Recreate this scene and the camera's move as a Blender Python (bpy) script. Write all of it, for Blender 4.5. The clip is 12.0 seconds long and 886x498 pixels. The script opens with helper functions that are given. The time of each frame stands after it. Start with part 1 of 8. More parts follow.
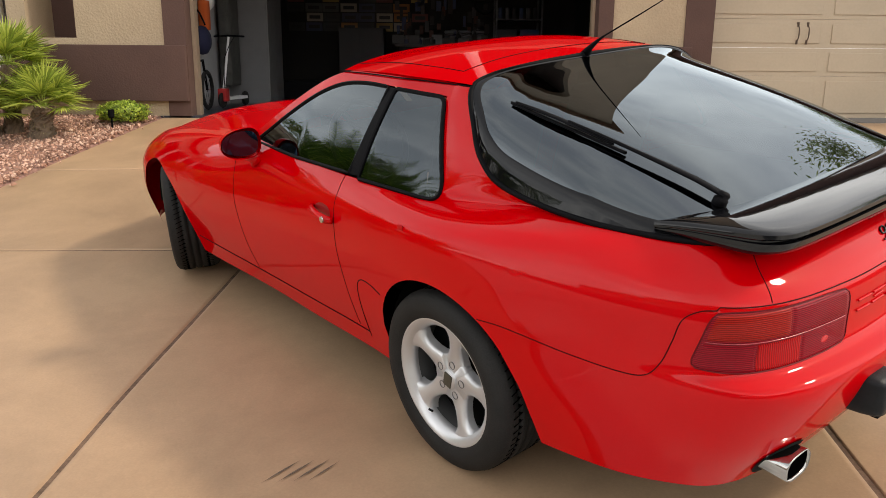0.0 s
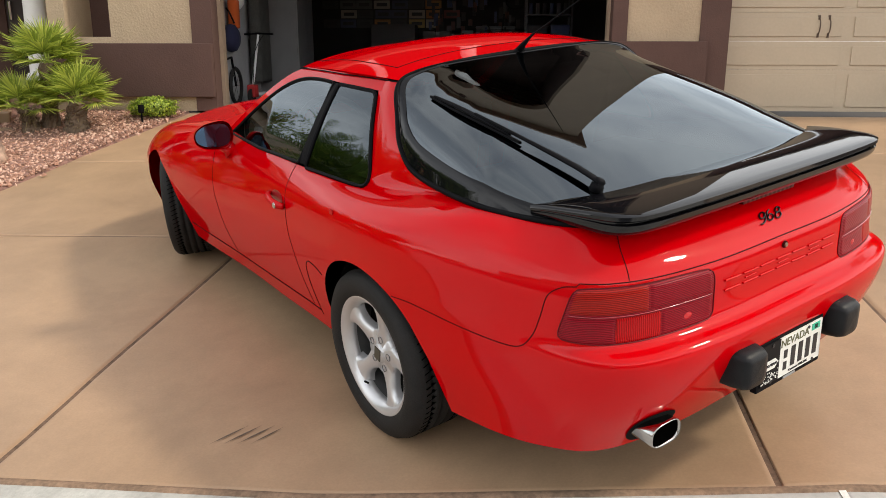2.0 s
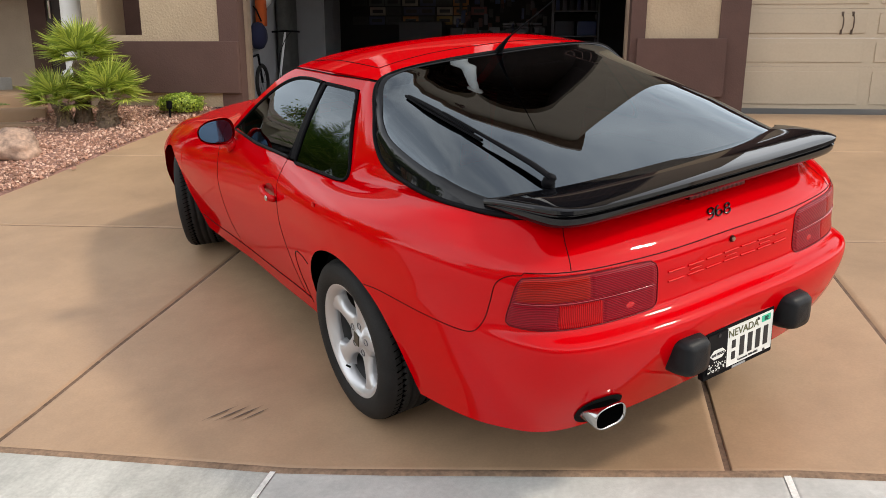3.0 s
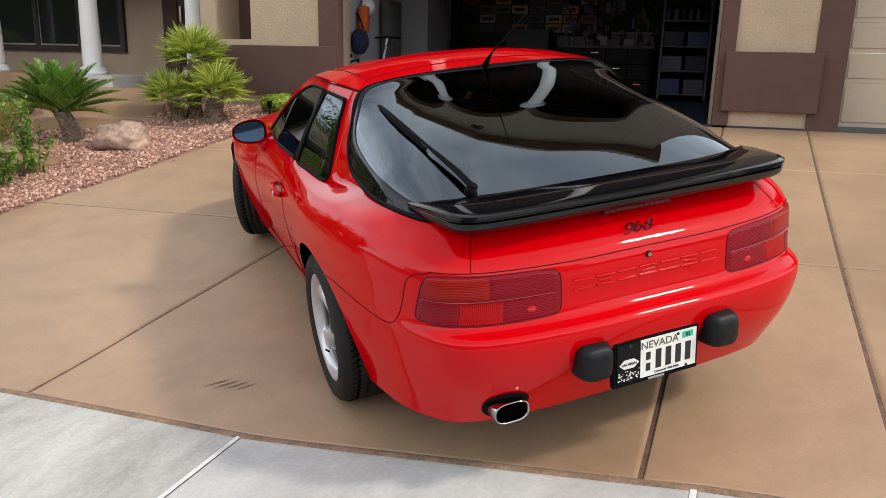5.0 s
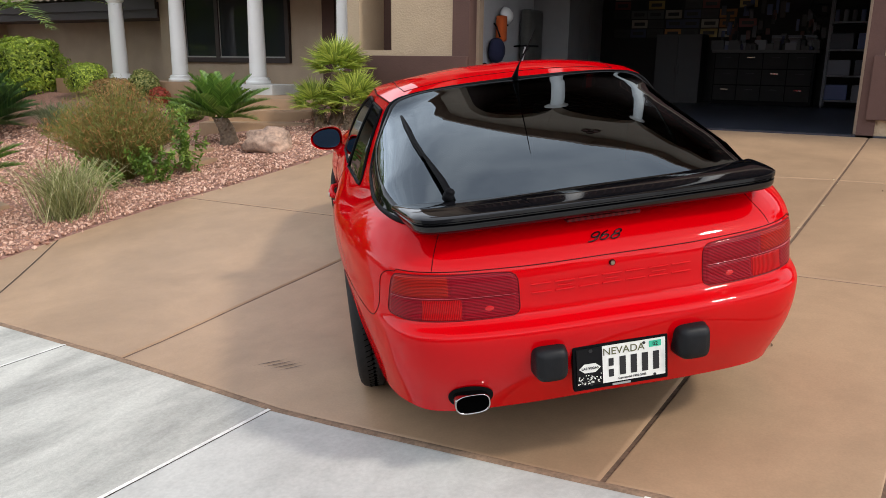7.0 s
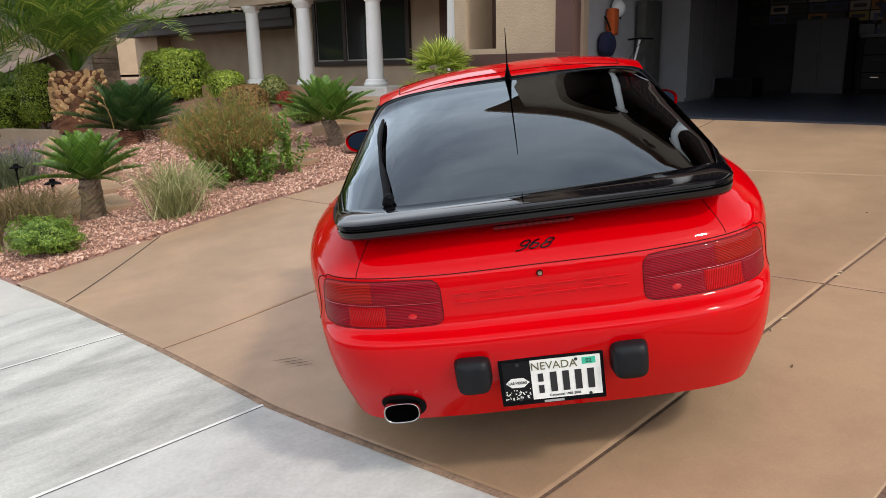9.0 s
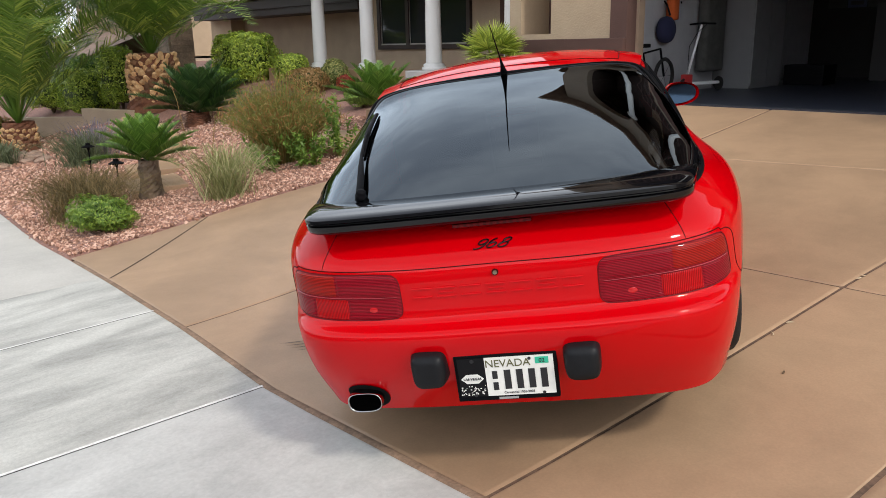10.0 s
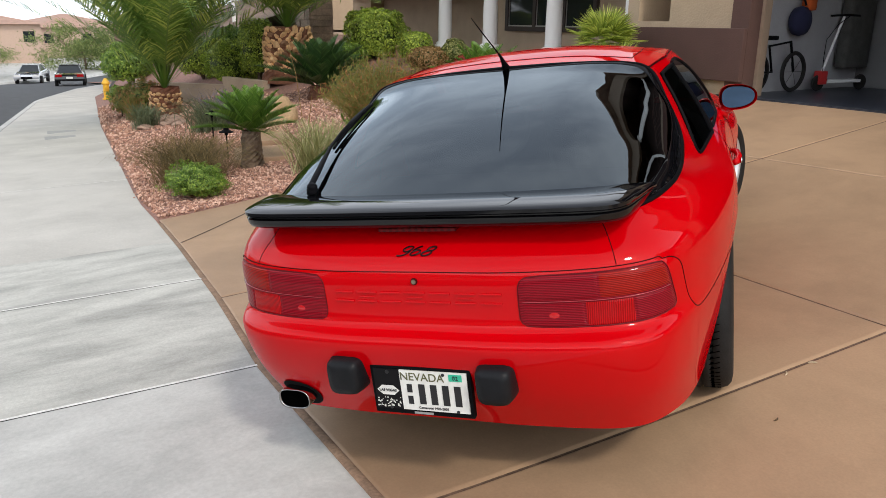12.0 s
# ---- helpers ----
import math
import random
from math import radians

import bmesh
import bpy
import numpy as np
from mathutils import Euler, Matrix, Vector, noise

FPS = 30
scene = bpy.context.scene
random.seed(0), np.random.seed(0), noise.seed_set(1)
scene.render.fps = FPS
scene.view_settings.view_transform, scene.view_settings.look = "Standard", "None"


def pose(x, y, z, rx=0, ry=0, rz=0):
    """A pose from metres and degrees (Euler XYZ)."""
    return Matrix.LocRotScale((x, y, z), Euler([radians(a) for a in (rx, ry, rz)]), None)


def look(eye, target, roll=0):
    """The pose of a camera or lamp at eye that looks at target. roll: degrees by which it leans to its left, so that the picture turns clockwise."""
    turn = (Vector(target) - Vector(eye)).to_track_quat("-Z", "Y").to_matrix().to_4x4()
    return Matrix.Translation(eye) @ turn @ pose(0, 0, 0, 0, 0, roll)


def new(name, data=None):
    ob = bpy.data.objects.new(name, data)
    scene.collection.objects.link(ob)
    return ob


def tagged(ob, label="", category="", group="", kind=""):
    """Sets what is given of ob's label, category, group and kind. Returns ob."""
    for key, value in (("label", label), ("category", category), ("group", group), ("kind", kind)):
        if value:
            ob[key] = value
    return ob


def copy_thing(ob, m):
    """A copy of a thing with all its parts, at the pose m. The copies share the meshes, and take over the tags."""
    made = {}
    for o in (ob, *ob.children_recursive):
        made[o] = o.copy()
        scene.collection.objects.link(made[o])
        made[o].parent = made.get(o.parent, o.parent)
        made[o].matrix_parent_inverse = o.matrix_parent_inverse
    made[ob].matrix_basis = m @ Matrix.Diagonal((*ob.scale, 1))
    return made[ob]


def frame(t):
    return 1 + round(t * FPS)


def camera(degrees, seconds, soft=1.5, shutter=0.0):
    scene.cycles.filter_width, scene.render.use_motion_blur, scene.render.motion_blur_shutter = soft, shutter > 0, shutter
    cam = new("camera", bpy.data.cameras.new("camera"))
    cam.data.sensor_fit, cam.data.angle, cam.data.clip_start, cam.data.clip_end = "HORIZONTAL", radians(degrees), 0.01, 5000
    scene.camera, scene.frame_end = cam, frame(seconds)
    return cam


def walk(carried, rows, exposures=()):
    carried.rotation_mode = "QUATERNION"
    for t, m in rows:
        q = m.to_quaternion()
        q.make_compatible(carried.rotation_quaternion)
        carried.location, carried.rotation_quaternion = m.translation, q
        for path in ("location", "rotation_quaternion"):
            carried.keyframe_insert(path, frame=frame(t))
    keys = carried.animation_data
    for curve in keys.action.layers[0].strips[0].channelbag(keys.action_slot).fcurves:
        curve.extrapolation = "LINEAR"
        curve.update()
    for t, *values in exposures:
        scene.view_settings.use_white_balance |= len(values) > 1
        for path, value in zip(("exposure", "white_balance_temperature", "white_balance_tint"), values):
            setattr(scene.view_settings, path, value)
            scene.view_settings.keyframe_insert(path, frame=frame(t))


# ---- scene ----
cam = camera(60.8, 12.0, soft=0.5)
# seconds, place, yaw, pitch, roll
ROWS = [
    (0.0, 0.0144, 0.0039, 1.3093, -0.591, -13.694, -0.496),
    (0.5, 0.0764, -0.0701, 1.3164, 0.166, -13.692, -0.379),
    (1.0, 0.2075, -0.1074, 1.3113, 1.053, -13.819, -0.309),
    (1.5, 0.3370, -0.1373, 1.3040, 2.165, -13.923, -0.249),
    (2.0, 0.4294, -0.1783, 1.3165, 3.328, -14.052, -0.165),
    (2.5, 0.5275, -0.2442, 1.3167, 4.620, -14.182, -0.064),
    (3.0, 0.6558, -0.2955, 1.3356, 6.164, -14.376, -0.118),
    (5.0, 1.2788, -0.3712, 1.3772, 16.304, -14.154, -1.276),
    (5.5, 1.4409, -0.3237, 1.3820, 19.575, -14.050, -1.279),
    (6.0, 1.6010, -0.2932, 1.3931, 22.892, -14.015, -1.202),
    (6.5, 1.7537, -0.3131, 1.3915, 26.232, -13.996, -1.000),
    (7.0, 1.9215, -0.3077, 1.4190, 29.497, -13.939, -0.605),
    (9.0, 2.4689, 0.1383, 1.4338, 41.046, -14.083, 1.316),
    (9.5, 2.6071, 0.2554, 1.4574, 44.016, -14.595, 1.255),
    (10.0, 2.7423, 0.3553, 1.4818, 46.870, -15.312, 1.174),
    (10.5, 2.7810, 0.4820, 1.4935, 49.460, -15.883, 0.997),
    (11.0, 2.8062, 0.6336, 1.5011, 52.051, -16.354, 0.570),
    (11.5, 2.8981, 0.7968, 1.5098, 54.905, -16.598, 0.005),
    (12.0, 3.0330, 0.9298, 1.5271, 58.351, -16.766, -0.628),
]
walk(cam, [(t, pose(x, y, z, 90 + pitch, roll, yaw)) for t, x, y, z, yaw, pitch, roll in ROWS], exposures=[(0.0, 0.51, 7450, 10), (3.0, 0.48, 7000, 10), (6.5, 0.40, 6600, 10), (9.5, 0.36, 6600, 10), (12.0, 0.20, 6600, 10)])

# ---- light: sun through thin high cloud, wide bright sky ----
SUN_AZ, SUN_EL = -6.0, 47.0
world = bpy.data.worlds.new("world")
scene.world = world
world.use_nodes = True
wn = world.node_tree
wn.nodes.clear()
w_out = wn.nodes.new("ShaderNodeOutputWorld")
w_bg = wn.nodes.new("ShaderNodeBackground")
sky = wn.nodes.new("ShaderNodeTexSky")
sky.sky_type, sky.sun_disc = "NISHITA", False
sky.sun_elevation, sky.sun_rotation = radians(SUN_EL), radians(90 - SUN_AZ)
sky.air_density, sky.dust_density, sky.ozone_density = 1.0, 3.0, 1.0
# thin cloud cover: soft white patches over the clear sky
w_co = wn.nodes.new("ShaderNodeTexCoord")
w_map = wn.nodes.new("ShaderNodeMapping")
w_map.inputs["Scale"].default_value = (1.0, 1.0, 2.6)
w_noise = wn.nodes.new("ShaderNodeTexNoise")
w_noise.inputs["Scale"].default_value, w_noise.inputs["Detail"].default_value, w_noise.inputs["Roughness"].default_value = 2.6, 7.0, 0.58
w_ramp = wn.nodes.new("ShaderNodeValToRGB")
w_ramp.color_ramp.elements[0].position, w_ramp.color_ramp.elements[0].color = 0.36, (0.45, 0.45, 0.45, 1)
w_ramp.color_ramp.elements[1].position, w_ramp.color_ramp.elements[1].color = 0.66, (0.97, 0.97, 0.97, 1)
w_mix = wn.nodes.new("ShaderNodeMix")
w_mix.data_type = "RGBA"
# the veil of cloud is brightest low down, where one looks through more of it, and thinner overhead
w_sep = wn.nodes.new("ShaderNodeSeparateXYZ")
w_low = wn.nodes.new("ShaderNodeMapRange")
w_low.interpolation_type = "SMOOTHSTEP"
for k_, v_ in zip(range(1, 5), (0.30, 0.90, 1.6, 0.68)):
    w_low.inputs[k_].default_value = v_
w_veil = wn.nodes.new("ShaderNodeVectorMath")
w_veil.operation = "SCALE"
w_veil.inputs[0].default_value = (9.2, 9.8, 10.7)
wn.links.new(w_co.outputs["Generated"], w_sep.inputs[0])
wn.links.new(w_sep.outputs["Z"], w_low.inputs[0])
wn.links.new(w_low.outputs[0], w_veil.inputs["Scale"])
wn.links.new(w_veil.outputs["Vector"], w_mix.inputs[7])
wn.links.new(w_co.outputs["Generated"], w_map.inputs["Vector"])
wn.links.new(w_map.outputs["Vector"], w_noise.inputs["Vector"])
wn.links.new(w_noise.outputs["Fac"], w_ramp.inputs["Fac"])
wn.links.new(w_ramp.outputs["Color"], w_mix.inputs[0])
wn.links.new(sky.outputs["Color"], w_mix.inputs[6])
wn.links.new(w_mix.outputs[2], w_bg.inputs["Color"])
w_bg.inputs["Strength"].default_value = 0.122
wn.links.new(w_bg.outputs["Background"], w_out.inputs["Surface"])

sun_data = bpy.data.lights.new("sun", "SUN")
sun_data.energy, sun_data.angle, sun_data.color = 1.34, radians(6.0), (1.0, 0.95, 0.87)
sun = new("sun", sun_data)
sa, se = radians(SUN_AZ), radians(SUN_EL)
sun.matrix_world = look((20 * math.cos(sa) * math.cos(se), 20 * math.sin(sa) * math.cos(se), 20 * math.sin(se)), (0, 0, 0))

# ---- materials ----
def material(name, base, rough=0.6, metal=0.0, vary=0.25, scale=6.0, fine=90.0, bump=0.0, bump_scale=120.0, tint=None, coat=0.0, per_object=0.0, spec=0.5, stain=None):
    """A surface with colour variation at two scales and fine relief."""
    m = bpy.data.materials.new(name)
    m.use_nodes = True
    nt = m.node_tree
    b = nt.nodes["Principled BSDF"]
    b.inputs["Roughness"].default_value, b.inputs["Metallic"].default_value = rough, metal
    b.inputs["Coat Weight"].default_value, b.inputs["Coat Roughness"].default_value = coat, 0.03
    b.inputs["Specular IOR Level"].default_value = spec
    co = nt.nodes.new("ShaderNodeTexCoord")
    n1, n2 = nt.nodes.new("ShaderNodeTexNoise"), nt.nodes.new("ShaderNodeTexNoise")
    n1.inputs["Scale"].default_value, n1.inputs["Detail"].default_value = scale, 5.0
    n2.inputs["Scale"].default_value, n2.inputs["Detail"].default_value = fine, 3.0
    src = "Object"
    nt.links.new(co.outputs[src], n1.inputs["Vector"])
    nt.links.new(co.outputs[src], n2.inputs["Vector"])
    add = nt.nodes.new("ShaderNodeMath")
    add.operation = "MULTIPLY_ADD"
    add.inputs[1].default_value = 0.45
    nt.links.new(n2.outputs["Fac"], add.inputs[0])
    half = nt.nodes.new("ShaderNodeMath")
    half.operation = "MULTIPLY"
    half.inputs[1].default_value = 0.55
    nt.links.new(n1.outputs["Fac"], half.inputs[0])
    nt.links.new(half.outputs[0], add.inputs[2])
    ramp = nt.nodes.new("ShaderNodeValToRGB")
    lo = tuple(c * (1 - vary) for c in base)
    hi = tuple(min(1, c * (1 + vary)) for c in (tint or base))
    ramp.color_ramp.elements[0].position, ramp.color_ramp.elements[0].color = 0.33, (*lo, 1)
    ramp.color_ramp.elements[1].position, ramp.color_ramp.elements[1].color = 0.67, (*hi, 1)
    nt.links.new(add.outputs[0], ramp.inputs["Fac"])
    last = ramp.outputs["Color"]
    if per_object:
        oi = nt.nodes.new("ShaderNodeObjectInfo")
        hsv = nt.nodes.new("ShaderNodeHueSaturation")
        mr = nt.nodes.new("ShaderNodeMapRange")
        mr.inputs[3].default_value, mr.inputs[4].default_value = 1 - per_object, 1 + per_object
        nt.links.new(oi.outputs["Random"], mr.inputs[0])
        nt.links.new(mr.outputs[0], hsv.inputs["Value"])
        nt.links.new(last, hsv.inputs["Color"])
        last = hsv.outputs["Color"]
    if stain:
        # weathering with a shape of its own: (size, from, to, depth, stretch)
        mp, n3, r3, mul = (nt.nodes.new(k) for k in ("ShaderNodeMapping", "ShaderNodeTexNoise", "ShaderNodeValToRGB", "ShaderNodeMix"))
        mp.inputs["Scale"].default_value = stain[4]
        n3.inputs["Scale"].default_value, n3.inputs["Detail"].default_value, n3.inputs["Roughness"].default_value = stain[0], 8.0, 0.68
        n3.inputs["Distortion"].default_value = 0.25
        r3.color_ramp.elements[0].position, r3.color_ramp.elements[0].color = stain[1], (stain[3], stain[3], stain[3], 1)
        r3.color_ramp.elements[1].position, r3.color_ramp.elements[1].color = stain[2], (1, 1, 1, 1)
        mul.data_type, mul.blend_type = "RGBA", "MULTIPLY"
        mul.inputs[0].default_value = 1.0
        nt.links.new(co.outputs[src], mp.inputs["Vector"])
        nt.links.new(mp.outputs[0], n3.inputs["Vector"])
        nt.links.new(n3.outputs["Fac"], r3.inputs["Fac"])
        nt.links.new(last, mul.inputs[6])
        nt.links.new(r3.outputs["Color"], mul.inputs[7])
        last = mul.outputs[2]
    nt.links.new(last, b.inputs["Base Color"])
    if bump:
        nb = nt.nodes.new("ShaderNodeTexNoise")
        nb.inputs["Scale"].default_value, nb.inputs["Detail"].default_value = bump_scale, 4.0
        nt.links.new(co.outputs[src], nb.inputs["Vector"])
        bp = nt.nodes.new("ShaderNodeBump")
        bp.inputs["Strength"].default_value, bp.inputs["Distance"].default_value = bump, 0.01
        nt.links.new(nb.outputs["Fac"], bp.inputs["Height"])
        nt.links.new(bp.outputs["Normal"], b.inputs["Normal"])
    return m


def plain(name, base, rough=0.5, metal=0.0, coat=0.0, spec=0.5):
    m = bpy.data.materials.new(name)
    m.use_nodes = True
    b = m.node_tree.nodes["Principled BSDF"]
    b.inputs["Base Color"].default_value = (*base, 1)
    b.inputs["Roughness"].default_value, b.inputs["Metallic"].default_value = rough, metal
    b.inputs["Coat Weight"].default_value = coat
    b.inputs["Specular IOR Level"].default_value = spec
    return m


def leafy(name, base, tip, rough=0.5, vary=0.35):
    """Leaf surface: colour differs leaf by leaf, a little light comes through."""
    m = bpy.data.materials.new(name)
    m.use_nodes = True
    nt = m.node_tree
    b = nt.nodes["Principled BSDF"]
    b.inputs["Roughness"].default_value = rough
    geo = nt.nodes.new("ShaderNodeNewGeometry")
    ramp = nt.nodes.new("ShaderNodeValToRGB")
    ramp.color_ramp.elements[0].color = (*[c * (1 - vary) for c in base], 1)
    ramp.color_ramp.elements[1].color = (*tip, 1)
    mid = ramp.color_ramp.elements.new(0.55)
    mid.color = (*base, 1)
    nt.links.new(geo.outputs["Random Per Island"], ramp.inputs["Fac"])
    nt.links.new(ramp.outputs["Color"], b.inputs["Base Color"])
    tr = nt.nodes.new("ShaderNodeBsdfTranslucent")
    nt.links.new(ramp.outputs["Color"], tr.inputs["Color"])
    mix = nt.nodes.new("ShaderNodeMixShader")
    mix.inputs[0].default_value = 0.33
    nt.links.new(b.outputs[0], mix.inputs[1])
    nt.links.new(tr.outputs[0], mix.inputs[2])
    nt.links.new(mix.outputs[0], nt.nodes["Material Output"].inputs["Surface"])
    return m


def tinted_glass(name, tint, rough=0.0, ior=2.2):
    """Dark window film: mirror-like coat over a see-through tint."""
    m = bpy.data.materials.new(name)
    m.use_nodes = True
    nt = m.node_tree
    nt.nodes.remove(nt.nodes["Principled BSDF"])
    tr, gl, fr, mix = (nt.nodes.new(n) for n in ("ShaderNodeBsdfTransparent", "ShaderNodeBsdfGlossy", "ShaderNodeFresnel", "ShaderNodeMixShader"))
    tr.inputs["Color"].default_value = (*tint, 1)
    gl.inputs["Roughness"].default_value = rough
    gl.inputs["Color"].default_value = (0.83, 0.93, 1, 1)
    fr.inputs["IOR"].default_value = ior
    nt.links.new(fr.outputs[0], mix.inputs[0])
    nt.links.new(tr.outputs[0], mix.inputs[1])
    nt.links.new(gl.outputs[0], mix.inputs[2])
    nt.links.new(mix.outputs[0], nt.nodes["Material Output"].inputs["Surface"])
    return m


M_RED = plain("red_paint", (0.54, 0.0001, 0.0028), 0.4, 0.0, 0.60)
M_RED.node_tree.nodes["Principled BSDF"].inputs["Coat IOR"].default_value = 1.46
M_RED.node_tree.nodes["Principled BSDF"].inputs["Specular IOR Level"].default_value = 0.0
M_RED.node_tree.nodes["Principled BSDF"].inputs["Coat Roughness"].default_value = 0.025
M_SPOIL = plain("spoiler_gloss_black", (0.004, 0.004, 0.005), 0.2, 0.0, 0.85, 0.0)
M_SPOIL.node_tree.nodes["Principled BSDF"].inputs["Coat Roughness"].default_value = 0.045
M_GLOSS = plain("gloss_black", (0.004, 0.004, 0.005), 0.3, 0.0, 0.62, 0.0)
M_RUBBER = material("black_rubber", (0.004, 0.004, 0.005), 0.55, spec=0.06, vary=0.3, scale=20, bump=0.1, bump_scale=300)
M_GROOVE = plain("tread_shadow", (0.001, 0.001, 0.001), 0.9, spec=0.0)
M_LUG = plain("lug_recess", (0.16, 0.16, 0.165), 0.4, 0.6)
M_PAD = material("moulded_rubber_pad", (0.008, 0.0085, 0.010), 0.42, spec=0.2, vary=0.25, scale=20, bump=0.1, bump_scale=300)
M_TYRE = material("tyre_rubber", (0.014, 0.0133, 0.0128), 0.7, spec=0.25, vary=0.35, scale=14, fine=200, bump=0.15, bump_scale=260)
M_GAP = plain("panel_gap", (0.045, 0.002, 0.002), 0.8, spec=0.1)
M_DARK = plain("underbody_black", (0.005, 0.005, 0.005), 0.9, spec=0.1)
M_RIM = plain("silver_wheel_paint", (0.57, 0.57, 0.58), 0.33, 0.6, 0.5)
M_CHROME = plain("chrome", (0.62, 0.61, 0.60), 0.1, 1.0)
M_MIRROR = plain("mirror_glass", (0.075, 0.125, 0.21), 0.03, 1.0)
M_CARGLASS = tinted_glass("tinted_car_glass", (0.05, 0.052, 0.055))
M_SIDEGLASS = tinted_glass("tinted_side_glass", (0.10, 0.10, 0.105), 0.0, 1.68)
M_TRIM = material("interior_black", (0.009, 0.0085, 0.0085), 0.8, vary=0.3)
M_SEAT = material("seat_leather", (0.02, 0.018, 0.017), 0.55, vary=0.3)
M_CONC_T = material("tan_driveway_concrete", (0.43, 0.278, 0.168), 0.5, vary=0.10, scale=1.0, fine=110, bump=0.05, bump_scale=260, per_object=0.04, stain=(0.9, 0.36, 0.62, 0.74, (1, 1, 1)))
M_CONC_G = material("grey_sidewalk_concrete", (0.555, 0.55, 0.52), 0.8, vary=0.12, scale=1.7, fine=60, bump=0.12, bump_scale=200, per_object=0.02, stain=(1.5, 0.36, 0.60, 0.72, (1.15, 0.85, 1)))
M_JOINT = plain("joint_filler", (0.05, 0.035, 0.025), 0.9)
M_ASPHALT = material("asphalt", (0.055, 0.058, 0.062), 0.85, vary=0.25, scale=2, fine=220, bump=0.3, bump_scale=220)
M_STUCCO = material("tan_stucco", (0.44, 0.335, 0.225), 0.92, vary=0.08, scale=3, fine=60, bump=0.9, bump_scale=42)
M_STUCCO_D = material("taupe_stucco", (0.45, 0.35, 0.255), 0.92, vary=0.1, scale=3, fine=60, bump=0.6, bump_scale=42)
# the tan stucco lowered in colour for the upper storey's deep shadow
M_STUCCO_U = material("shade_darkened_stucco", (0.26, 0.198, 0.145), 0.92, vary=0.1, scale=3, fine=60, bump=0.6, bump_scale=42)
M_BROWN = material("brown_stucco_trim", (0.092, 0.047, 0.037), 0.85, vary=0.1, scale=4, fine=90, bump=0.35, bump_scale=60)
M_WHITE = material("white_column_paint", (0.78, 0.77, 0.74), 0.6, vary=0.05, scale=3)
M_DOORP = material("beige_door_paint", (0.49, 0.395, 0.285), 0.5, vary=0.05, scale=3, fine=40)
M_GRAVEL = material("red_gravel_bed", (0.27, 0.145, 0.112), 0.9, vary=0.55, scale=30, fine=70, bump=1.0, bump_scale=55)
M_ROOF = material("roof_tile", (0.26, 0.19, 0.15), 0.85, vary=0.3, scale=4)
M_GREYW = material("grey_garage_wall", (0.36, 0.36, 0.37), 0.8, vary=0.08)
# floor and back wall colours are lowered to carry the garage's inner shade
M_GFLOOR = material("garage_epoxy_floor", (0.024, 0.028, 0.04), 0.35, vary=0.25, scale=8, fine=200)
M_BACKWALL = material("shaded_garage_wall", (0.009, 0.0085, 0.009), 0.8, vary=0.2)
M_JOINT_W = material("pale_joint_sealant", (0.70, 0.69, 0.65), 0.8, vary=0.25, scale=14)
M_CONC_S = material("weathered_sidewalk_concrete", (0.55, 0.545, 0.50), 0.85, vary=0.16, scale=2.6, fine=70, bump=0.2, bump_scale=160, stain=(1.3, 0.36, 0.62, 0.60, (2.3, 0.75, 1)))
M_CONC_C = material("newer_sidewalk_concrete", (0.53, 0.51, 0.465), 0.85, vary=0.10, scale=1.2, fine=60, bump=0.12, bump_scale=200, stain=(0.9, 0.36, 0.60, 0.84, (1, 1, 1)))
M_EDGE = material("rust_brown_joint", (0.24, 0.155, 0.10), 0.9, vary=0.4, scale=18, fine=80)
M_BRONZE = plain("aged_bronze", (0.11, 0.075, 0.055), 0.45, 0.5)
M_WINFRAME = material("dark_window_frame", (0.035, 0.022, 0.020), 0.6, vary=0.1)

# ---- building tools ----
def mesh_of(name, verts, faces, smooth=False):
    me = bpy.data.meshes.new(name)
    me.from_pydata([tuple(v) for v in verts], [], faces)
    if smooth:
        me.polygons.foreach_set("use_smooth", [True] * len(me.polygons))
    me.update()
    return me


def part(name, bm, mat, parent=None, label="", smooth=False):
    """Links a bmesh or mesh as one object, under a thing or a part where one is given."""
    if isinstance(bm, bmesh.types.BMesh):
        bmesh.ops.recalc_face_normals(bm, faces=bm.faces)
        me = bpy.data.meshes.new(name)
        bm.to_mesh(me)
        bm.free()
    else:
        me = bm
    if smooth:
        me.polygons.foreach_set("use_smooth", [True] * len(me.polygons))
    if mat and not me.materials:
        me.materials.append(mat)
    ob = new(name, me)
    if parent:
        ob.parent = parent
    if label:
        ob["label"] = label
    return ob


def thing(name, m, label, category, group="", kind=""):
    e = new(name)
    e.matrix_world = m
    e.empty_display_size = 0.1
    return tagged(e, label, category, group, kind)


def box(bm, x0, x1, y0, y1, z0, z1, bevel=0.0, m=None):
    vs = [bm.verts.new((x, y, z)) for x in (x0, x1) for y in (y0, y1) for z in (z0, z1)]
    fs = [bm.faces.new([vs[i] for i in f]) for f in ((0, 1, 3, 2), (4, 6, 7, 5), (0, 4, 5, 1), (2, 3, 7, 6), (0, 2, 6, 4), (1, 5, 7, 3))]
    if bevel:
        es = list({e for f in fs for e in f.edges})
        r = bmesh.ops.bevel(bm, geom=es, offset=bevel, segments=2, profile=0.7, affect="EDGES")
        vs = list({v for f in r["faces"] for v in f.verts} | {v for v in vs if v.is_valid})
    if m is not None:
        bmesh.ops.transform(bm, matrix=m, verts=vs)
    return vs


def boxes(*args, bevel=0.0):
    bm = bmesh.new()
    for a in args:
        box(bm, *a, bevel=bevel)
    return bm


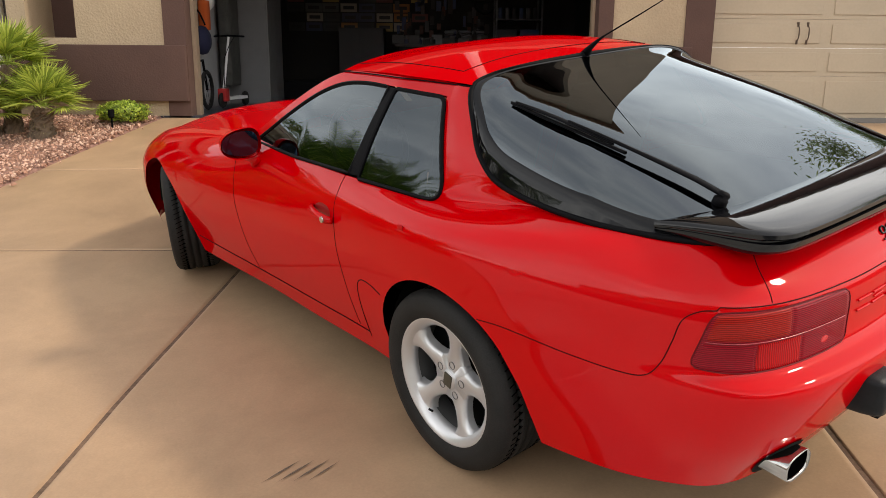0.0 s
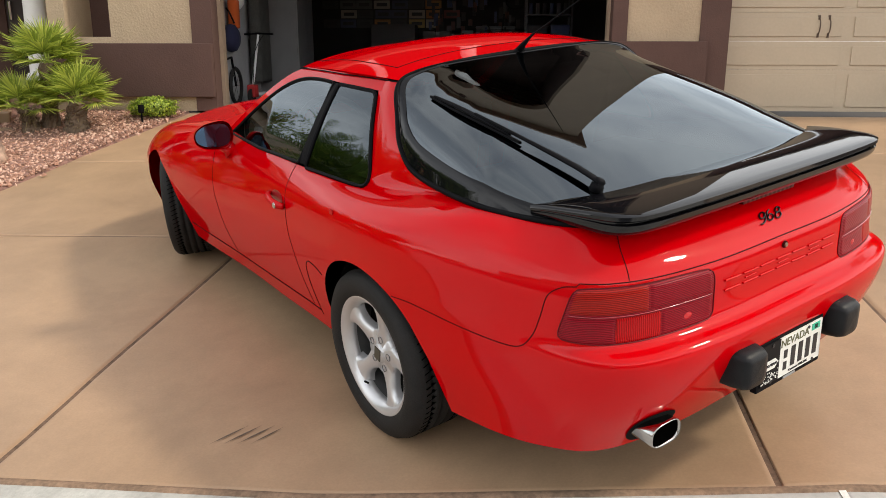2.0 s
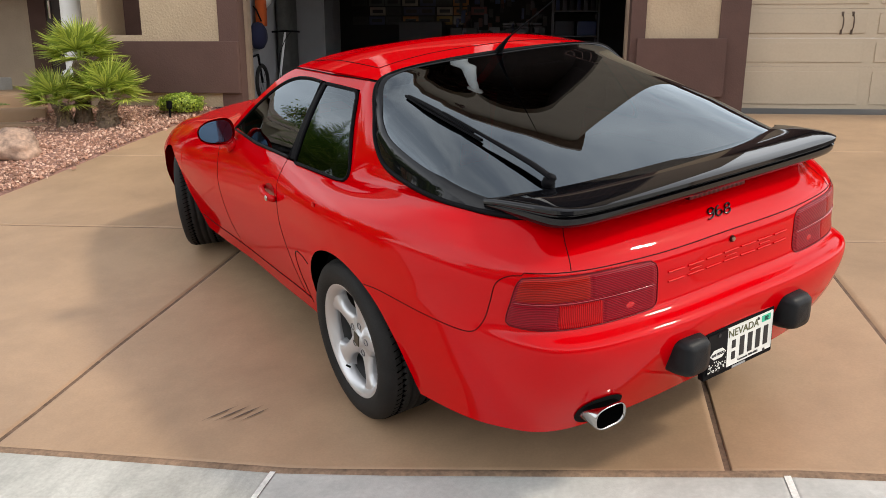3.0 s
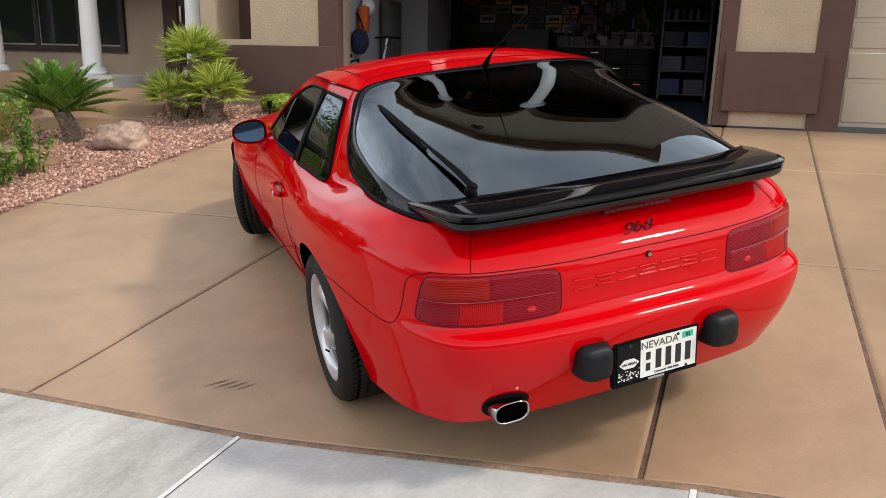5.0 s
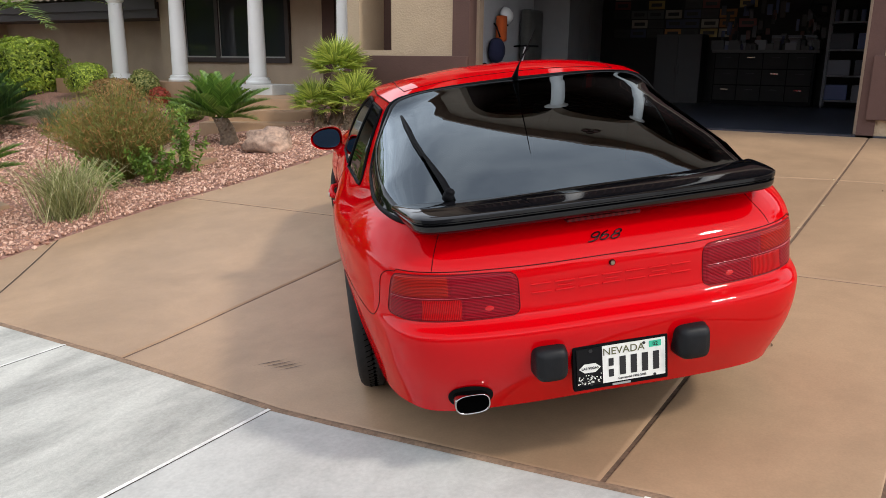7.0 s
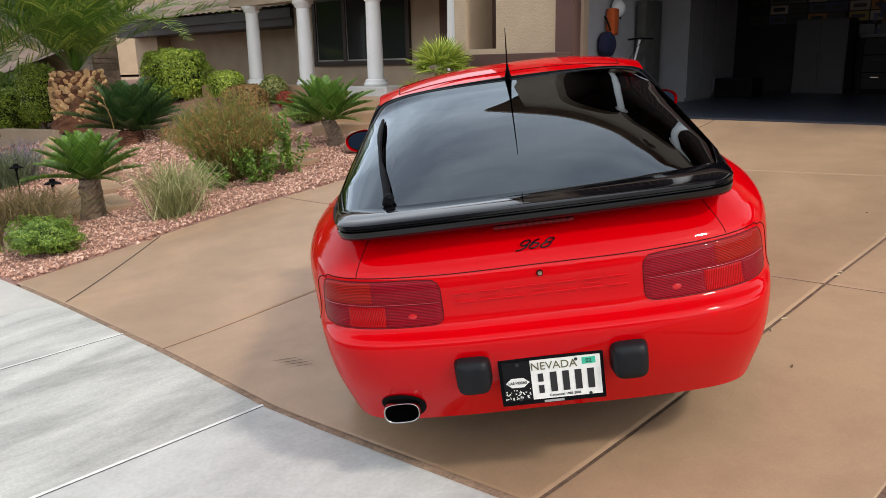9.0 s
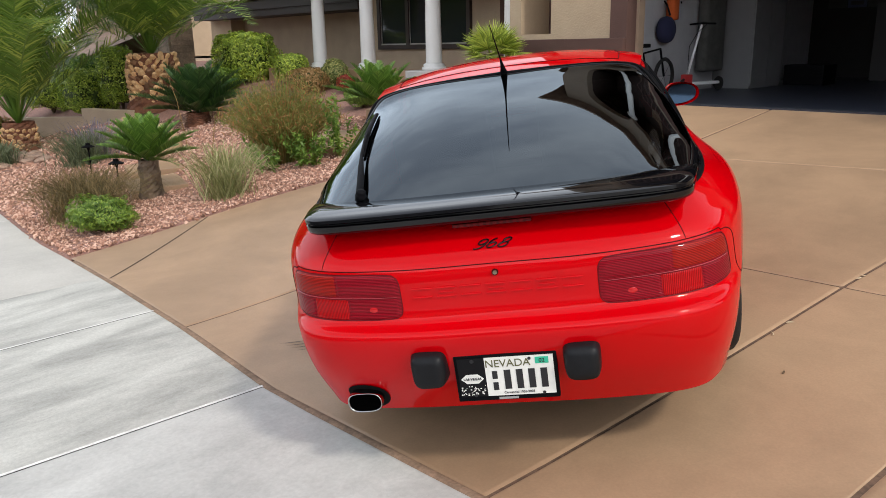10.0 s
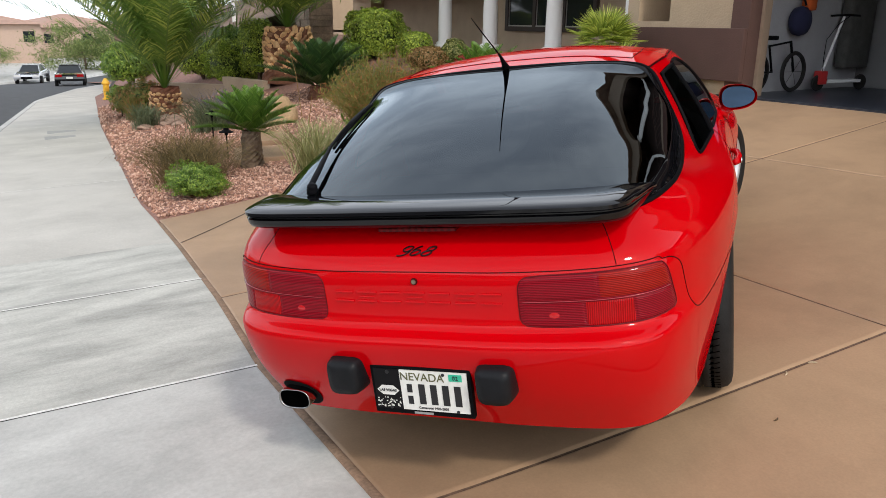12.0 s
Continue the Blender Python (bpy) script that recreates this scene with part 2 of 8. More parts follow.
def lathe(profile, seg=40, bm=None, axis="Z", m=None):
    """Turned shape: profile of (radius, height)."""
    bm = bm or bmesh.new()
    rings, made = [], []
    for r, h in profile:
        ring = []
        for i in range(seg):
            a = 2 * math.pi * i / seg
            p = (r * math.cos(a), r * math.sin(a), h)
            if axis == "Y":
                p = (p[0], p[2], p[1])
            elif axis == "X":
                p = (p[2], p[0], p[1])
            ring.append(bm.verts.new(p))
        rings.append(ring)
        made += ring
    for a, b in zip(rings, rings[1:]):
        for i in range(seg):
            j = (i + 1) % seg
            bm.faces.new((a[i], a[j], b[j], b[i]))
    if m is not None:
        bmesh.ops.transform(bm, matrix=m, verts=made)
    return bm


def tube(points, radius, seg=8, bm=None, closed=False, cap=True):
    """A round bar along points; radius may be a list."""
    bm = bm or bmesh.new()
    pts = [Vector(p) for p in points]
    n = len(pts)
    rs = radius if isinstance(radius, (list, tuple)) else [radius] * n
    rings = []
    side = None
    for i, p in enumerate(pts):
        d = (pts[(i + 1) % n] - pts[i - 1]) if closed else (pts[min(i + 1, n - 1)] - pts[max(i - 1, 0)])
        d = d.normalized() if d.length > 1e-9 else Vector((0, 0, 1))
        if side is None:
            side = d.orthogonal().normalized()
        side = (side - d * side.dot(d))
        side = side.normalized() if side.length > 1e-6 else d.orthogonal().normalized()
        up = d.cross(side)
        rings.append([bm.verts.new(p + rs[i] * (math.cos(2 * math.pi * k / seg) * side + math.sin(2 * math.pi * k / seg) * up)) for k in range(seg)])
    for i in range(n if closed else n - 1):
        a, b = rings[i], rings[(i + 1) % n]
        for k in range(seg):
            bm.faces.new((a[k], a[(k + 1) % seg], b[(k + 1) % seg], b[k]))
    if cap and not closed:
        bm.faces.new(rings[0])
        bm.faces.new(rings[-1])
    return bm


def grid_mesh(name, rows, smooth=True, flip=False):
    """A sheet through rows of points."""
    n, k = len(rows), len(rows[0])
    verts = [p for r in rows for p in r]
    faces = []
    for i in range(n - 1):
        for j in range(k - 1):
            f = (i * k + j, i * k + j + 1, (i + 1) * k + j + 1, (i + 1) * k + j)
            faces.append(f[::-1] if flip else f)
    return mesh_of(name, verts, faces, smooth)


def spline(pts, t):
    """Catmull-Rom through a list of numbers or vectors at t in 0..len-1, ends mirrored flat."""
    n = len(pts)
    i = min(max(int(math.floor(t)), 0), n - 2)
    s = t - i
    p1, p2 = pts[i], pts[i + 1]
    p0 = pts[i - 1] if i > 0 else p1 + (p1 - p2)
    p3 = pts[i + 2] if i + 2 < n else p2 + (p2 - p1)
    return 0.5 * ((2 * p1) + (p2 - p0) * s + (2 * p0 - 5 * p1 + 4 * p2 - p3) * s * s + (3 * p1 - p0 - 3 * p2 + p3) * s ** 3)


def interp(x, xs, ys):
    return float(np.interp(x, xs, ys))


def smooth01(t):
    t = min(max(t, 0.0), 1.0)
    return t * t * (3 - 2 * t)


def edge_y(x):
    """The line between the driveway or garden and the sidewalk."""
    return interp(x, [-95, -78, -60, -45, -31, -15.3, -5.0, -3.64, -2.66, -1.23, -0.11, 1.3, 6.0], [34, 24, 13.5, 8.4, 5.3, 3.34, 2.26, 2.2, 2.14, 2.03, 1.91, 1.84, 1.72])


HOUSE_Y = 8.45


def ground(x, y):
    """Height of the sloping site: the street falls to -x, the driveway climbs to the garage."""
    ye, ze = edge_y(x), -0.008 + 0.05 * max(min(x, 0), -75) + 0.09 * min(max(x, 0), 1.5) + 0.03 * max(x - 1.5, 0)
    if y <= ye:
        return ze + 0.03 * (y - ye)
    k = min((y - ye) / (HOUSE_Y - ye), 1.25)
    return ze + (0.72 - ze) * k ** 1.27

# ---- ground, driveway, sidewalk, street ----
def sheet(name, mat, xs, ys, height, label, category, kind="structure"):
    rows = [[(x, y, height(x, y)) for x in xs] for y in ys]
    me = grid_mesh(name, rows, flip=True)
    me.materials.append(mat)
    return tagged(new(name, me), label, category, kind=kind)


def border_x(y):
    """The garden's edge along the driveway."""
    return interp(y, [2.0, 2.6, 3.3, 3.9, 4.6, 5.4, 6.2, 6.8, 8.5], [-3.84, -3.93, -3.99, -3.99, -3.89, -3.66, -3.49, -3.39, -2.97])


def slab(x0, x1, y0, y1, mat, parent, nx=8, ny=8, lift=0.0):
    """One concrete panel with a rounded edge; the bounds are functions of the other axis or numbers."""
    verts, faces, g = [], [], 0.008
    fx0, fx1 = (x0 if callable(x0) else lambda y: x0), (x1 if callable(x1) else lambda y: x1)
    fy0, fy1 = (y0 if callable(y0) else lambda x: y0), (y1 if callable(y1) else lambda x: y1)
    us = [0, 0.004, 0.009] + [i / nx for i in range(1, nx)] + [0.991, 0.996, 1]
    vs = [0, 0.004, 0.009] + [i / ny for i in range(1, ny)] + [0.991, 0.996, 1]
    for j, v in enumerate(vs):
        for i, u in enumerate(us):
            xm = fx0(0) + u * (fx1(0) - fx0(0))
            y = fy0(xm) + v * (fy1(xm) - fy0(xm))
            for _ in range(2):
                xa, xb = fx0(y) + g, fx1(y) - g
                x = xa + u * (xb - xa)
                ya, yb = fy0(x) + g, fy1(x) - g
                y = ya + v * (yb - ya)
            rim = i in (0, len(us) - 1) or j in (0, len(vs) - 1)
            verts.append((x, y, ground(x, y) + lift - ((0.007 if mat is M_CONC_T else 0.004) if rim else 0)))
    k = len(us)
    for j in range(len(vs) - 1):
        for i in range(k - 1):
            faces.append((j * k + i, j * k + i + 1, (j + 1) * k + i + 1, (j + 1) * k + i))
    return part("slab", mesh_of("slab", verts, faces, True), mat, parent)


XS_FAR = [-140 + 4 * i for i in range(25)] + [-40 + 1.6 * i for i in range(56)]
base = sheet("ground", M_JOINT, XS_FAR, [-40, -30, -22] + [-16 + 1.0 * i for i in range(26)] + [10, 12, 16, 30, 60, 140],
             lambda x, y: min(ground(x, min(y, 8.6)), ground(min(x, 8), min(y, 8.6))) - 0.13 - (0.14 if y < edge_y(x) - 1.6 else 0), "dark compacted earth under the paving and the garden", "ground")

drive = tagged(new("driveway"), "tan stained concrete driveway in large jointed panels", "driveway", kind="structure")
J1 = lambda y: interp(y, [2.0, 2.9, 4.2, 8.5], [-1.285, -1.25, -1.125, -0.82])
J2 = lambda y: interp(y, [1.8, 2.6, 3.3, 4.16, 4.8, 8.5], [1.30, 1.37, 1.425, 1.495, 1.56, 1.90])
J3 = lambda y: interp(y, [1.8, 2.6, 4.3, 8.5], [2.06, 2.14, 2.31, 2.74])
JR = lambda y: 5.6
C1 = lambda x: interp(x, [-4.0, -1.65, 0.6, 1.5, 2.4, 5.6], [4.83, 4.64, 4.31, 4.18, 4.14, 4.06])
C2 = lambda x: 6.57
C3 = lambda x: HOUSE_Y + 0.02
CE = lambda x: edge_y(x)
cols = [border_x, J1, J2, J3, JR]
for a, b in zip(cols, cols[1:]):
    for lo, hi in ((CE, C1), (C1, C2), (C2, C3)):
        slab(a, b, lo, hi, M_CONC_T, drive, 12, 10)
# fibre filler standing low in the open joints
M_FILL = material("joint_fibre", (0.14, 0.085, 0.055), 0.9, vary=0.5, scale=14, fine=60)
for f in (J1, J2, J3):
    ys = [edge_y(f(2.0)) + (HOUSE_Y - edge_y(f(2.0))) * i / 24 for i in range(25)]
    part("joint_filler", grid_mesh("joint_filler", [[(f(y) + d, y, ground(f(y) + d, y) - 0.006) for d in (-0.02, 0.02)] for y in ys], flip=True), M_FILL, drive)
for f in (C1, C2):
    xs = [border_x(f(0)) + (5.6 - border_x(f(0))) * i / 24 for i in range(25)]
    part("joint_filler", grid_mesh("joint_filler", [[(x, f(x) + d, ground(x, f(x) + d) - 0.0065) for d in (-0.02, 0.02)] for x in xs]), M_FILL, drive)

side = tagged(new("pavement"), "grey broom-finished concrete sidewalk with tooled joints", "sidewalk", kind="structure")
x = -0.15 + 1.62 * 4
while x > -90:
    step = 1.62 if x > -1.6 else 4.86
    tilt = lambda y, x=x: x + 0.09 * (y - 1.9)
    tilt2 = lambda y, x=x, step=step: x - step + 0.09 * (y - 1.9)
    foot, head = lambda x: edge_y(x) - 2.05, lambda x: edge_y(x) - 0.012
    if -2 < x < -1:
        # a newer pour takes over from the weathered one part of the way along
        pour = lambda y: -2.95 + 0.09 * (y - 1.9)
        slab(lambda y: pour(y) - 0.008, tilt, foot, head, M_CONC_S, side, 4, 5)
        slab(tilt2, lambda y: pour(y) + 0.006, foot, head, M_CONC_C, side, 4, 5)
    else:
        slab(tilt2, tilt, foot, head, M_CONC_C if x < -2 else M_CONC_S if x < 0 else M_CONC_G, side, 4, 5)
    if x > -20:
        rows = [[(tilt(y) + dx, y, ground(tilt(y) + dx, y) + 0.0015) for dx in (-0.010, 0.010)] for y in [edge_y(x) - 2.05 + 2.03 * i / 8 for i in range(9)]]
        part("joint", grid_mesh("joint", rows, flip=True), M_JOINT_W, side)
    x -= step
# rust-brown expansion strip along the driveway's foot
rows = [[(x, edge_y(x) + dy, ground(x, edge_y(x)) + (0.003 if -0.02 < dy < 0.01 else -0.003)) for dy in (-0.026, -0.018, 0.006, 0.013)] for x in [-3.7 + 0.2 * i for i in range(48)]]
part("edge_strip", grid_mesh("edge_strip", rows), M_EDGE, drive)
road = sheet("road", M_ASPHALT, XS_FAR, [0.0 + i / 12 for i in range(13)], lambda x, y: 0, "dark asphalt residential street", "street")
for v in road.data.vertices:
    yy = edge_y(v.co.x) - 2.12 - 10.5 * (1 - v.co.y)
    v.co = (v.co.x, yy, ground(v.co.x, edge_y(v.co.x) - 2) - 0.13 + 0.02 * math.sin(math.pi * v.co.y))
curb = tagged(part("kerb", grid_mesh("kerb", [[(x, edge_y(x) - 2.05 + dy, ground(x, edge_y(x) - 2.05) + dz) for dy, dz in ((0.0, 0.0), (-0.14, -0.004), (-0.17, -0.03), (-0.19, -0.13), (-0.55, -0.14))] for x in XS_FAR if x < 9]), M_CONC_G), "grey concrete kerb and gutter", "kerb", kind="structure")
far_walk = tagged(part("pavement_far", grid_mesh("pavement_far", [[(x, edge_y(x) - 12.6 + dy, ground(x, edge_y(x) - 2.0) + dz) for dy, dz in ((0.15, -0.14), (0.0, 0.02), (-1.6, 0.05), (-1.7, -0.05), (-30, 0.3))] for x in XS_FAR]), M_CONC_G), "pale sidewalk across the street", "sidewalk", kind="structure")
# tyre scuffs on the concrete
M_SCUFF = material("tyre_scuff", (0.12, 0.085, 0.06), 0.8, vary=0.4, scale=30)
for k in range(11):
    x0, y0 = -0.545 + 0.017 * k, 2.215 + 0.017 * (k % 3)
    rows = [[(x0 + 0.075 * i / 6 + d * (1 - abs(i / 3 - 1)), y0 + 0.095 * i / 6, ground(x0 + 0.075 * i / 6, y0 + 0.095 * i / 6) + 0.004) for d in (-0.003, 0.003)] for i in range(7)]
    tagged(part("scuff_mark", grid_mesh("scuff_mark", rows, flip=True), M_SCUFF, drive), "dark tyre scuff")

def gravel_z(x, y):
    return ground(x, min(y, 8.6)) + 0.02 + 0.012 * noise.noise(Vector((x * 1.3, y * 1.3, 0)))


def gravel_column(x, y0, far):
    """Heights along y: the rim tucks under the paving, then the bed rises."""
    col = [(x, y0 - 0.045, ground(x, y0) - 0.03), (x, y0 - 0.014, ground(x, y0) - 0.007), (x, y0 + 0.025, ground(x, y0) + 0.006)]
    for k in range(1, 27):
        y = (y0 + 0.025) * (1 - k / 26) + 8.7 * k / 26
        col.append((x, y, gravel_z(x, y)))
    return col + [(x, yf, gravel_z(x, 8.6)) for yf in far]


rows = [gravel_column(x, edge_y(x), (12, 18, 30, 60)) for x in [-94 + 3 * i for i in range(16)] + [-46 + 1.2 * i for i in range(30)] + [-10 + 0.3 * i for i in range(20)]]
garden = tagged(part("gravel", grid_mesh("gravel", rows, flip=True), M_GRAVEL), "reddish crushed gravel covering the front garden bed", "gravel", kind="stuff")
rows = []
for i in range(60):
    y = 2.06 + 6.56 * i / 59
    x1 = border_x(y)
    row = [(-4.3 + (x1 - 0.03 + 4.3) * k / 6, y) for k in range(7)]
    row = [(x, y, gravel_z(x, y) if y > edge_y(x) + 0.03 else ground(x, y) - 0.02) for x, y in row]
    rows.append(row[:-1] + [(x1 - 0.03, y, ground(x1, y) + (0.006 if y > edge_y(x1) + 0.03 else -0.02)), (x1 + 0.012, y, ground(x1, y) - 0.006), (x1 + 0.045, y, ground(x1, y) - 0.03)])
tagged(part("gravel_edge", grid_mesh("gravel_edge", rows, flip=True), M_GRAVEL), "reddish crushed gravel along the driveway edge", "gravel", kind="stuff")

# saw-cut line across the driveway's corner, thin cracks and fallen leaf bits
cut = [(-2.84 - 1.11 * i / 14, 2.17 + 1.33 * i / 14) for i in range(15)]
part("saw_cut", grid_mesh("saw_cut", [[(x + d, y + d * 0.77, ground(x, y) + 0.003) for d in (-0.005, 0.005)] for x, y in cut]), M_JOINT, drive)
M_LEAFBIT = material("dry_leaf", (0.10, 0.06, 0.03), 0.8, vary=0.4, scale=40)
M_HUSK = material("pale_husk", (0.55, 0.45, 0.30), 0.8, vary=0.2, scale=40)
bits = np.random.default_rng(21)
for k in range(26):
    if k < 8:
        y = 2.6 + 4.0 * bits.random()
        x = J2(y) + 0.02 * bits.normal()
    else:
        x, y = 0.8 + 4.2 * bits.random(), 2.4 + 4.5 * bits.random()
    ln, a = 0.012 + 0.03 * bits.random(), 6.28 * bits.random()
    pts = []
    for i in range(5):
        q = i / 4 - 0.5
        px, py = x + ln * (q * math.cos(a) - 0.5 * q * q * math.sin(a)), y + ln * (q * math.sin(a) + 0.5 * q * q * math.cos(a))
        pts.append((px, py, ground(px, py) + 0.004))
    leaf = part("dry_leaf", tube(pts, [0.001, 0.003, 0.0035, 0.003, 0.001], 5), M_HUSK if k < 8 else M_LEAFBIT)
    tagged(leaf, "small pale husk in the concrete joint" if k < 8 else "small curled dry leaf on the tan concrete", "leaf", "leaf litter on the driveway")
# two utility lids let into the sidewalk down the street
for x, y in ((-13.1, 2.3), (-14.4, 2.45)):
    lid = tagged(part("meter_cover", boxes((-0.2, 0.2, -0.27, 0.27, -0.03, 0.006), bevel=0.004), material("utility_lid", (0.36, 0.36, 0.35), 0.8, vary=0.2, scale=20)), "grey utility lid set in the sidewalk", "utility cover", "utility lids")
    lid.matrix_world = pose(x, y, ground(x, y) + 0.001, 0, 2, -4)

# ---- house ----
def wall(name, bm, mat, label):
    return tagged(part(name, bm, mat), label, "wall", kind="structure")


GX1, GTOP, GZ = 1.74, 3.0, 0.74   # garage opening
EAVE = 3.55
# tan stucco wall left of the garage, with the recessed niche
bm = boxes((-4.56, -4.36, HOUSE_Y + 0.02, HOUSE_Y + 0.68, 1.46, EAVE), (-3.84, -2.9, HOUSE_Y + 0.02, HOUSE_Y + 0.3, 1.46, EAVE), (-3.84, -3.6, HOUSE_Y + 0.3, HOUSE_Y + 0.68, 1.46, EAVE),
           (-4.36, -3.84, HOUSE_Y + 0.02, HOUSE_Y + 0.64, 1.46, 1.56), (-4.56, -2.86, HOUSE_Y + 0.03, HOUSE_Y + 0.3, 0.3, 0.95))
wall("wall_garage_west", bm, M_STUCCO, "tan stucco wall with a recessed niche beside the garage")
# niche back takes the wainscot brown to imitate deep shade on stucco
wall("niche_back", boxes((-4.36, -3.84, HOUSE_Y + 0.62, HOUSE_Y + 0.68, 1.56, EAVE)), M_BROWN, "back of the deep wall niche, coloured brown for its shade")
bm = boxes((-4.59, -2.665, HOUSE_Y - 0.06, HOUSE_Y + 0.28, 0.9, 1.49), bevel=0.012)
wall("wainscot_west", bm, M_BROWN, "dark brown stucco wainscot band")
bm = boxes((1.9, 2.74, HOUSE_Y + 0.02, HOUSE_Y + 0.3, 1.5, EAVE), (1.9, 2.72, HOUSE_Y + 0.03, HOUSE_Y + 0.3, 0.4, 0.95))
wall("wall_pier", bm, M_STUCCO, "tan stucco pier between the garage doors")
bm = boxes((1.84, 2.79, HOUSE_Y - 0.06, HOUSE_Y + 0.28, 0.9, 1.52), bevel=0.012)
wall("wainscot_pier", bm, M_BROWN, "dark brown stucco wainscot on the pier")
bm = boxes((-2.9, -2.66, HOUSE_Y + 0.0, HOUSE_Y + 0.29, 0.6, EAVE), (GX1 + 0.03, 1.93, HOUSE_Y + 0.0, HOUSE_Y + 0.29, 0.6, EAVE), (-2.9, 1.93, HOUSE_Y + 0.01, HOUSE_Y + 0.29, GTOP, EAVE))
wall("trim_garage_opening", bm, M_BROWN, "brown surround of the open double garage")
bm = boxes((-2.66, -2.62, HOUSE_Y + 0.20, HOUSE_Y + 0.32, 0.6, GTOP), (GX1, GX1 + 0.03, HOUSE_Y + 0.20, HOUSE_Y + 0.32, 0.6, GTOP))
wall("trim_jamb", bm, material("jamb_paint", (0.30, 0.22, 0.155), 0.6, vary=0.1), "taupe wooden jamb of the open garage")
bm = boxes((2.71, 3.02, HOUSE_Y + 0.0, HOUSE_Y + 0.29, 0.6, EAVE), (2.71, 7.5, HOUSE_Y + 0.01, HOUSE_Y + 0.29, GTOP, EAVE), (5.8, 7.5, HOUSE_Y + 0.01, HOUSE_Y + 0.29, 0.4, EAVE))
wall("trim_single_door", bm, M_BROWN, "brown surround of the closed garage door")
# second storey: a shaded loggia with columns and a rail over the garage
UY = HOUSE_Y + 0.05
RIDGE_X, RIDGE_Z = -0.55, 9.7
ARCHES = ((-3.42, -1.62), (-1.62, 0.20), (0.20, 2.02))


def gable_z(x):
    return RIDGE_Z - 0.42 * max(0.0, RIDGE_X - x) - 0.10 * max(0.0, x - RIDGE_X)


def arch_low(x):
    """Underside of the gable wall: half-round arches between piers."""
    for a, b in ARCHES:
        if a < x < b:
            h = 0.5 * (b - a)
            return 7.25 + 0.98 * h * math.sqrt(max(0.0, 1 - ((x - a) / h - 1) ** 2))
    return 3.8


xs = [-4.3, -3.42]
for a, b in ARCHES:
    xs += [a + 0.001] + [0.5 * (a + b) - 0.5 * (b - a) * math.cos(math.pi * i / 18) for i in range(1, 18)] + [b - 0.001]
xs += [2.02, 3.0]
bm = bmesh.new()
for x0, x1 in zip(xs, xs[1:]):
    if x1 - x0 < 0.0025:
        continue
    lo0, lo1 = (3.8, 3.8) if x1 <= -3.42 or x0 >= 2.02 else (max(7.25, arch_low(x0)), max(7.25, arch_low(x1)))
    q = [bm.verts.new((x, y, z)) for y in (UY, UY + 0.3) for x, z in ((x0, lo0), (x1, lo1), (x1, gable_z(x1) - 0.1), (x0, gable_z(x0) - 0.1))]
    for f in ((0, 1, 2, 3), (7, 6, 5, 4), (1, 0, 4, 5), (3, 2, 6, 7), (0, 3, 7, 4), (2, 1, 5, 6)):
        bm.faces.new([q[k] for k in f])
box(bm, -4.3, 3.0, UY, UY + 0.3, EAVE, 3.8)
wall("wall_upper", bm, M_STUCCO_U, "stucco gable with three arches above the garage, darkened for shade")
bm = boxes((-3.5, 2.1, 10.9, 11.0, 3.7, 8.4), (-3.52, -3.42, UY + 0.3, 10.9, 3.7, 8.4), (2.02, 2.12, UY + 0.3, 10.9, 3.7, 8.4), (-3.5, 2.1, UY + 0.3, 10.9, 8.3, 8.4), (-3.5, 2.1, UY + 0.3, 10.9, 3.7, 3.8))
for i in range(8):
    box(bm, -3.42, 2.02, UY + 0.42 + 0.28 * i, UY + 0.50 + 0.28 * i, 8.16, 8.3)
# timber colour is lowered to stand for the shade inside the loggia
wall("loggia_back", bm, material("loggia_timber_shade", (0.045, 0.026, 0.020), 0.8, vary=0.3, scale=5), "timber walls and rafters of the upper loggia, darkened for shade")
for cx in (-1.62, 0.20):
    e = thing("loggia_column", pose(cx, UY + 0.15, 3.8), "white round column of the upper loggia", "column", "loggia columns")
    part("shaft", lathe([(0.19, 0.0), (0.19, 0.08), (0.13, 0.1), (0.115, 3.28)], 24), M_WHITE, e, smooth=True)
    part("capital", lathe([(0.115, 3.28), (0.16, 3.33), (0.16, 3.38), (0.2, 3.40), (0.2, 3.45)], 24), M_WHITE, e, smooth=True)
vent = thing("gable_vent", pose(-0.72, UY, 8.98), "three clay pipe vents in the gable", "vent")
for dx, dz in ((-0.11, 0.0), (0.11, 0.0), (0.0, 0.15)):
    part("clay_pipe", lathe([(0.0, 0.0), (0.06, 0.0), (0.065, 0.09), (0.085, 0.09), (0.085, -0.02)], 16, axis="Y", m=Matrix.Translation((dx, -0.07, dz))), M_BROWN, vent)
rail = thing("balcony_rail", pose(0, UY + 0.1, 3.8), "brown metal balcony railing", "railing")
part("top_rail", boxes((-3.42, 2.02, -0.02, 0.02, 0.95, 1.0)), M_BROWN, rail)
bal = boxes((-0.008, 0.008, -0.008, 0.008, 0.0, 0.95))
b0 = part("baluster", bal, M_BROWN, rail)
b0.location = (-3.35, 0, 0)
for i in range(1, 42):
    ob = part("baluster", b0.data, None, rail)
    ob.location = (-3.35 + 0.128 * i, 0, 0)

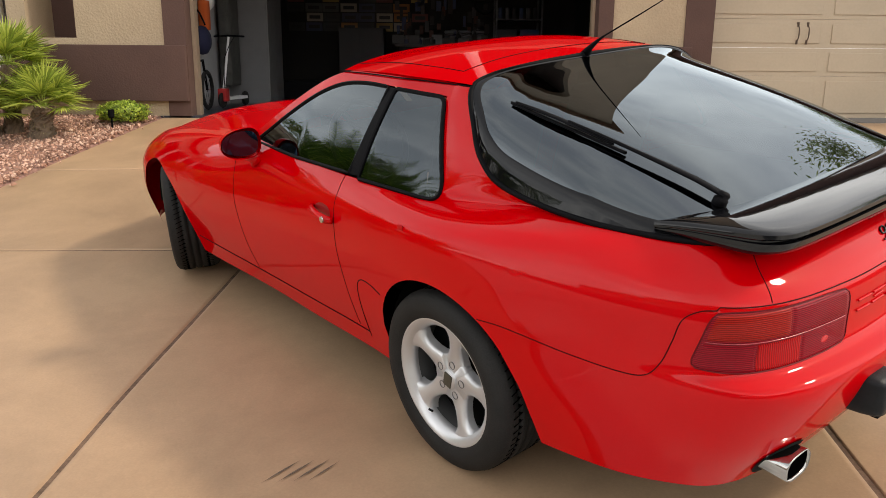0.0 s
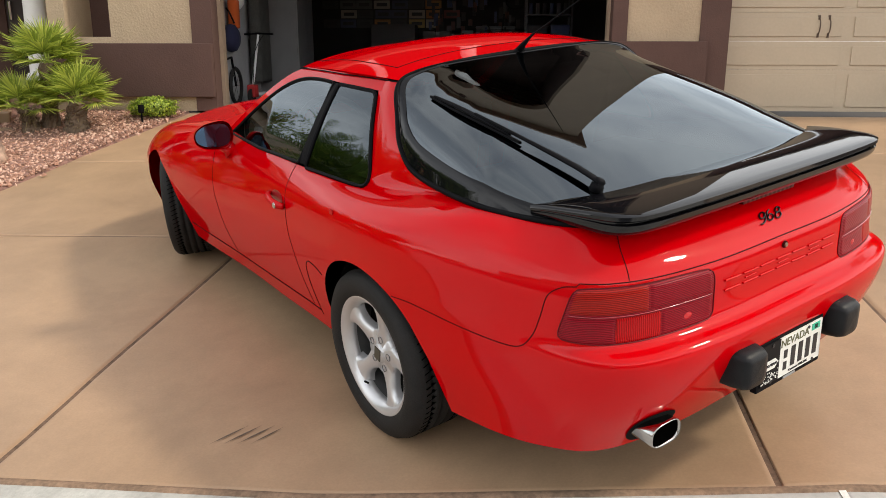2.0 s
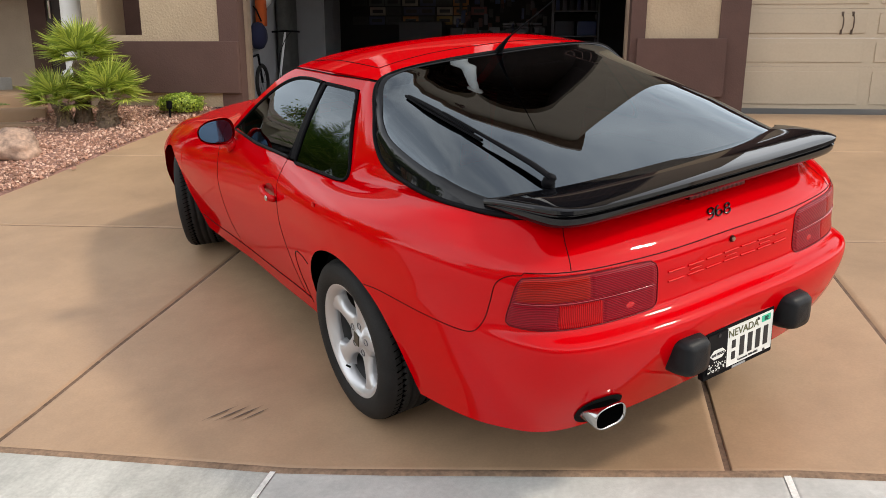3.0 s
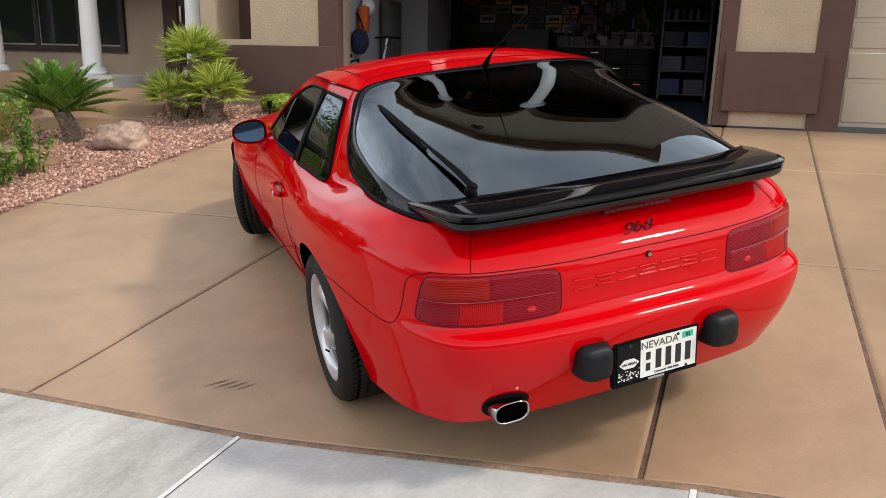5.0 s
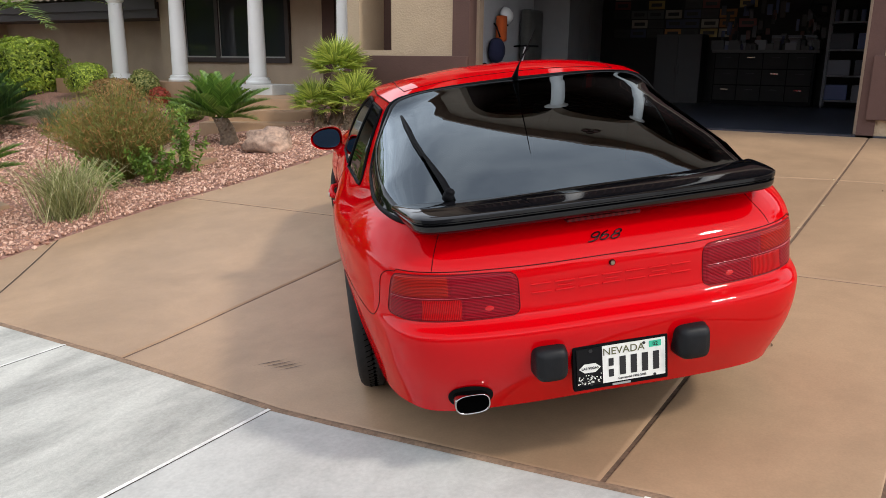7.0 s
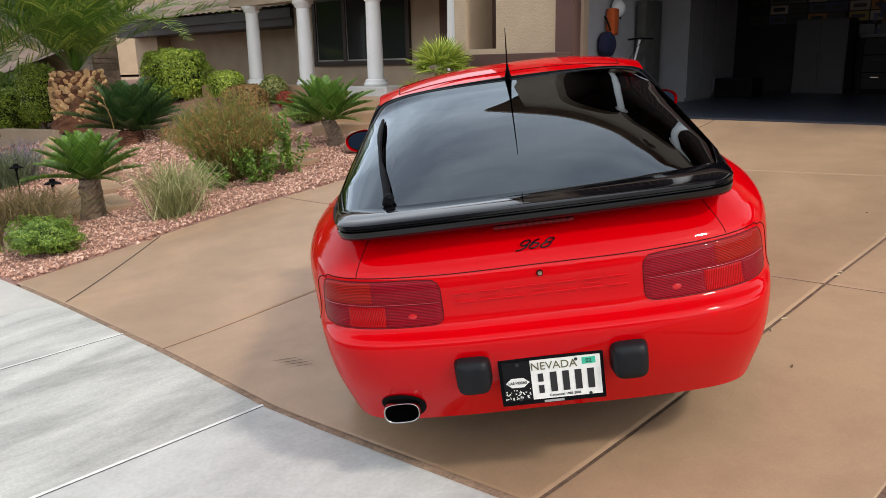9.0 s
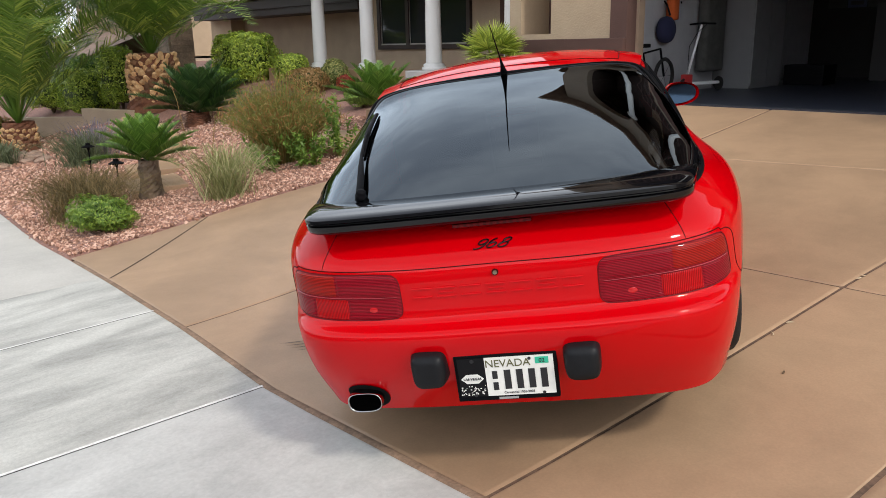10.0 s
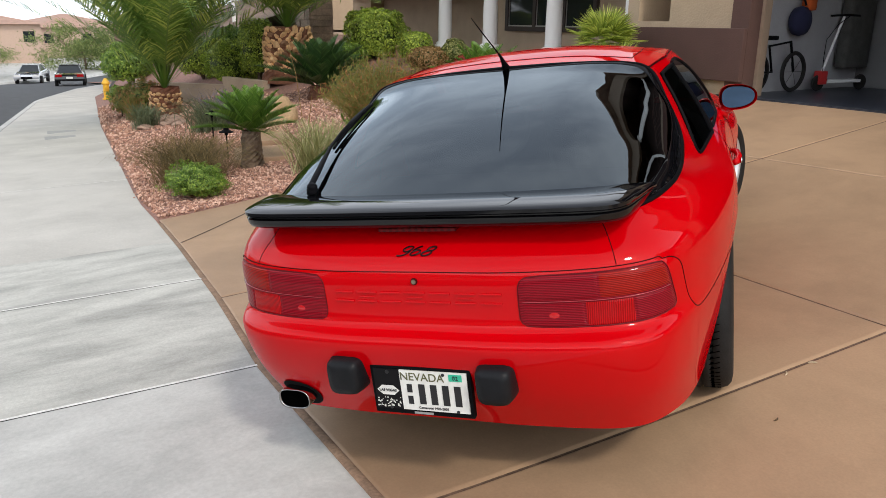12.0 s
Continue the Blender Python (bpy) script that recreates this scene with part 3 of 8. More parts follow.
# closed sectional door
door = tagged(new("garage_door"), "closed beige sectional garage door with recessed panels", "garage door", kind="structure")
DY = 8.78
for z0, z1 in zip([0.76, 1.222, 1.532, 1.842, 2.35], [1.22, 1.53, 1.84, 2.348, 2.95]):
    bm = boxes((3.02, 5.8, DY, DY + 0.04, z0, z1), bevel=0.0015)
    for px in (3.1, 4.47):
        box(bm, px, px + 1.24, DY - 0.012, DY + 0.002, z0 + 0.05, z1 - 0.05, bevel=0.006)
    part("door_section", bm, M_DOORP, door)
for hx in (4.08, 4.19):
    bm = tube([(hx, DY - 0.01, 1.60), (hx, DY - 0.05, 1.64), (hx, DY - 0.055, 1.69), (hx, DY - 0.05, 1.74), (hx, DY - 0.01, 1.78)], [0.005, 0.006, 0.008, 0.006, 0.005])
    box(bm, hx - 0.013, hx + 0.013, DY - 0.014, DY, 1.57, 1.62, bevel=0.004)
    box(bm, hx - 0.013, hx + 0.013, DY - 0.014, DY, 1.76, 1.81, bevel=0.004)
    part("handle", bm, M_BRONZE, door, "dark bronze decorative pull")

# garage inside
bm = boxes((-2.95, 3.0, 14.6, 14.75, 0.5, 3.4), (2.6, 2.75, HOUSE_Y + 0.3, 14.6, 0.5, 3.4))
wall("wall_garage_back", bm, M_BACKWALL, "back and side wall of the garage, coloured dark for its shade")
bm = boxes((-3.1, -2.95, HOUSE_Y + 0.3, 14.75, 0.5, 3.4))
wall("wall_garage_side", bm, M_GREYW, "light grey garage side wall")
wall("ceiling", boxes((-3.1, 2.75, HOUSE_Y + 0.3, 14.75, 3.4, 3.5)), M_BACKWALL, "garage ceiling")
tagged(part("floor_garage", boxes((-3.0, 2.7, HOUSE_Y + 0.0, 14.6, 0.55, GZ)), M_GFLOOR), "epoxy garage floor, coloured dark for the shade inside", "floor", kind="structure")

# porch and window wall
PZ = 1.04
PF = 0.885
wall("wall_porch", boxes((-10.64, -4.40, 10.5, 10.75, 0.0, 4.2), (-10.64, -10.44, 10.75, 11.4, 0.0, 4.2)), M_STUCCO_D, "shaded taupe stucco wall of the entry porch")
wall("wall_wing", boxes((-18.3, -10.44, 11.4, 11.65, 0.0, 4.2)), M_STUCCO_D, "taupe stucco wall of the set-back wing")
wall("fascia_wing", boxes((-18.3, -10.64, 10.45, 11.4, 2.20, 2.50), (-18.3, -10.64, 10.40, 10.45, 2.36, 2.56)), M_WINFRAME, "dark brown boxed eave of the set-back wing")
wall("wall_porch_end", boxes((-4.56, -4.36, HOUSE_Y + 0.68, 10.5, 0.4, 4.2)), M_STUCCO, "tan stucco return wall of the porch")
wall("porch_header", boxes((-10.64, -4.56, 8.95, 9.25, 2.50, 2.9)), M_STUCCO_D, "stucco beam over the porch columns")
tagged(part("porch_floor", boxes((-11.5, -4.56, 8.75, 10.5, 0.3, PF), (-11.5, -7.1, 8.72, 9.4, 0.3, PZ)), M_CONC_T), "raised tan concrete porch floor", "porch", kind="structure")


def roof_plane(name, x0, x1, y0, z0, y1, z1):
    rows = [[(x0 + (x1 - x0) * i / 90, y0 + (y1 - y0) * j / 4, z0 + (z1 - z0) * j / 4 + 0.035 * abs(math.sin(i * math.pi / 3))) for i in range(91)] for j in range(5)]
    me = grid_mesh(name, rows, flip=True)
    me.materials.append(M_ROOF)
    return tagged(new(name, me), "brown barrel-tile roof slope", "roof", kind="structure")


roof_plane("roof_garage", 2.75, 8.5, 7.9, 3.5, 13.0, 4.5)
roof_plane("roof_west", -5.4, -3.5, 7.9, 4.25, 13.0, 6.2)
for x0, x1, nm in ((RIDGE_X, -4.9, "roof_upper_west"), (RIDGE_X, 3.3, "roof_upper_east")):
    n = int(abs(x1 - x0) / 0.155) * 2
    course = lambda i: 0.05 * (i % 2)
    lid = [[(x0 + (x1 - x0) * i / n, y, gable_z(x0 + (x1 - x0) * i / n) + course(i)) for i in range(n + 1)] for y in [8.12 + 0.2 * k for k in range(25)]]
    low = [[(x, y, gable_z(x) - 0.10) for x, y, _ in row] for row in lid]
    bm = bmesh.new()
    for rws, fl in ((lid, x1 < x0), (low, x1 > x0)):
        bm.from_mesh(grid_mesh(nm, rws, smooth=False, flip=not fl))
    bm.from_mesh(grid_mesh(nm, [lid[0], low[0]], smooth=False))
    tagged(part(nm, bm, M_ROOF), "brown barrel-tile gable roof slope", "roof", kind="structure")
wall("wall_upper_east", boxes((3.0, 3.1, UY + 0.05, 13.0, 3.5, 9.2)), M_STUCCO_U, "stucco side of the upper storey, darkened for shade")
roof_plane("roof_porch", -10.9, -4.6, 8.6, 2.95, 14.5, 5.6)


def column(x, y):
    e = thing("porch_column", pose(x, y, PZ), "round white porch column on a moulded base", "column", "porch columns")
    part("shaft", lathe([(0.135, 0.1), (0.132, 0.5), (0.118, 1.34)], 28), M_WHITE, e, smooth=True)
    part("base", lathe([(0.0, 0), (0.2, 0), (0.2, 0.05), (0.17, 0.06), (0.185, 0.085), (0.15, 0.11)], 28), M_WHITE, e, smooth=True)
    part("capital", lathe([(0.118, 1.33), (0.15, 1.36), (0.15, 1.39), (0.19, 1.41), (0.19, 1.46)], 28), M_WHITE, e, smooth=True)
    return e


for cx in (-10.14, -8.6, -6.82, -5.07):
    column(cx, 9.1)
win = thing("window_1", pose(-8.62, 10.43, 0), "dark brown framed porch window with three panes", "window", kind="structure")
bm = boxes((-1.36, 1.32, 0, 0.07, 1.36, 1.45), (-1.36, 1.32, 0, 0.07, 2.6, 2.7), *[(x, x + 0.09, 0, 0.07, 1.45, 2.6) for x in (-1.36, -0.47, 0.40, 1.23)])
part("window_frame", bm, M_WINFRAME, win)
M_WINGLASS = plain("window_glass", (0.02, 0.024, 0.028), 0.04)
M_ALU = plain("pale_sash", (0.35, 0.34, 0.32), 0.5)
for x0, x1 in ((-1.27, -0.47), (-0.38, 0.40), (0.49, 1.23)):
    pn = part("pane", boxes((x0, x1, 0.04, 0.05, 1.45, 2.6)), M_WINGLASS, win)
    part("sash_bar", boxes((x0, x1, 0.02, 0.04, 1.45, 1.475)), M_ALU, pn)
    part("sash_bar", boxes((x0, x0 + 0.014, 0.03, 0.04, 1.475, 2.6)), M_ALU, pn)
roof_plane("roof_wing", -18.5, -10.7, 10.30, 2.58, 16.0, 6.4)
# entry door in the shade at the porch's end
dr = thing("door_1", pose(-5.75, 10.4, PF), "dark entry door in the shaded porch", "door", kind="structure")
part("door_leaf", boxes((-0.5, 0.5, 0.0, 0.06, 0, 2.15)), plain("dark_door", (0.035, 0.02, 0.015), 0.4), dr)
part("door_frame", boxes((-0.76, -0.5, -0.02, 0.08, 0, 2.25), (0.5, 0.6, -0.02, 0.08, 0, 2.25), (-0.6, 0.6, -0.02, 0.08, 2.15, 2.25)), M_BROWN, dr)
part("lockset", boxes((-0.44, -0.40, -0.05, 0.0, 0.95, 1.2), bevel=0.01), M_CHROME, dr)
# entry steps
steps = thing("entry_steps", pose(0, 0, 0), "three tan concrete steps up to the porch", "steps", kind="structure")
for (mx, my, w, zt) in ((-5.24, 7.27, 1.46, 0.60), (-5.40, 7.56, 1.40, 0.74), (-5.56, 7.86, 1.30, PF + 0.003)):
    ob = part("step", boxes((-w / 2, w / 2, 0, 1.25, -0.5, 0), bevel=0.02), M_CONC_T, steps)
    ob.matrix_local = Matrix.Translation((mx, my, zt)) @ Matrix.Rotation(radians(30), 4, "Z")
part("plinth", boxes((-7.1, -6.18, 8.70, 9.36, 0.4, PZ), bevel=0.015), M_CONC_G, steps)
part("plinth", boxes((-5.32, -4.82, 8.84, 9.36, 0.4, PZ), bevel=0.015), M_CONC_G, steps)

# ---- the red sports coupe ----
# axes: x forward from the rear axle, y to its left, z up from the ground under it
CAR = pose(0.707, 2.788, 0.115, -6.708, -3.041, 128.151)
AX_F, HUB_Z, HUB_Y = 2.46, 0.304, 0.775
car = thing("sports_car", CAR, "glossy red two-door hatchback sports coupe parked on the driveway", "car")

# character lines of the body shell from the tail's middle round the left side to the nose, bottom to top
LX = [
    [-0.90, -0.90, -0.86, -0.74, -0.50, 0.00, 0.53, 0.95, 1.40, 2.00, 2.75, 3.05, 3.18],
    [-1.00, -1.00, -0.955, -0.83, -0.52, 0.00, 0.53, 0.95, 1.40, 2.00, 2.80, 3.10, 3.25],
    [-1.045, -1.04, -0.99, -0.853, -0.52, 0.00, 0.53, 0.95, 1.40, 2.00, 2.80, 3.13, 3.29],
    [-0.986, -0.981, -0.931, -0.813, -0.52, 0.00, 0.53, 0.95, 1.40, 2.00, 2.80, 3.13, 3.29],
    [-0.975, -0.97, -0.92, -0.80, -0.50, 0.00, 0.53, 0.95, 1.40, 2.00, 2.80, 3.10, 3.25],
    [-0.90, -0.895, -0.85, -0.74, -0.48, 0.00, 0.53, 0.95, 1.40, 2.00, 2.78, 3.06, 3.20],
    [-0.82, -0.815, -0.79, -0.70, -0.44, 0.08, 0.50, 0.95, 1.42, 2.00, 2.75, 3.05, 3.20],
]
LY = [
    [0, 0.30, 0.555, 0.668, 0.735, 0.77, 0.74, 0.74, 0.74, 0.77, 0.765, 0.60, 0],
    [0, 0.30, 0.565, 0.692, 0.768, 0.828, 0.80, 0.802, 0.81, 0.835, 0.81, 0.59, 0],
    [0, 0.30, 0.575, 0.703, 0.788, 0.848, 0.832, 0.832, 0.835, 0.852, 0.812, 0.59, 0],
    [0, 0.30, 0.568, 0.698, 0.796, 0.854, 0.840, 0.836, 0.832, 0.850, 0.80, 0.57, 0],
    [0, 0.30, 0.56, 0.697, 0.795, 0.848, 0.828, 0.815, 0.806, 0.80, 0.74, 0.56, 0],
    [0, 0.30, 0.535, 0.655, 0.740, 0.797, 0.790, 0.782, 0.77, 0.71, 0.65, 0.50, 0],
    [0, 0.30, 0.50, 0.60, 0.655, 0.722, 0.754, 0.756, 0.715, 0.63, 0.56, 0.44, 0],
]
LZ = [
    [0.275, 0.275, 0.27, 0.26, 0.24, 0.21, 0.195, 0.19, 0.19, 0.20, 0.20, 0.20, 0.20],
    [0.44, 0.44, 0.44, 0.435, 0.42, 0.42, 0.40, 0.40, 0.40, 0.42, 0.40, 0.38, 0.38],
    [0.588, 0.588, 0.588, 0.582, 0.574, 0.58, 0.56, 0.56, 0.56, 0.56, 0.52, 0.48, 0.47],
    [0.635, 0.635, 0.635, 0.64, 0.65, 0.67, 0.66, 0.66, 0.66, 0.66, 0.60, 0.54, 0.52],
    [0.782, 0.782, 0.785, 0.79, 0.79, 0.79, 0.775, 0.765, 0.76, 0.76, 0.68, 0.60, 0.58],
    [0.855, 0.855, 0.862, 0.872, 0.875, 0.842, 0.840, 0.84, 0.84, 0.83, 0.74, 0.65, 0.63],
    [0.915, 0.915, 0.925, 0.93, 0.930, 0.866, 0.872, 0.882, 0.895, 0.85, 0.76, 0.67, 0.65],
]
NU, NV = 12, 6


def shell(u, v):
    """The body's skin: u along the car (0 tail, 12 nose), v up the character lines."""
    p = []
    for tab in (LX, LY, LZ):
        col = []
        for row in tab:
            if tab is LY:
                r = row
                w = u
                i = min(max(int(w), 0), NU - 1)
                s = w - i
                p1, p2 = r[i], r[i + 1]
                p0 = r[i - 1] if i > 0 else -r[1]
                p3 = r[i + 2] if i + 2 <= NU else -r[NU - 1]
            else:
                r = row
                i = min(max(int(u), 0), NU - 1)
                s = u - i
                p1, p2 = r[i], r[i + 1]
                p0 = r[i - 1] if i > 0 else r[1]
                p3 = r[i + 2] if i + 2 <= NU else r[NU - 1]
            col.append(0.5 * (2 * p1 + (p2 - p0) * s + (2 * p0 - 5 * p1 + 4 * p2 - p3) * s * s + (3 * p1 - p0 - 3 * p2 + p3) * s ** 3))
        p.append(spline(col, v))
    return Vector(p)


def shell_out(u, v, off):
    """A point standing off the skin by off."""
    e = 0.01
    a, b = shell(min(u + e, NU), v) - shell(max(u - e, 0), v), shell(u, min(v + e, NV)) - shell(u, max(v - e, 0))
    n = b.cross(a).normalized()
    p = shell(u, v)
    if n.dot(p - Vector((1.2, 0, 0.6))) < 0:
        n = -n
    return p + n * off


def mirrored(p):
    return Vector((p[0], -p[1], p[2]))


ARCH_R = 0.346
US = sorted(set([round(i * 0.1, 3) for i in range(0, 46)] + [round(4.5 + i * 0.04, 3) for i in range(0, 38)] + [round(6 + i * 0.1, 3) for i in range(0, 31)]
                + [round(9 + i * 0.03, 3) for i in range(0, 60)] + [round(10.8 + i * 0.1, 3) for i in range(0, 13)]))
VN = 44


def arch_gap(p):
    return min((Vector((p.x, p.z)) - Vector((cx, HUB_Z + 0.005))).length for cx in (0.0, AX_F)) - ARCH_R


def column_start(u):
    """Where a column of the skin begins: at the sill, or at the wheel arch's rim."""
    v = 4.0
    if arch_gap(shell(u, v)) < 0:
        return 0.0
    while v > 0:
        w = max(v - 0.08, 0)
        if arch_gap(shell(u, w)) < 0:
            lo, hi = w, v
            for _ in range(16):
                mid = 0.5 * (lo + hi)
                if arch_gap(shell(u, mid)) < 0:
                    lo = mid
                else:
                    hi = mid
            return hi
        v = w
    return 0.0


skin_v, skin_uv, skin_idx = [], [], {}
for iu, u in enumerate(US):
    v0 = column_start(u)
    for iv in range(VN + 1):
        v = v0 + (NV - v0) * iv / VN
        skin_idx[iu, iv] = len(skin_v)
        skin_v.append(shell(u, v))
        skin_uv.append((u, v))
regions = {}
for iu in range(len(US) - 1):
    for iv in range(VN):
        f = (skin_idx[iu, iv], skin_idx[iu, iv + 1], skin_idx[iu + 1, iv + 1], skin_idx[iu + 1, iv])
        c = sum((skin_v[k] for k in f), Vector()) / 4
        u = US[iu]
        if c.x < -0.35 and c.z < 0.783 and (c.x < -0.70 or c.z < 0.60):
            r = "rear_bumper"
        elif 0.55 < c.x < 1.50 and c.z > 0.25:
            r = "door"
        elif c.x > 2.93:
            r = "front_bumper"
        elif c.x >= 1.50:
            r = "front_fender"
        elif c.z <= 0.25 and 0.3 < c.x < 2.1:
            r = "sill"
        else:
            r = "quarter_panel"
        regions.setdefault(r, []).append(f)
# one even set of normals for all panels of the skin, taken from the surface itself
nu_, nv_ = 120, 60
table = np.zeros((nu_ + 1, nv_ + 1, 3))
for a in range(nu_ + 1):
    for b in range(nv_ + 1):
        u, v = NU * a / nu_, NV * b / nv_
        table[a, b] = shell_out(u, v, 1.0) - shell(u, v)
    if a in (0, nu_):
        table[a, :, 1] = 0
kern = np.exp(-0.5 * (np.arange(-7, 8) / 3.0) ** 2)
padded = np.concatenate([table[7:0:-1] * (1, -1, 1), table, table[-2:-9:-1] * (1, -1, 1)])
table = sum(k * padded[o:o + nu_ + 1] for o, k in enumerate(kern / kern.sum()))


def skin_normal(u, v):
    a, b = min(u / NU * nu_, nu_ - 1e-6), min(v / NV * nv_, nv_ - 1e-6)
    i, j = int(a), int(b)
    p, q = a - i, b - j
    n = (table[i, j] * (1 - p) + table[i + 1, j] * p) * (1 - q) + (table[i, j + 1] * (1 - p) + table[i + 1, j + 1] * p) * q
    return Vector(n).normalized()


skin_n = [skin_normal(u, v) for u, v in skin_uv]
full = mesh_of("skin", skin_v, [f for fs in regions.values() for f in fs], True)
flip_all = full.vertices[skin_idx[60, 20]].normal.y < 0
bpy.data.meshes.remove(full)


def panel(name, faces, sides=(1, -1), label=""):
    """Panels of the skin, both sides in one where they join at the middle."""
    out = []
    groups = [sides] if name in ("rear_bumper", "front_bumper") else [(s,) for s in sides]
    for grp in groups:
        verts, fcs, nrm = [], [], []
        for s in grp:
            remap = {}
            for f in faces:
                g = []
                for k in f:
                    if k not in remap:
                        remap[k] = len(verts)
                        p, n = skin_v[k], skin_n[k]
                        verts.append((p.x, s * p.y, p.z))
                        nrm.append((n.x, s * n.y, n.z))
                    g.append(remap[k])
                same = (s > 0) != flip_all
                fcs.append(tuple(g) if same else tuple(g[::-1]))
        me = mesh_of(name, verts, fcs, True)
        me.normals_split_custom_set_from_vertices(nrm)
        out.append(part(name, me, M_RED, car, label))
    return out


panels = {r: panel(r, fs) for r, fs in regions.items()}


def seam(points, r=0.0016, parent=car, name="panel_gap", mat=None):
    return [part(name, tube([Vector((p[0], s * p[1], p[2])) for p in points], r, 6), mat or M_GAP, parent) for s in (1, -1)]


def uv_line(a, b, n=16, off=-0.0005):
    return [shell_out(a[0] + (b[0] - a[0]) * i / n, a[1] + (b[1] - a[1]) * i / n, off) for i in range(n + 1)]


def u_at(x, v):
    """The u at which the skin passes a given x at level v."""
    lo, hi = 2.0, 11.0
    for _ in range(30):
        mid = 0.5 * (lo + hi)
        if shell(mid, v).x < x:
            lo = mid
        else:
            hi = mid
    return lo


# door shut lines, sill line, bumper cover line
seam([shell_out(u_at(0.56 + 0.03 * (v / 6) ** 2, v), v, 0) for v in [0.5 + 5.5 * i / 24 for i in range(25)]])
seam([shell_out(u_at(1.50 - 0.10 * (1 - v / 6), v), v, 0) for v in [0.5 + 5.3 * i / 24 for i in range(25)]])
seam([shell_out(u_at(0.50 + 1.56 * i / 40, 0.45), 0.45, 0.001) for i in range(41)], 0.0026)
# the line above the lamps that dips behind them and runs to the wheel arch
def v_at(u, z):
    lo, hi = 0.0, 6.0
    for _ in range(30):
        mid = 0.5 * (lo + hi)
        if shell(u, mid).z < z:
            lo = mid
        else:
            hi = mid
    return lo


def on_side(x, z, off=0.0):
    """The place on the left flank at a given x and height."""
    v = 3.0
    for _ in range(6):
        u = u_at(x, v)
        v = v_at(u, z)
    return shell_out(u, v, off)


def smooth_path(pts, n=60):
    vs = [Vector(p) for p in pts]
    return [spline(vs, (len(vs) - 1) * i / n) for i in range(n + 1)]


bl = [shell_out(2.7 * i / 30, 4.05, 0) for i in range(31)]
bl += [on_side(p.x, p.y) for p in smooth_path([(-0.845, 0.787, 0), (-0.815, 0.782, 0), (-0.785, 0.757, 0), (-0.768, 0.70, 0), (-0.745, 0.635, 0), (-0.715, 0.600, 0), (-0.65, 0.590, 0), (-0.5, 0.594, 0), (-0.38, 0.602, 0), (-0.28, 0.606, 0), (-0.198, 0.600, 0)])]
seam(bl)
seam(uv_line((2.0, 4.08), (1.92, 5.9)))
# fuel flap outline on the quarter panel's forward corner
seam([on_side(p.x, p.y) for p in smooth_path([(0.50, 0.27, 0), (0.492, 0.36, 0), (0.48, 0.46, 0), (0.46, 0.515, 0), (0.42, 0.54, 0), (0.36, 0.537, 0), (0.305, 0.520, 0)], 30)], 0.0022)

# ---- greenhouse ----
def side_y(x, z):
    """Half width of the cabin's side at a place."""
    yb = interp(x, [-0.12, 0.2, 0.53, 0.95, 1.45], [0.682, 0.722, 0.752, 0.756, 0.715])
    yr = interp(x, [0.1, 0.46, 0.9, 1.45], [0.555, 0.592, 0.58, 0.56])
    zb, zr = 0.89, 1.185
    k = (z - zb) / (zr - zb)
    return yb + (yr - yb) * k + 0.012 * 4 * k * (1 - k)


def side_patch(name, quad, mat, off=0.0, round_=0.0, n=18, label="", thick=0.0, parent=car):
    """A patch of the cabin's side between four (x, z) corners: low rear, low front, top front, top rear."""
    made = []
    for s in (1, -1):
        rows = []
        for j in range(n + 1):
            row = []
            for i in range(n + 1):
                a, b = i / n * 2 - 1, j / n * 2 - 1
                if round_:
                    k = round_
                    a2, b2 = a * math.sqrt(max(0, 1 - k * b * b / 2)), b * math.sqrt(max(0, 1 - k * a * a / 2))
                    a, b = a2, b2
                u, v = (a + 1) / 2, (b + 1) / 2
                x = (1 - v) * ((1 - u) * quad[0][0] + u * quad[1][0]) + v * ((1 - u) * quad[3][0] + u * quad[2][0])
                z = (1 - v) * ((1 - u) * quad[0][1] + u * quad[1][1]) + v * ((1 - u) * quad[3][1] + u * quad[2][1])
                row.append(Vector((x, s * (side_y(x, z) + off), z)))
            rows.append(row)
        made.append(part(name, grid_mesh(name, rows, flip=s > 0), mat, parent, label))
    return made


QW = [(0.075, 0.864), (0.505, 0.875), (0.455, 1.170), (0.212, 1.160)]
DW_TOP = [(0.497, 1.172), (0.63, 1.174), (0.76, 1.166), (0.87, 1.142), (0.98, 1.098), (1.12, 1.024), (1.26, 0.945), (1.365, 0.892)]
FR_TOP = [(0.115, 1.196), (0.30, 1.208), (0.50, 1.214), (0.72, 1.211), (0.86, 1.192), (0.98, 1.148), (1.14, 1.063), (1.30, 0.972), (1.46, 0.885)]


def side_ruled(name, low, top, mat, off=0.0, n=40, m=10, label="", parent=car):
    """A patch of the cabin's side between two smooth (x, z) lines."""
    lo, hi = [Vector((*p, 0)) for p in low], [Vector((*p, 0)) for p in top]
    made = []
    for s in (1, -1):
        rows = []
        for j in range(m + 1):
            row = []
            for i in range(n + 1):
                a, b = spline(lo, (len(lo) - 1) * i / n), spline(hi, (len(hi) - 1) * i / n)
                p = a + (b - a) * j / m
                row.append((p.x, s * (side_y(p.x, p.y) + off), p.y))
            rows.append(row)
        made.append(part(name, grid_mesh(name, rows, flip=s > 0), mat, parent, label))
    return made


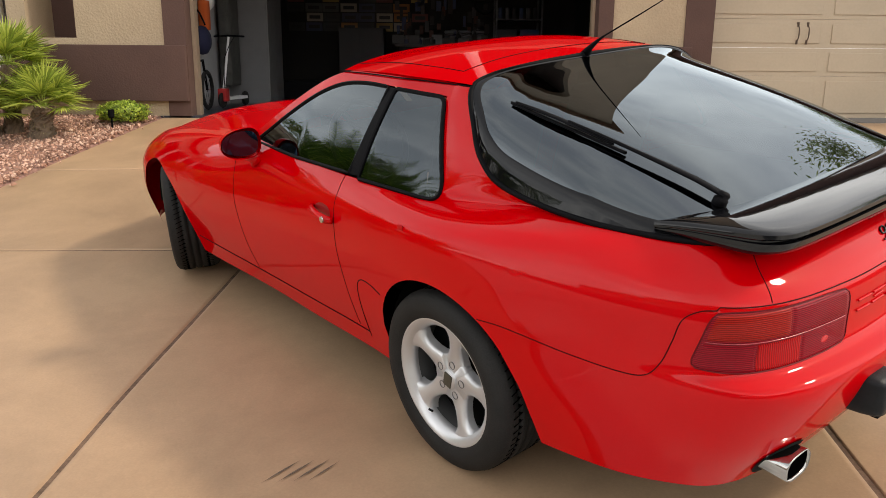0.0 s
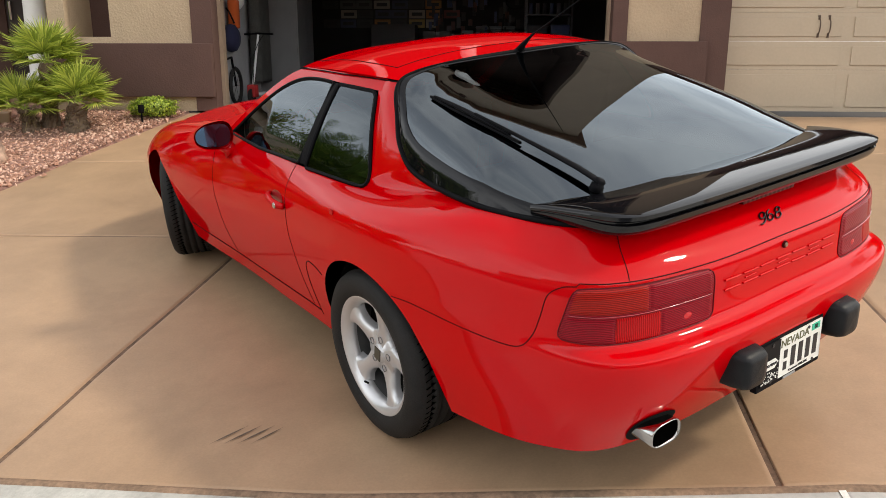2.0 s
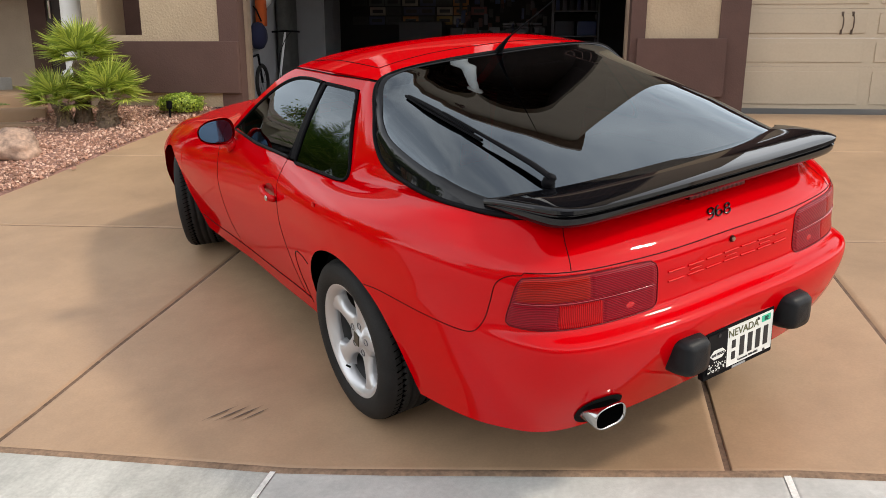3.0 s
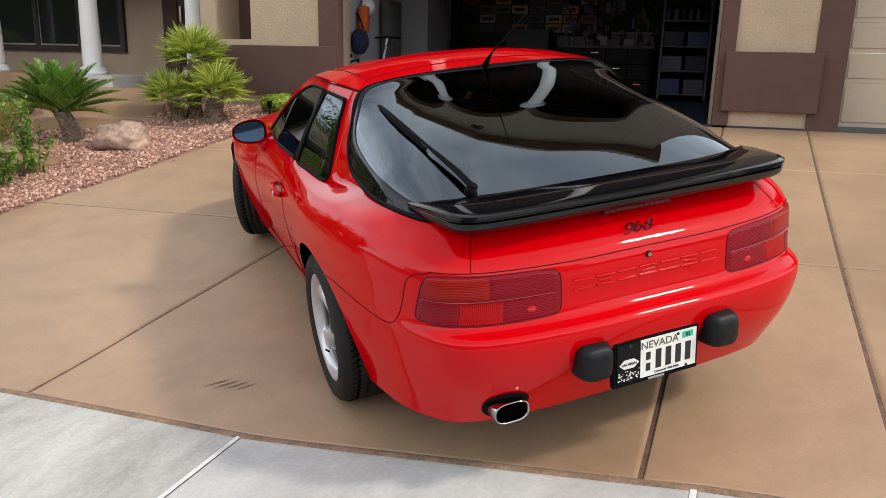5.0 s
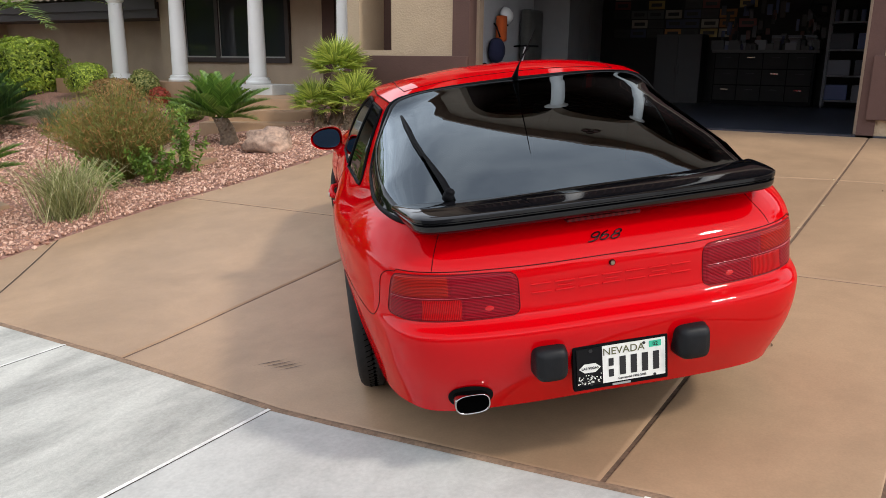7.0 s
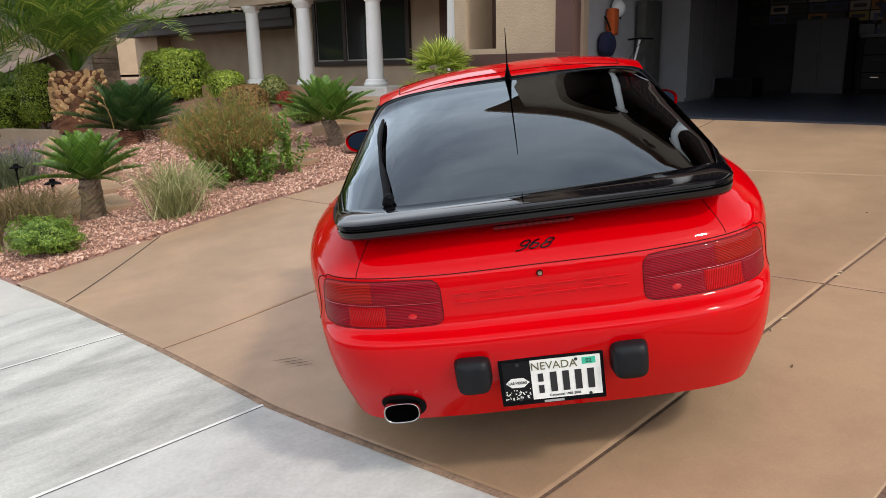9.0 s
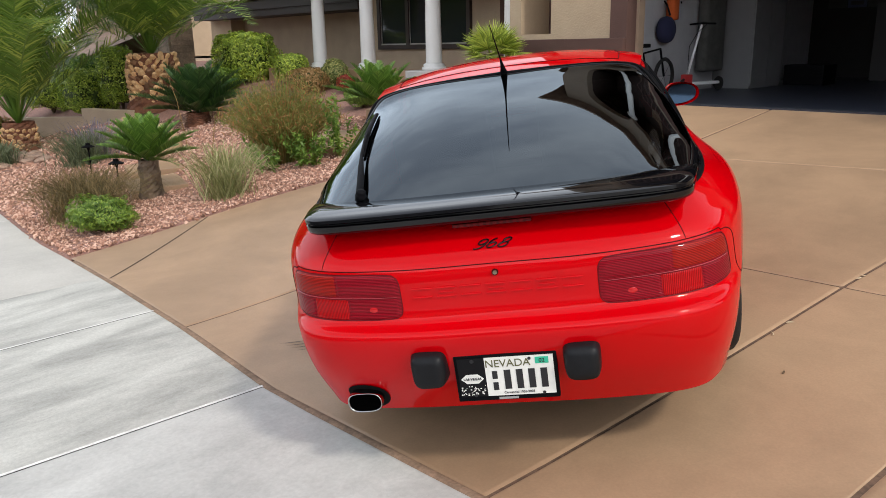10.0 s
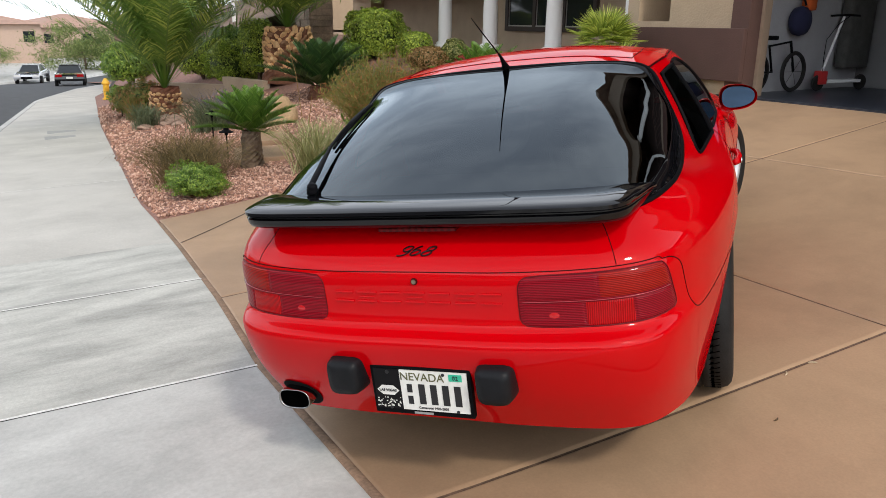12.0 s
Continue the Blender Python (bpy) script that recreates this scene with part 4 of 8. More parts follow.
def rounded(quad, radii, n=10):
    """Outline of four (x, z) corners with rounded ends."""
    out = []
    for k in range(4):
        p, a, b = Vector(quad[k]), Vector(quad[k - 1]), Vector(quad[(k + 1) % 4])
        p0, p1 = p + (a - p).normalized() * radii[k], p + (b - p).normalized() * radii[k]
        for i in range(n + 1):
            t = i / n
            out.append(p0 * (1 - t) ** 2 + p * 2 * t * (1 - t) + p1 * t * t)
        q = Vector(quad[(k + 1) % 4])
        q0 = q + (p - q).normalized() * radii[(k + 1) % 4]
        out += [p1 + (q0 - p1) * i / 8 for i in range(1, 8)]
    return out


qw_line = rounded(QW, (0.085, 0.012, 0.012, 0.03))
qw_mid = sum(qw_line, Vector((0, 0))) / len(qw_line)
for s in (1, -1):
    rows = []
    for j in range(9):
        rows.append([])
        for p in qw_line + [qw_line[0]]:
            q = qw_mid + (p - qw_mid) * (1 - j / 8)
            rows[-1].append((q.x, s * (side_y(q.x, q.y) + 0.003), q.y))
    part("quarter_window", grid_mesh("quarter_window", rows, flip=s > 0), M_SIDEGLASS, car, "dark tinted rear quarter glass")
side_ruled("side_window", [(0.565, 0.885), (0.83, 0.885), (1.10, 0.885), (1.372, 0.885)], DW_TOP, M_SIDEGLASS, 0.003, label="dark tinted door glass")
side_patch("b_pillar", [(0.508, 0.885), (0.562, 0.885), (0.500, 1.172), (0.458, 1.172)], M_RUBBER, 0.004)


tops = [spline([Vector((*p, 0)) for p in DW_TOP], 7 * i / 40) for i in range(41)]
dw_ring = [(p.x, side_y(p.x, p.y) + 0.003, p.y) for p in tops] + [(x, side_y(x, 0.885) + 0.003, 0.885) for x in [1.36 - 0.795 * i / 20 for i in range(21)]]
for ring in ([(p.x, side_y(p.x, p.y) + 0.003, p.y) for p in qw_line], dw_ring):
    for s in (1, -1):
        part("window_seal", tube([(x, s * y, z) for x, y, z in ring], 0.0075, 6, closed=True), M_RUBBER, car, "black rubber window seal")
# red pillars and rails around the glass
side_ruled("door_frame", [(0.20, 1.164), (0.36, 1.172), (0.497, 1.176), (0.63, 1.178), (0.76, 1.170), (0.87, 1.146), (0.98, 1.102), (1.12, 1.028), (1.26, 0.949), (1.375, 0.885)], FR_TOP, M_RED, 0.0)
side_patch("waist_panel", [(0.05, 0.83), (1.46, 0.845), (1.44, 0.884), (0.05, 0.866)], M_RED, -0.006)


def hatch_edge(k):
    """The frame's outer line on the left: tail middle, along the shoulder, up the pillar, to the roof's middle."""
    pts = [(-0.82, 0, 0.912), (-0.83, 0.30, 0.905), (-0.812, 0.505, 0.905), (-0.715, 0.622, 0.912), (-0.457, 0.682, 0.918), (-0.165, 0.680, 0.948), (-0.035, 0.656, 1.008), (0.045, 0.612, 1.09), (0.115, 0.557, 1.185), (0.135, 0.46, 1.218), (0.14, 0.25, 1.233), (0.14, 0, 1.238)]
    return spline([Vector(p) for p in pts], k * (len(pts) - 1))


# red rear pillar between the quarter glass and the hatch
glass_side = [Vector((x, side_y(x, z) - 0.002, z)) for x, z in ((0.155, 0.864), (0.128, 0.885), (0.122, 0.93), (0.160, 1.04), (0.205, 1.15), (0.215, 1.175), (0.20, 1.20))]
front_line, front_tan = [], []
for i in range(31):
    if i <= 14:
        u = 4.2 + 0.96 * i / 14
        front_line.append(shell(u, 6.0))
        front_tan.append((shell(u, 6.0) - shell(u, 5.7)) * 0.9)
    else:
        front_line.append(spline(glass_side, 6 * (i - 14) / 16))
        front_tan.append(None)
for s in (1, -1):
    rows = []
    for j in range(13):
        row = []
        for i in range(31):
            k = i / 14 if i <= 14 else 1
            h = 4.3 + 1.0 * k if i <= 14 else 5.3 + 2.75 * (i - 14) / 16
            a, b, t = hatch_edge(h / 11), front_line[i], 1 - j / 12
            mid = (a + b) * 0.5 + Vector((0, 0.012, 0.004))
            if front_tan[i] is not None:
                soft = smooth01(max(0, (i - 9) / 5))
                reach = (a - b).length / max(front_tan[i].length, 1e-4) * 0.5
                mid = (b + front_tan[i] * reach) * (1 - soft) + mid * soft
            p = b * (1 - t) ** 2 + mid * 2 * t * (1 - t) + a * t * t
            row.append((p.x, s * p.y, p.z))
        rows.append(row)
    sheet_ = np.array(rows)
    for _ in range(40):
        sheet_[1:-1, 1:-1] += 0.5 * (0.25 * (sheet_[:-2, 1:-1] + sheet_[2:, 1:-1] + sheet_[1:-1, :-2] + sheet_[1:-1, 2:]) - sheet_[1:-1, 1:-1])
    me = grid_mesh("c_pillar", sheet_.tolist(), flip=s < 0)
    nrm = [v.normal.copy() for v in me.vertices]
    for i in range(15):
        n = skin_normal(4.2 + 0.96 * i / 14, 5.99)
        n = Vector((n.x, s * n.y, n.z))
        for j in range(13):
            w = (j / 12) ** 1.5
            own = nrm[j * 31 + i]
            own = -own if own.dot(n) < 0 else own
            nrm[j * 31 + i] = (own * (1 - w) + n * w).normalized()
    for k, v in enumerate(me.vertices):
        if nrm[k].dot(v.normal) < 0:
            nrm[k] = -nrm[k]
    me.normals_split_custom_set_from_vertices(nrm)
    part("c_pillar", me, M_RED, car)

# roof with sunroof outline
def roof_pt(u, s):
    x = 0.14 + 0.83 * u
    zc = 1.238 + 0.038 * math.sin(math.pi * min(1, u * 1.05)) - 0.0 * u
    ze = 1.203 + 0.012 * math.sin(math.pi * u)
    ye = interp(x, [0.14, 0.46, 0.97], [0.552, 0.585, 0.565])
    return Vector((x - 0.02 * s * s * (1 - u) - 0.12 * s * s * u, s * ye, zc + (ze - zc) * abs(s) ** 2.6))


part("roof", grid_mesh("roof", [[roof_pt(i / 24, j / 20 - 1) for j in range(41)] for i in range(25)], flip=True), M_RED, car)
part("sunroof_seam", tube([roof_pt(0.16 + 0.0 * k, s) + Vector((0, 0, 0.0005)) for k, s in [(0, -0.84 + 1.68 * i / 30) for i in range(31)]], 0.0018, 6), M_GAP, car)
seam([roof_pt(0.16 + 0.84 * i / 20, 0.84) + Vector((0, 0, 0.0005)) for i in range(21)], 0.0018, name="sunroof_seam")

# windscreen, bonnet, cowl
ws = []
for i in range(17):
    u = i / 16
    row = []
    for j in range(25):
        s = j / 12 - 1
        xc, zc, ye = 1.62 + (0.99 - 1.62) * u, 0.90 + (1.228 - 0.90) * u, 0.70 + (0.565 - 0.70) * u
        row.append((xc - (0.16 - 0.04 * u) * s * s, s * ye, zc - (0.015 + 0.03 * u) * abs(s) ** 2.5))
    ws.append(row)
part("windscreen", grid_mesh("windscreen", ws), M_CARGLASS, car, "tinted windscreen")
hood = []
for i in range(41):
    u = 8.0 + 4.0 * i / 40
    e = shell(u, 6.0)
    row = []
    for j in range(25):
        s = j / 12 - 1
        row.append((e.x + (0.2 * (1 - i / 40) + 0.05) * (1 - s * s), e.y * s, e.z + 0.035 * (1 - s * s) * math.sin(math.pi * min(1, 0.2 + 0.8 * (1 - i / 40)))))
    hood.append(row)
part("bonnet", grid_mesh("bonnet", hood, flip=True), M_RED, car)

# ---- hatch: bubble glass in a black rubber frame ----
def hatch_surf(x, y):
    """Height of the bubble glass."""
    zc = interp(x, [-0.84, -0.6, -0.35, -0.1, 0.06, 0.16], [0.915, 0.995, 1.075, 1.155, 1.207, 1.243]) + 0.033 * math.sin(math.pi * min(1, max(0, x + 0.84)))
    half = interp(x, [-0.82, -0.78, -0.715, -0.457, -0.165, -0.035, 0.045, 0.115, 0.14], [0.49, 0.555, 0.622, 0.682, 0.680, 0.656, 0.612, 0.557, 0.50])
    ze = interp(x, [-0.82, -0.715, -0.457, -0.165, -0.035, 0.045, 0.115, 0.14], [0.906, 0.912, 0.918, 0.948, 1.008, 1.09, 1.185, 1.215])
    k = min(abs(y) / half, 1.0)
    return ze + (zc - ze) * (1 - k ** 4) ** 0.55


hatch = part("hatch", bmesh.new(), None, car, "frameless tinted glass tailgate in a black seal")
EDGE_N = 72
outer = [hatch_edge(i / EDGE_N) for i in range(EDGE_N + 1)]
loop = outer + [mirrored(p) for p in outer[-2:0:-1]]
cen = Vector((-0.30, 0, 1.09))
rows = []
for ring_k in range(0, 25):
    f = 1 - (0, 0.014, 0.024)[ring_k] if ring_k < 3 else 0.976 * (1 - (ring_k - 2) / 22)
    row = []
    for p in loop + [loop[0]]:
        q = Vector((cen.x + (p.x - cen.x) * f, p.y * f, 0))
        z = hatch_surf(q.x, q.y) if ring_k else p.z
        w = smooth01(min(1, ring_k / 5))
        zz = p.z + (cen.z - p.z) * (1 - f)
        row.append((q.x, q.y, z if ring_k else p.z))
    rows.append(row)
part("hatch_glass", grid_mesh("hatch_glass", rows[1:], flip=True), M_CARGLASS, hatch, "large dark tinted bubble rear glass")
part("hatch_seal", grid_mesh("hatch_seal", [[(p[0], p[1], p[2] + 0.004) for p in r] for r in rows[:2]], flip=True), M_GLOSS, hatch, "wide black rubber frame of the rear glass")
border = []
for f in (0.992, 0.983, 0.972, 0.960, 0.955):
    border.append([(cen.x + (p.x - cen.x) * f, p.y * f, hatch_surf(cen.x + (p.x - cen.x) * f, p.y * f) + (0.0022 if f > 0.957 else 0.0005)) for p in loop + [loop[0]]])
part("glass_border", grid_mesh("glass_border", border, flip=True), M_GLOSS, hatch, "printed black border of the rear glass")
part("seal_lip", tube([(p.x, p.y, p.z + 0.001) for p in loop], 0.0085, 8, closed=True), M_RUBBER, hatch, smooth=True)
# spoiler: a broad blade whose ends sweep forward along the frame, over a second lower tier
SP_TRAIL = [(-0.958, 0.0), (-0.957, 0.20), (-0.953, 0.38), (-0.945, 0.50), (-0.928, 0.558), (-0.893, 0.590), (-0.84, 0.606), (-0.77, 0.621), (-0.70, 0.633), (-0.645, 0.642)]
SP_FRONT = [(-0.742, 0.0), (-0.740, 0.18), (-0.735, 0.33), (-0.724, 0.44), (-0.708, 0.51), (-0.690, 0.555), (-0.676, 0.585), (-0.666, 0.606), (-0.655, 0.623), (-0.643, 0.637)]


def sp_sec(t):
    """Section of the spoiler at t from -1 to 1 across the tail: front edge, crown, lip, groove, lower tier."""
    a, sg = abs(t), (1 if t >= 0 else -1)
    k = (len(SP_TRAIL) - 1) * a
    T, F = spline([Vector((*p, 0)) for p in SP_TRAIL], k), spline([Vector((*p, 0)) for p in SP_FRONT], k)
    q = max(0.0, (a - 0.5) / 0.5)
    zt, zf = 0.960 - 0.020 * q * q, 0.957 - 0.008 * q
    drop = 1 - 0.62 * smooth01(q)
    out = [(F, zf - 0.022)]
    for f, dz in ((0.0, 0.0), (0.12, 0.004), (0.35, 0.010), (0.6, 0.011), (0.85, 0.007), (0.95, 0.004)):
        out.append((F + (T - F) * f, zf + (zt - zf) * f + dz * (1 - 0.7 * q)))
    inward = (F - T).normalized() if q < 0.98 else Vector((0, -1, 0))
    for din, dz in ((0.0, 0.0), (0.0, -0.010), (0.006, -0.014), (0.015, -0.016), (0.015, -0.020), (0.004, -0.023), (0.006, -0.036), (0.014, -0.048), (0.030, -0.054), (0.075, -0.056)):
        out.append((T + inward * din * (1 - 0.6 * q), zt + dz * drop))
    return [Vector((p.x, sg * p.y, z)) for p, z in out]


secs = [sp_sec(-1 + 2 * i / 96) for i in range(97)]
me = grid_mesh("spoiler", secs, flip=True)
me.set_sharp_from_angle(angle=radians(40))
spoiler = part("spoiler", me, M_SPOIL, car, "gloss black two-tier rear spoiler")
for sg in (-1, 1):
    bm = bmesh.new()
    bm.faces.new([bm.verts.new(p) for p in sp_sec(sg)])
    part("end_cap", bm, M_SPOIL, spoiler)

# ---- wheels ----
def tyre_mesh(width):
    w = width / 2
    prof = [(0.222, -w + 0.012), (0.236, -w + 0.002), (0.262, -w - 0.004), (0.292, -w + 0.002), (0.308, -w + 0.014), (0.3165, -w + 0.034)]
    z = -w + 0.034
    for g in (-0.055, -0.018, 0.018, 0.055):
        prof += [(0.318, g - 0.006), (0.310, g - 0.004), (0.310, g + 0.004), (0.318, g + 0.006)]
    prof += [(0.3165, w - 0.034), (0.308, w - 0.014), (0.292, w - 0.002), (0.262, w + 0.004), (0.236, w - 0.002), (0.222, w - 0.012)]
    bm = lathe(prof, 72, axis="Y")
    return bm


def build_wheel(width):
    e = part("wheel", bmesh.new(), None, car, "silver five-spoke alloy wheel with a black tyre")
    part("tyre", tyre_mesh(width), M_TYRE, e, "black low-profile tyre", smooth=True)
    # cross grooves of the tread shoulders: thin black bars stand in for their shadow
    bm = bmesh.new()
    for i in range(76):
        a = 2 * math.pi * i / 76
        for sy in (-1, 1):
            m = Matrix.Rotation(a, 4, "Y") @ Matrix.Translation((0, sy * (width / 2 - 0.055), 0.3165)) @ Matrix.Rotation(0.35 * sy, 4, "Z")
            box(bm, -0.0017, 0.0017, -0.019, 0.019, -0.01, 0.0016, m=m)
    tagged(part("tread_groove_shadow", bm, M_GROOVE, e), "black bars for the shadowed cross grooves of the tread", kind="stuff")
    part("barrel", lathe([(0.222, -0.09), (0.205, -0.085), (0.197, 0.05), (0.194, 0.074)], 48, axis="Y"), plain("wheel_barrel", (0.10, 0.10, 0.10), 0.5, 0.3), e, smooth=True)
    rim = part("rim", lathe([(0.194, 0.060), (0.190, 0.074), (0.196, 0.088), (0.207, 0.099), (0.221, 0.108), (0.228, 0.108), (0.231, 0.100), (0.226, 0.08)], 64, axis="Y"), M_RIM, e, smooth=True)
    part("brake_disc", lathe([(0.0, -0.02), (0.15, -0.02), (0.15, -0.04)], 40, axis="Y"), plain("brake_iron", (0.10, 0.10, 0.10), 0.5, 0.8), e)
    # dark barrel and this added black disc imitate shade between the spokes
    part("wheel_shade_disc", lathe([(0.0, 0.0), (0.2, 0.0)], 40, axis="Y"), M_DARK, e)
    for k in range(5):
        a0 = 2 * math.pi * k / 5
        rows = []
        for i in range(17):
            r = 0.03 + 0.168 * i / 16
            half = interp(r, [0.03, 0.072, 0.09, 0.115, 0.145, 0.168, 0.184, 0.198], [0.036, 0.046, 0.036, 0.0285, 0.027, 0.034, 0.050, 0.080])
            yy = interp(r, [0.03, 0.08, 0.14, 0.198], [0.070, 0.068, 0.078, 0.086])
            row = []
            for (sx, dz) in ((-1.05, -0.034), (-1, -0.014), (-0.9, -0.005), (-0.7, 0.0), (-0.3, 0.003), (0.3, 0.003), (0.7, 0.0), (0.9, -0.005), (1, -0.014), (1.05, -0.034)):
                x, z = half * sx, r
                rr = math.hypot(x, z)
                if rr > 0.198:
                    x, z = x * 0.198 / rr, z * 0.198 / rr
                row.append(Matrix.Rotation(a0, 3, "Y") @ Vector((x, yy + dz, z)))
            rows.append(row)
        part("spoke", grid_mesh("spoke", rows), M_RIM, e, smooth=True)
    for k in range(5):
        a = 2 * math.pi * k / 5
        m = Matrix.Translation((0.058 * math.sin(a), 0, 0.058 * math.cos(a)))
        part("lug_nut", lathe([(0.0140, 0.066), (0.0140, 0.0738), (0.0125, 0.0744), (0.0115, 0.067), (0.0, 0.066)], 16, axis="Y", m=m), M_LUG, e)
    part("hub_face", lathe([(0.088, 0.035), (0.088, 0.062), (0.08, 0.068), (0.036, 0.072), (0.036, 0.077), (0.030, 0.081), (0.0, 0.082)], 40, axis="Y"), M_RIM, e, smooth=True)
    bm = bmesh.new()
    box(bm, -0.019, 0.019, 0.081, 0.0845, -0.025, 0.025, bevel=0.003)
    part("centre_badge", bm, plain("badge_dark", (0.05, 0.045, 0.03), 0.4), e, "small dark crest badge")
    part("valve", tube([(0.05, 0.085, -0.178), (0.052, 0.100, -0.163)], 0.004, 6), M_RUBBER, e)
    return e


def wheel_copy(w, m):
    c = copy_thing(w, m)
    c.parent = car
    return c


rear = build_wheel(0.235)
rear.matrix_local = pose(0, HUB_Y - 0.06, HUB_Z, 0, -14, 0) @ Matrix.Diagonal((0.965, 1.03, 0.965, 1))
wheel_copy(rear, pose(0, -HUB_Y + 0.06, HUB_Z, 0, 0, 180))
STEER = -20
wheel_copy(rear, pose(AX_F, 0.755 - 0.06, HUB_Z, 0, 0, STEER))
wheel_copy(rear, pose(AX_F, -0.755 + 0.06, HUB_Z, 0, 0, 180 + STEER))
for cx in (0.0, AX_F):
    for s in (1, -1):
        bm = bmesh.new()
        rows = []
        for i in range(25):
            a = math.pi * (i / 24 * 1.06 + (0.02 if cx else -0.06))
            rows.append([(cx + 0.350 * math.cos(a), s * yy, HUB_Z + 0.350 * math.sin(a)) for yy in (0.40, 0.58, 0.74 if cx else 0.77)])
        part("wheel_liner", grid_mesh("wheel_liner", rows), M_DARK, car)
        part("inner_wall", boxes((cx - 0.36, cx + 0.36, s * 0.41 - 0.01, s * 0.41 + 0.01, 0.2, 0.66)), M_DARK, car)
part("underbody", boxes((-0.74, 3.0, -0.54, 0.54, 0.255, 0.28), (0.36, 2.1, -0.73, 0.73, 0.2, 0.24), (-0.66, -0.37, -0.64, 0.64, 0.27, 0.30)), M_DARK, car)

# ---- tail: lamps, plate, pads, exhaust, badges ----
def lens_mat(name, base, pitch, axis="Z"):
    """Coloured lamp plastic moulded in fine ribs."""
    m = plain(name, base, 0.28, 0.0, 0.25, 0.05)
    nt = m.node_tree
    co, wv, rp, bp = (nt.nodes.new(k) for k in ("ShaderNodeTexCoord", "ShaderNodeTexWave", "ShaderNodeValToRGB", "ShaderNodeBump"))
    wv.wave_type, wv.bands_direction = "BANDS", axis
    wv.inputs["Scale"].default_value = 2 * math.pi / (20 * pitch)
    wv.inputs["Distortion"].default_value = 0.0
    rp.color_ramp.elements[0].position, rp.color_ramp.elements[0].color = 0.15, (*[c * 0.66 for c in base], 1)
    rp.color_ramp.elements[1].position, rp.color_ramp.elements[1].color = 0.85, (*[min(1, c * 1.22) for c in base], 1)
    nt.links.new(co.outputs["Object"], wv.inputs["Vector"])
    nt.links.new(wv.outputs["Fac"], rp.inputs["Fac"])
    nt.links.new(rp.outputs["Color"], nt.nodes["Principled BSDF"].inputs["Base Color"])
    bp.inputs["Strength"].default_value, bp.inputs["Distance"].default_value = 0.5, 0.002
    nt.links.new(wv.outputs["Fac"], bp.inputs["Height"])
    nt.links.new(bp.outputs["Normal"], nt.nodes["Principled BSDF"].inputs["Normal"])
    return m


M_LENS = lens_mat("red_lens", (0.40, 0.004, 0.006), 0.0055, "Y")
M_LENS_D = lens_mat("smoked_red_lens", (0.24, 0.004, 0.012), 0.0048)
M_LENS_A = lens_mat("amber_red_lens", (0.31, 0.010, 0.006), 0.0048)
M_SPOT = plain("lamp_glow_tint", (0.52, 0.006, 0.010), 0.25, 0.0, 0.4)
M_LENS_L = plain("lens_divider", (0.36, 0.03, 0.04), 0.2, 0, 0.5)
M_LSEAL = plain("lamp_seal", (0.13, 0.003, 0.006), 0.5, spec=0.2)
LU0, LU1, LV0, LV1 = 1.0, 2.93, 2.96, 3.97


def lamp_pt(a, b, off, s):
    """A place on the lamp's face, a and b from -1 to 1, corners rounded and the outer end raked."""
    k = 0.30
    A, B = a * math.sqrt(1 - k * b ** 6 / 2), b * math.sqrt(1 - k * a ** 6 / 2)
    u = LU0 + (LU1 - LU0) * (A + 1) / 2 - 0.14 * B * max(0, A)
    p = shell_out(u, LV0 + (LV1 - LV0) * (B + 1) / 2, off)
    return (p.x, s * p.y, p.z)


def lens(a0, a1, b0, b1, mat, parent, s, off=0.005, nu=30, nv=10, name="lens"):
    rows = [[lamp_pt(a0 + (a1 - a0) * i / nu, b0 + (b1 - b0) * j / nv, off - (0.003 if i in (0, nu) or j in (0, nv) else 0), s) for i in range(nu + 1)] for j in range(nv + 1)]
    return part(name, grid_mesh(name, rows, flip=s < 0), mat, parent)


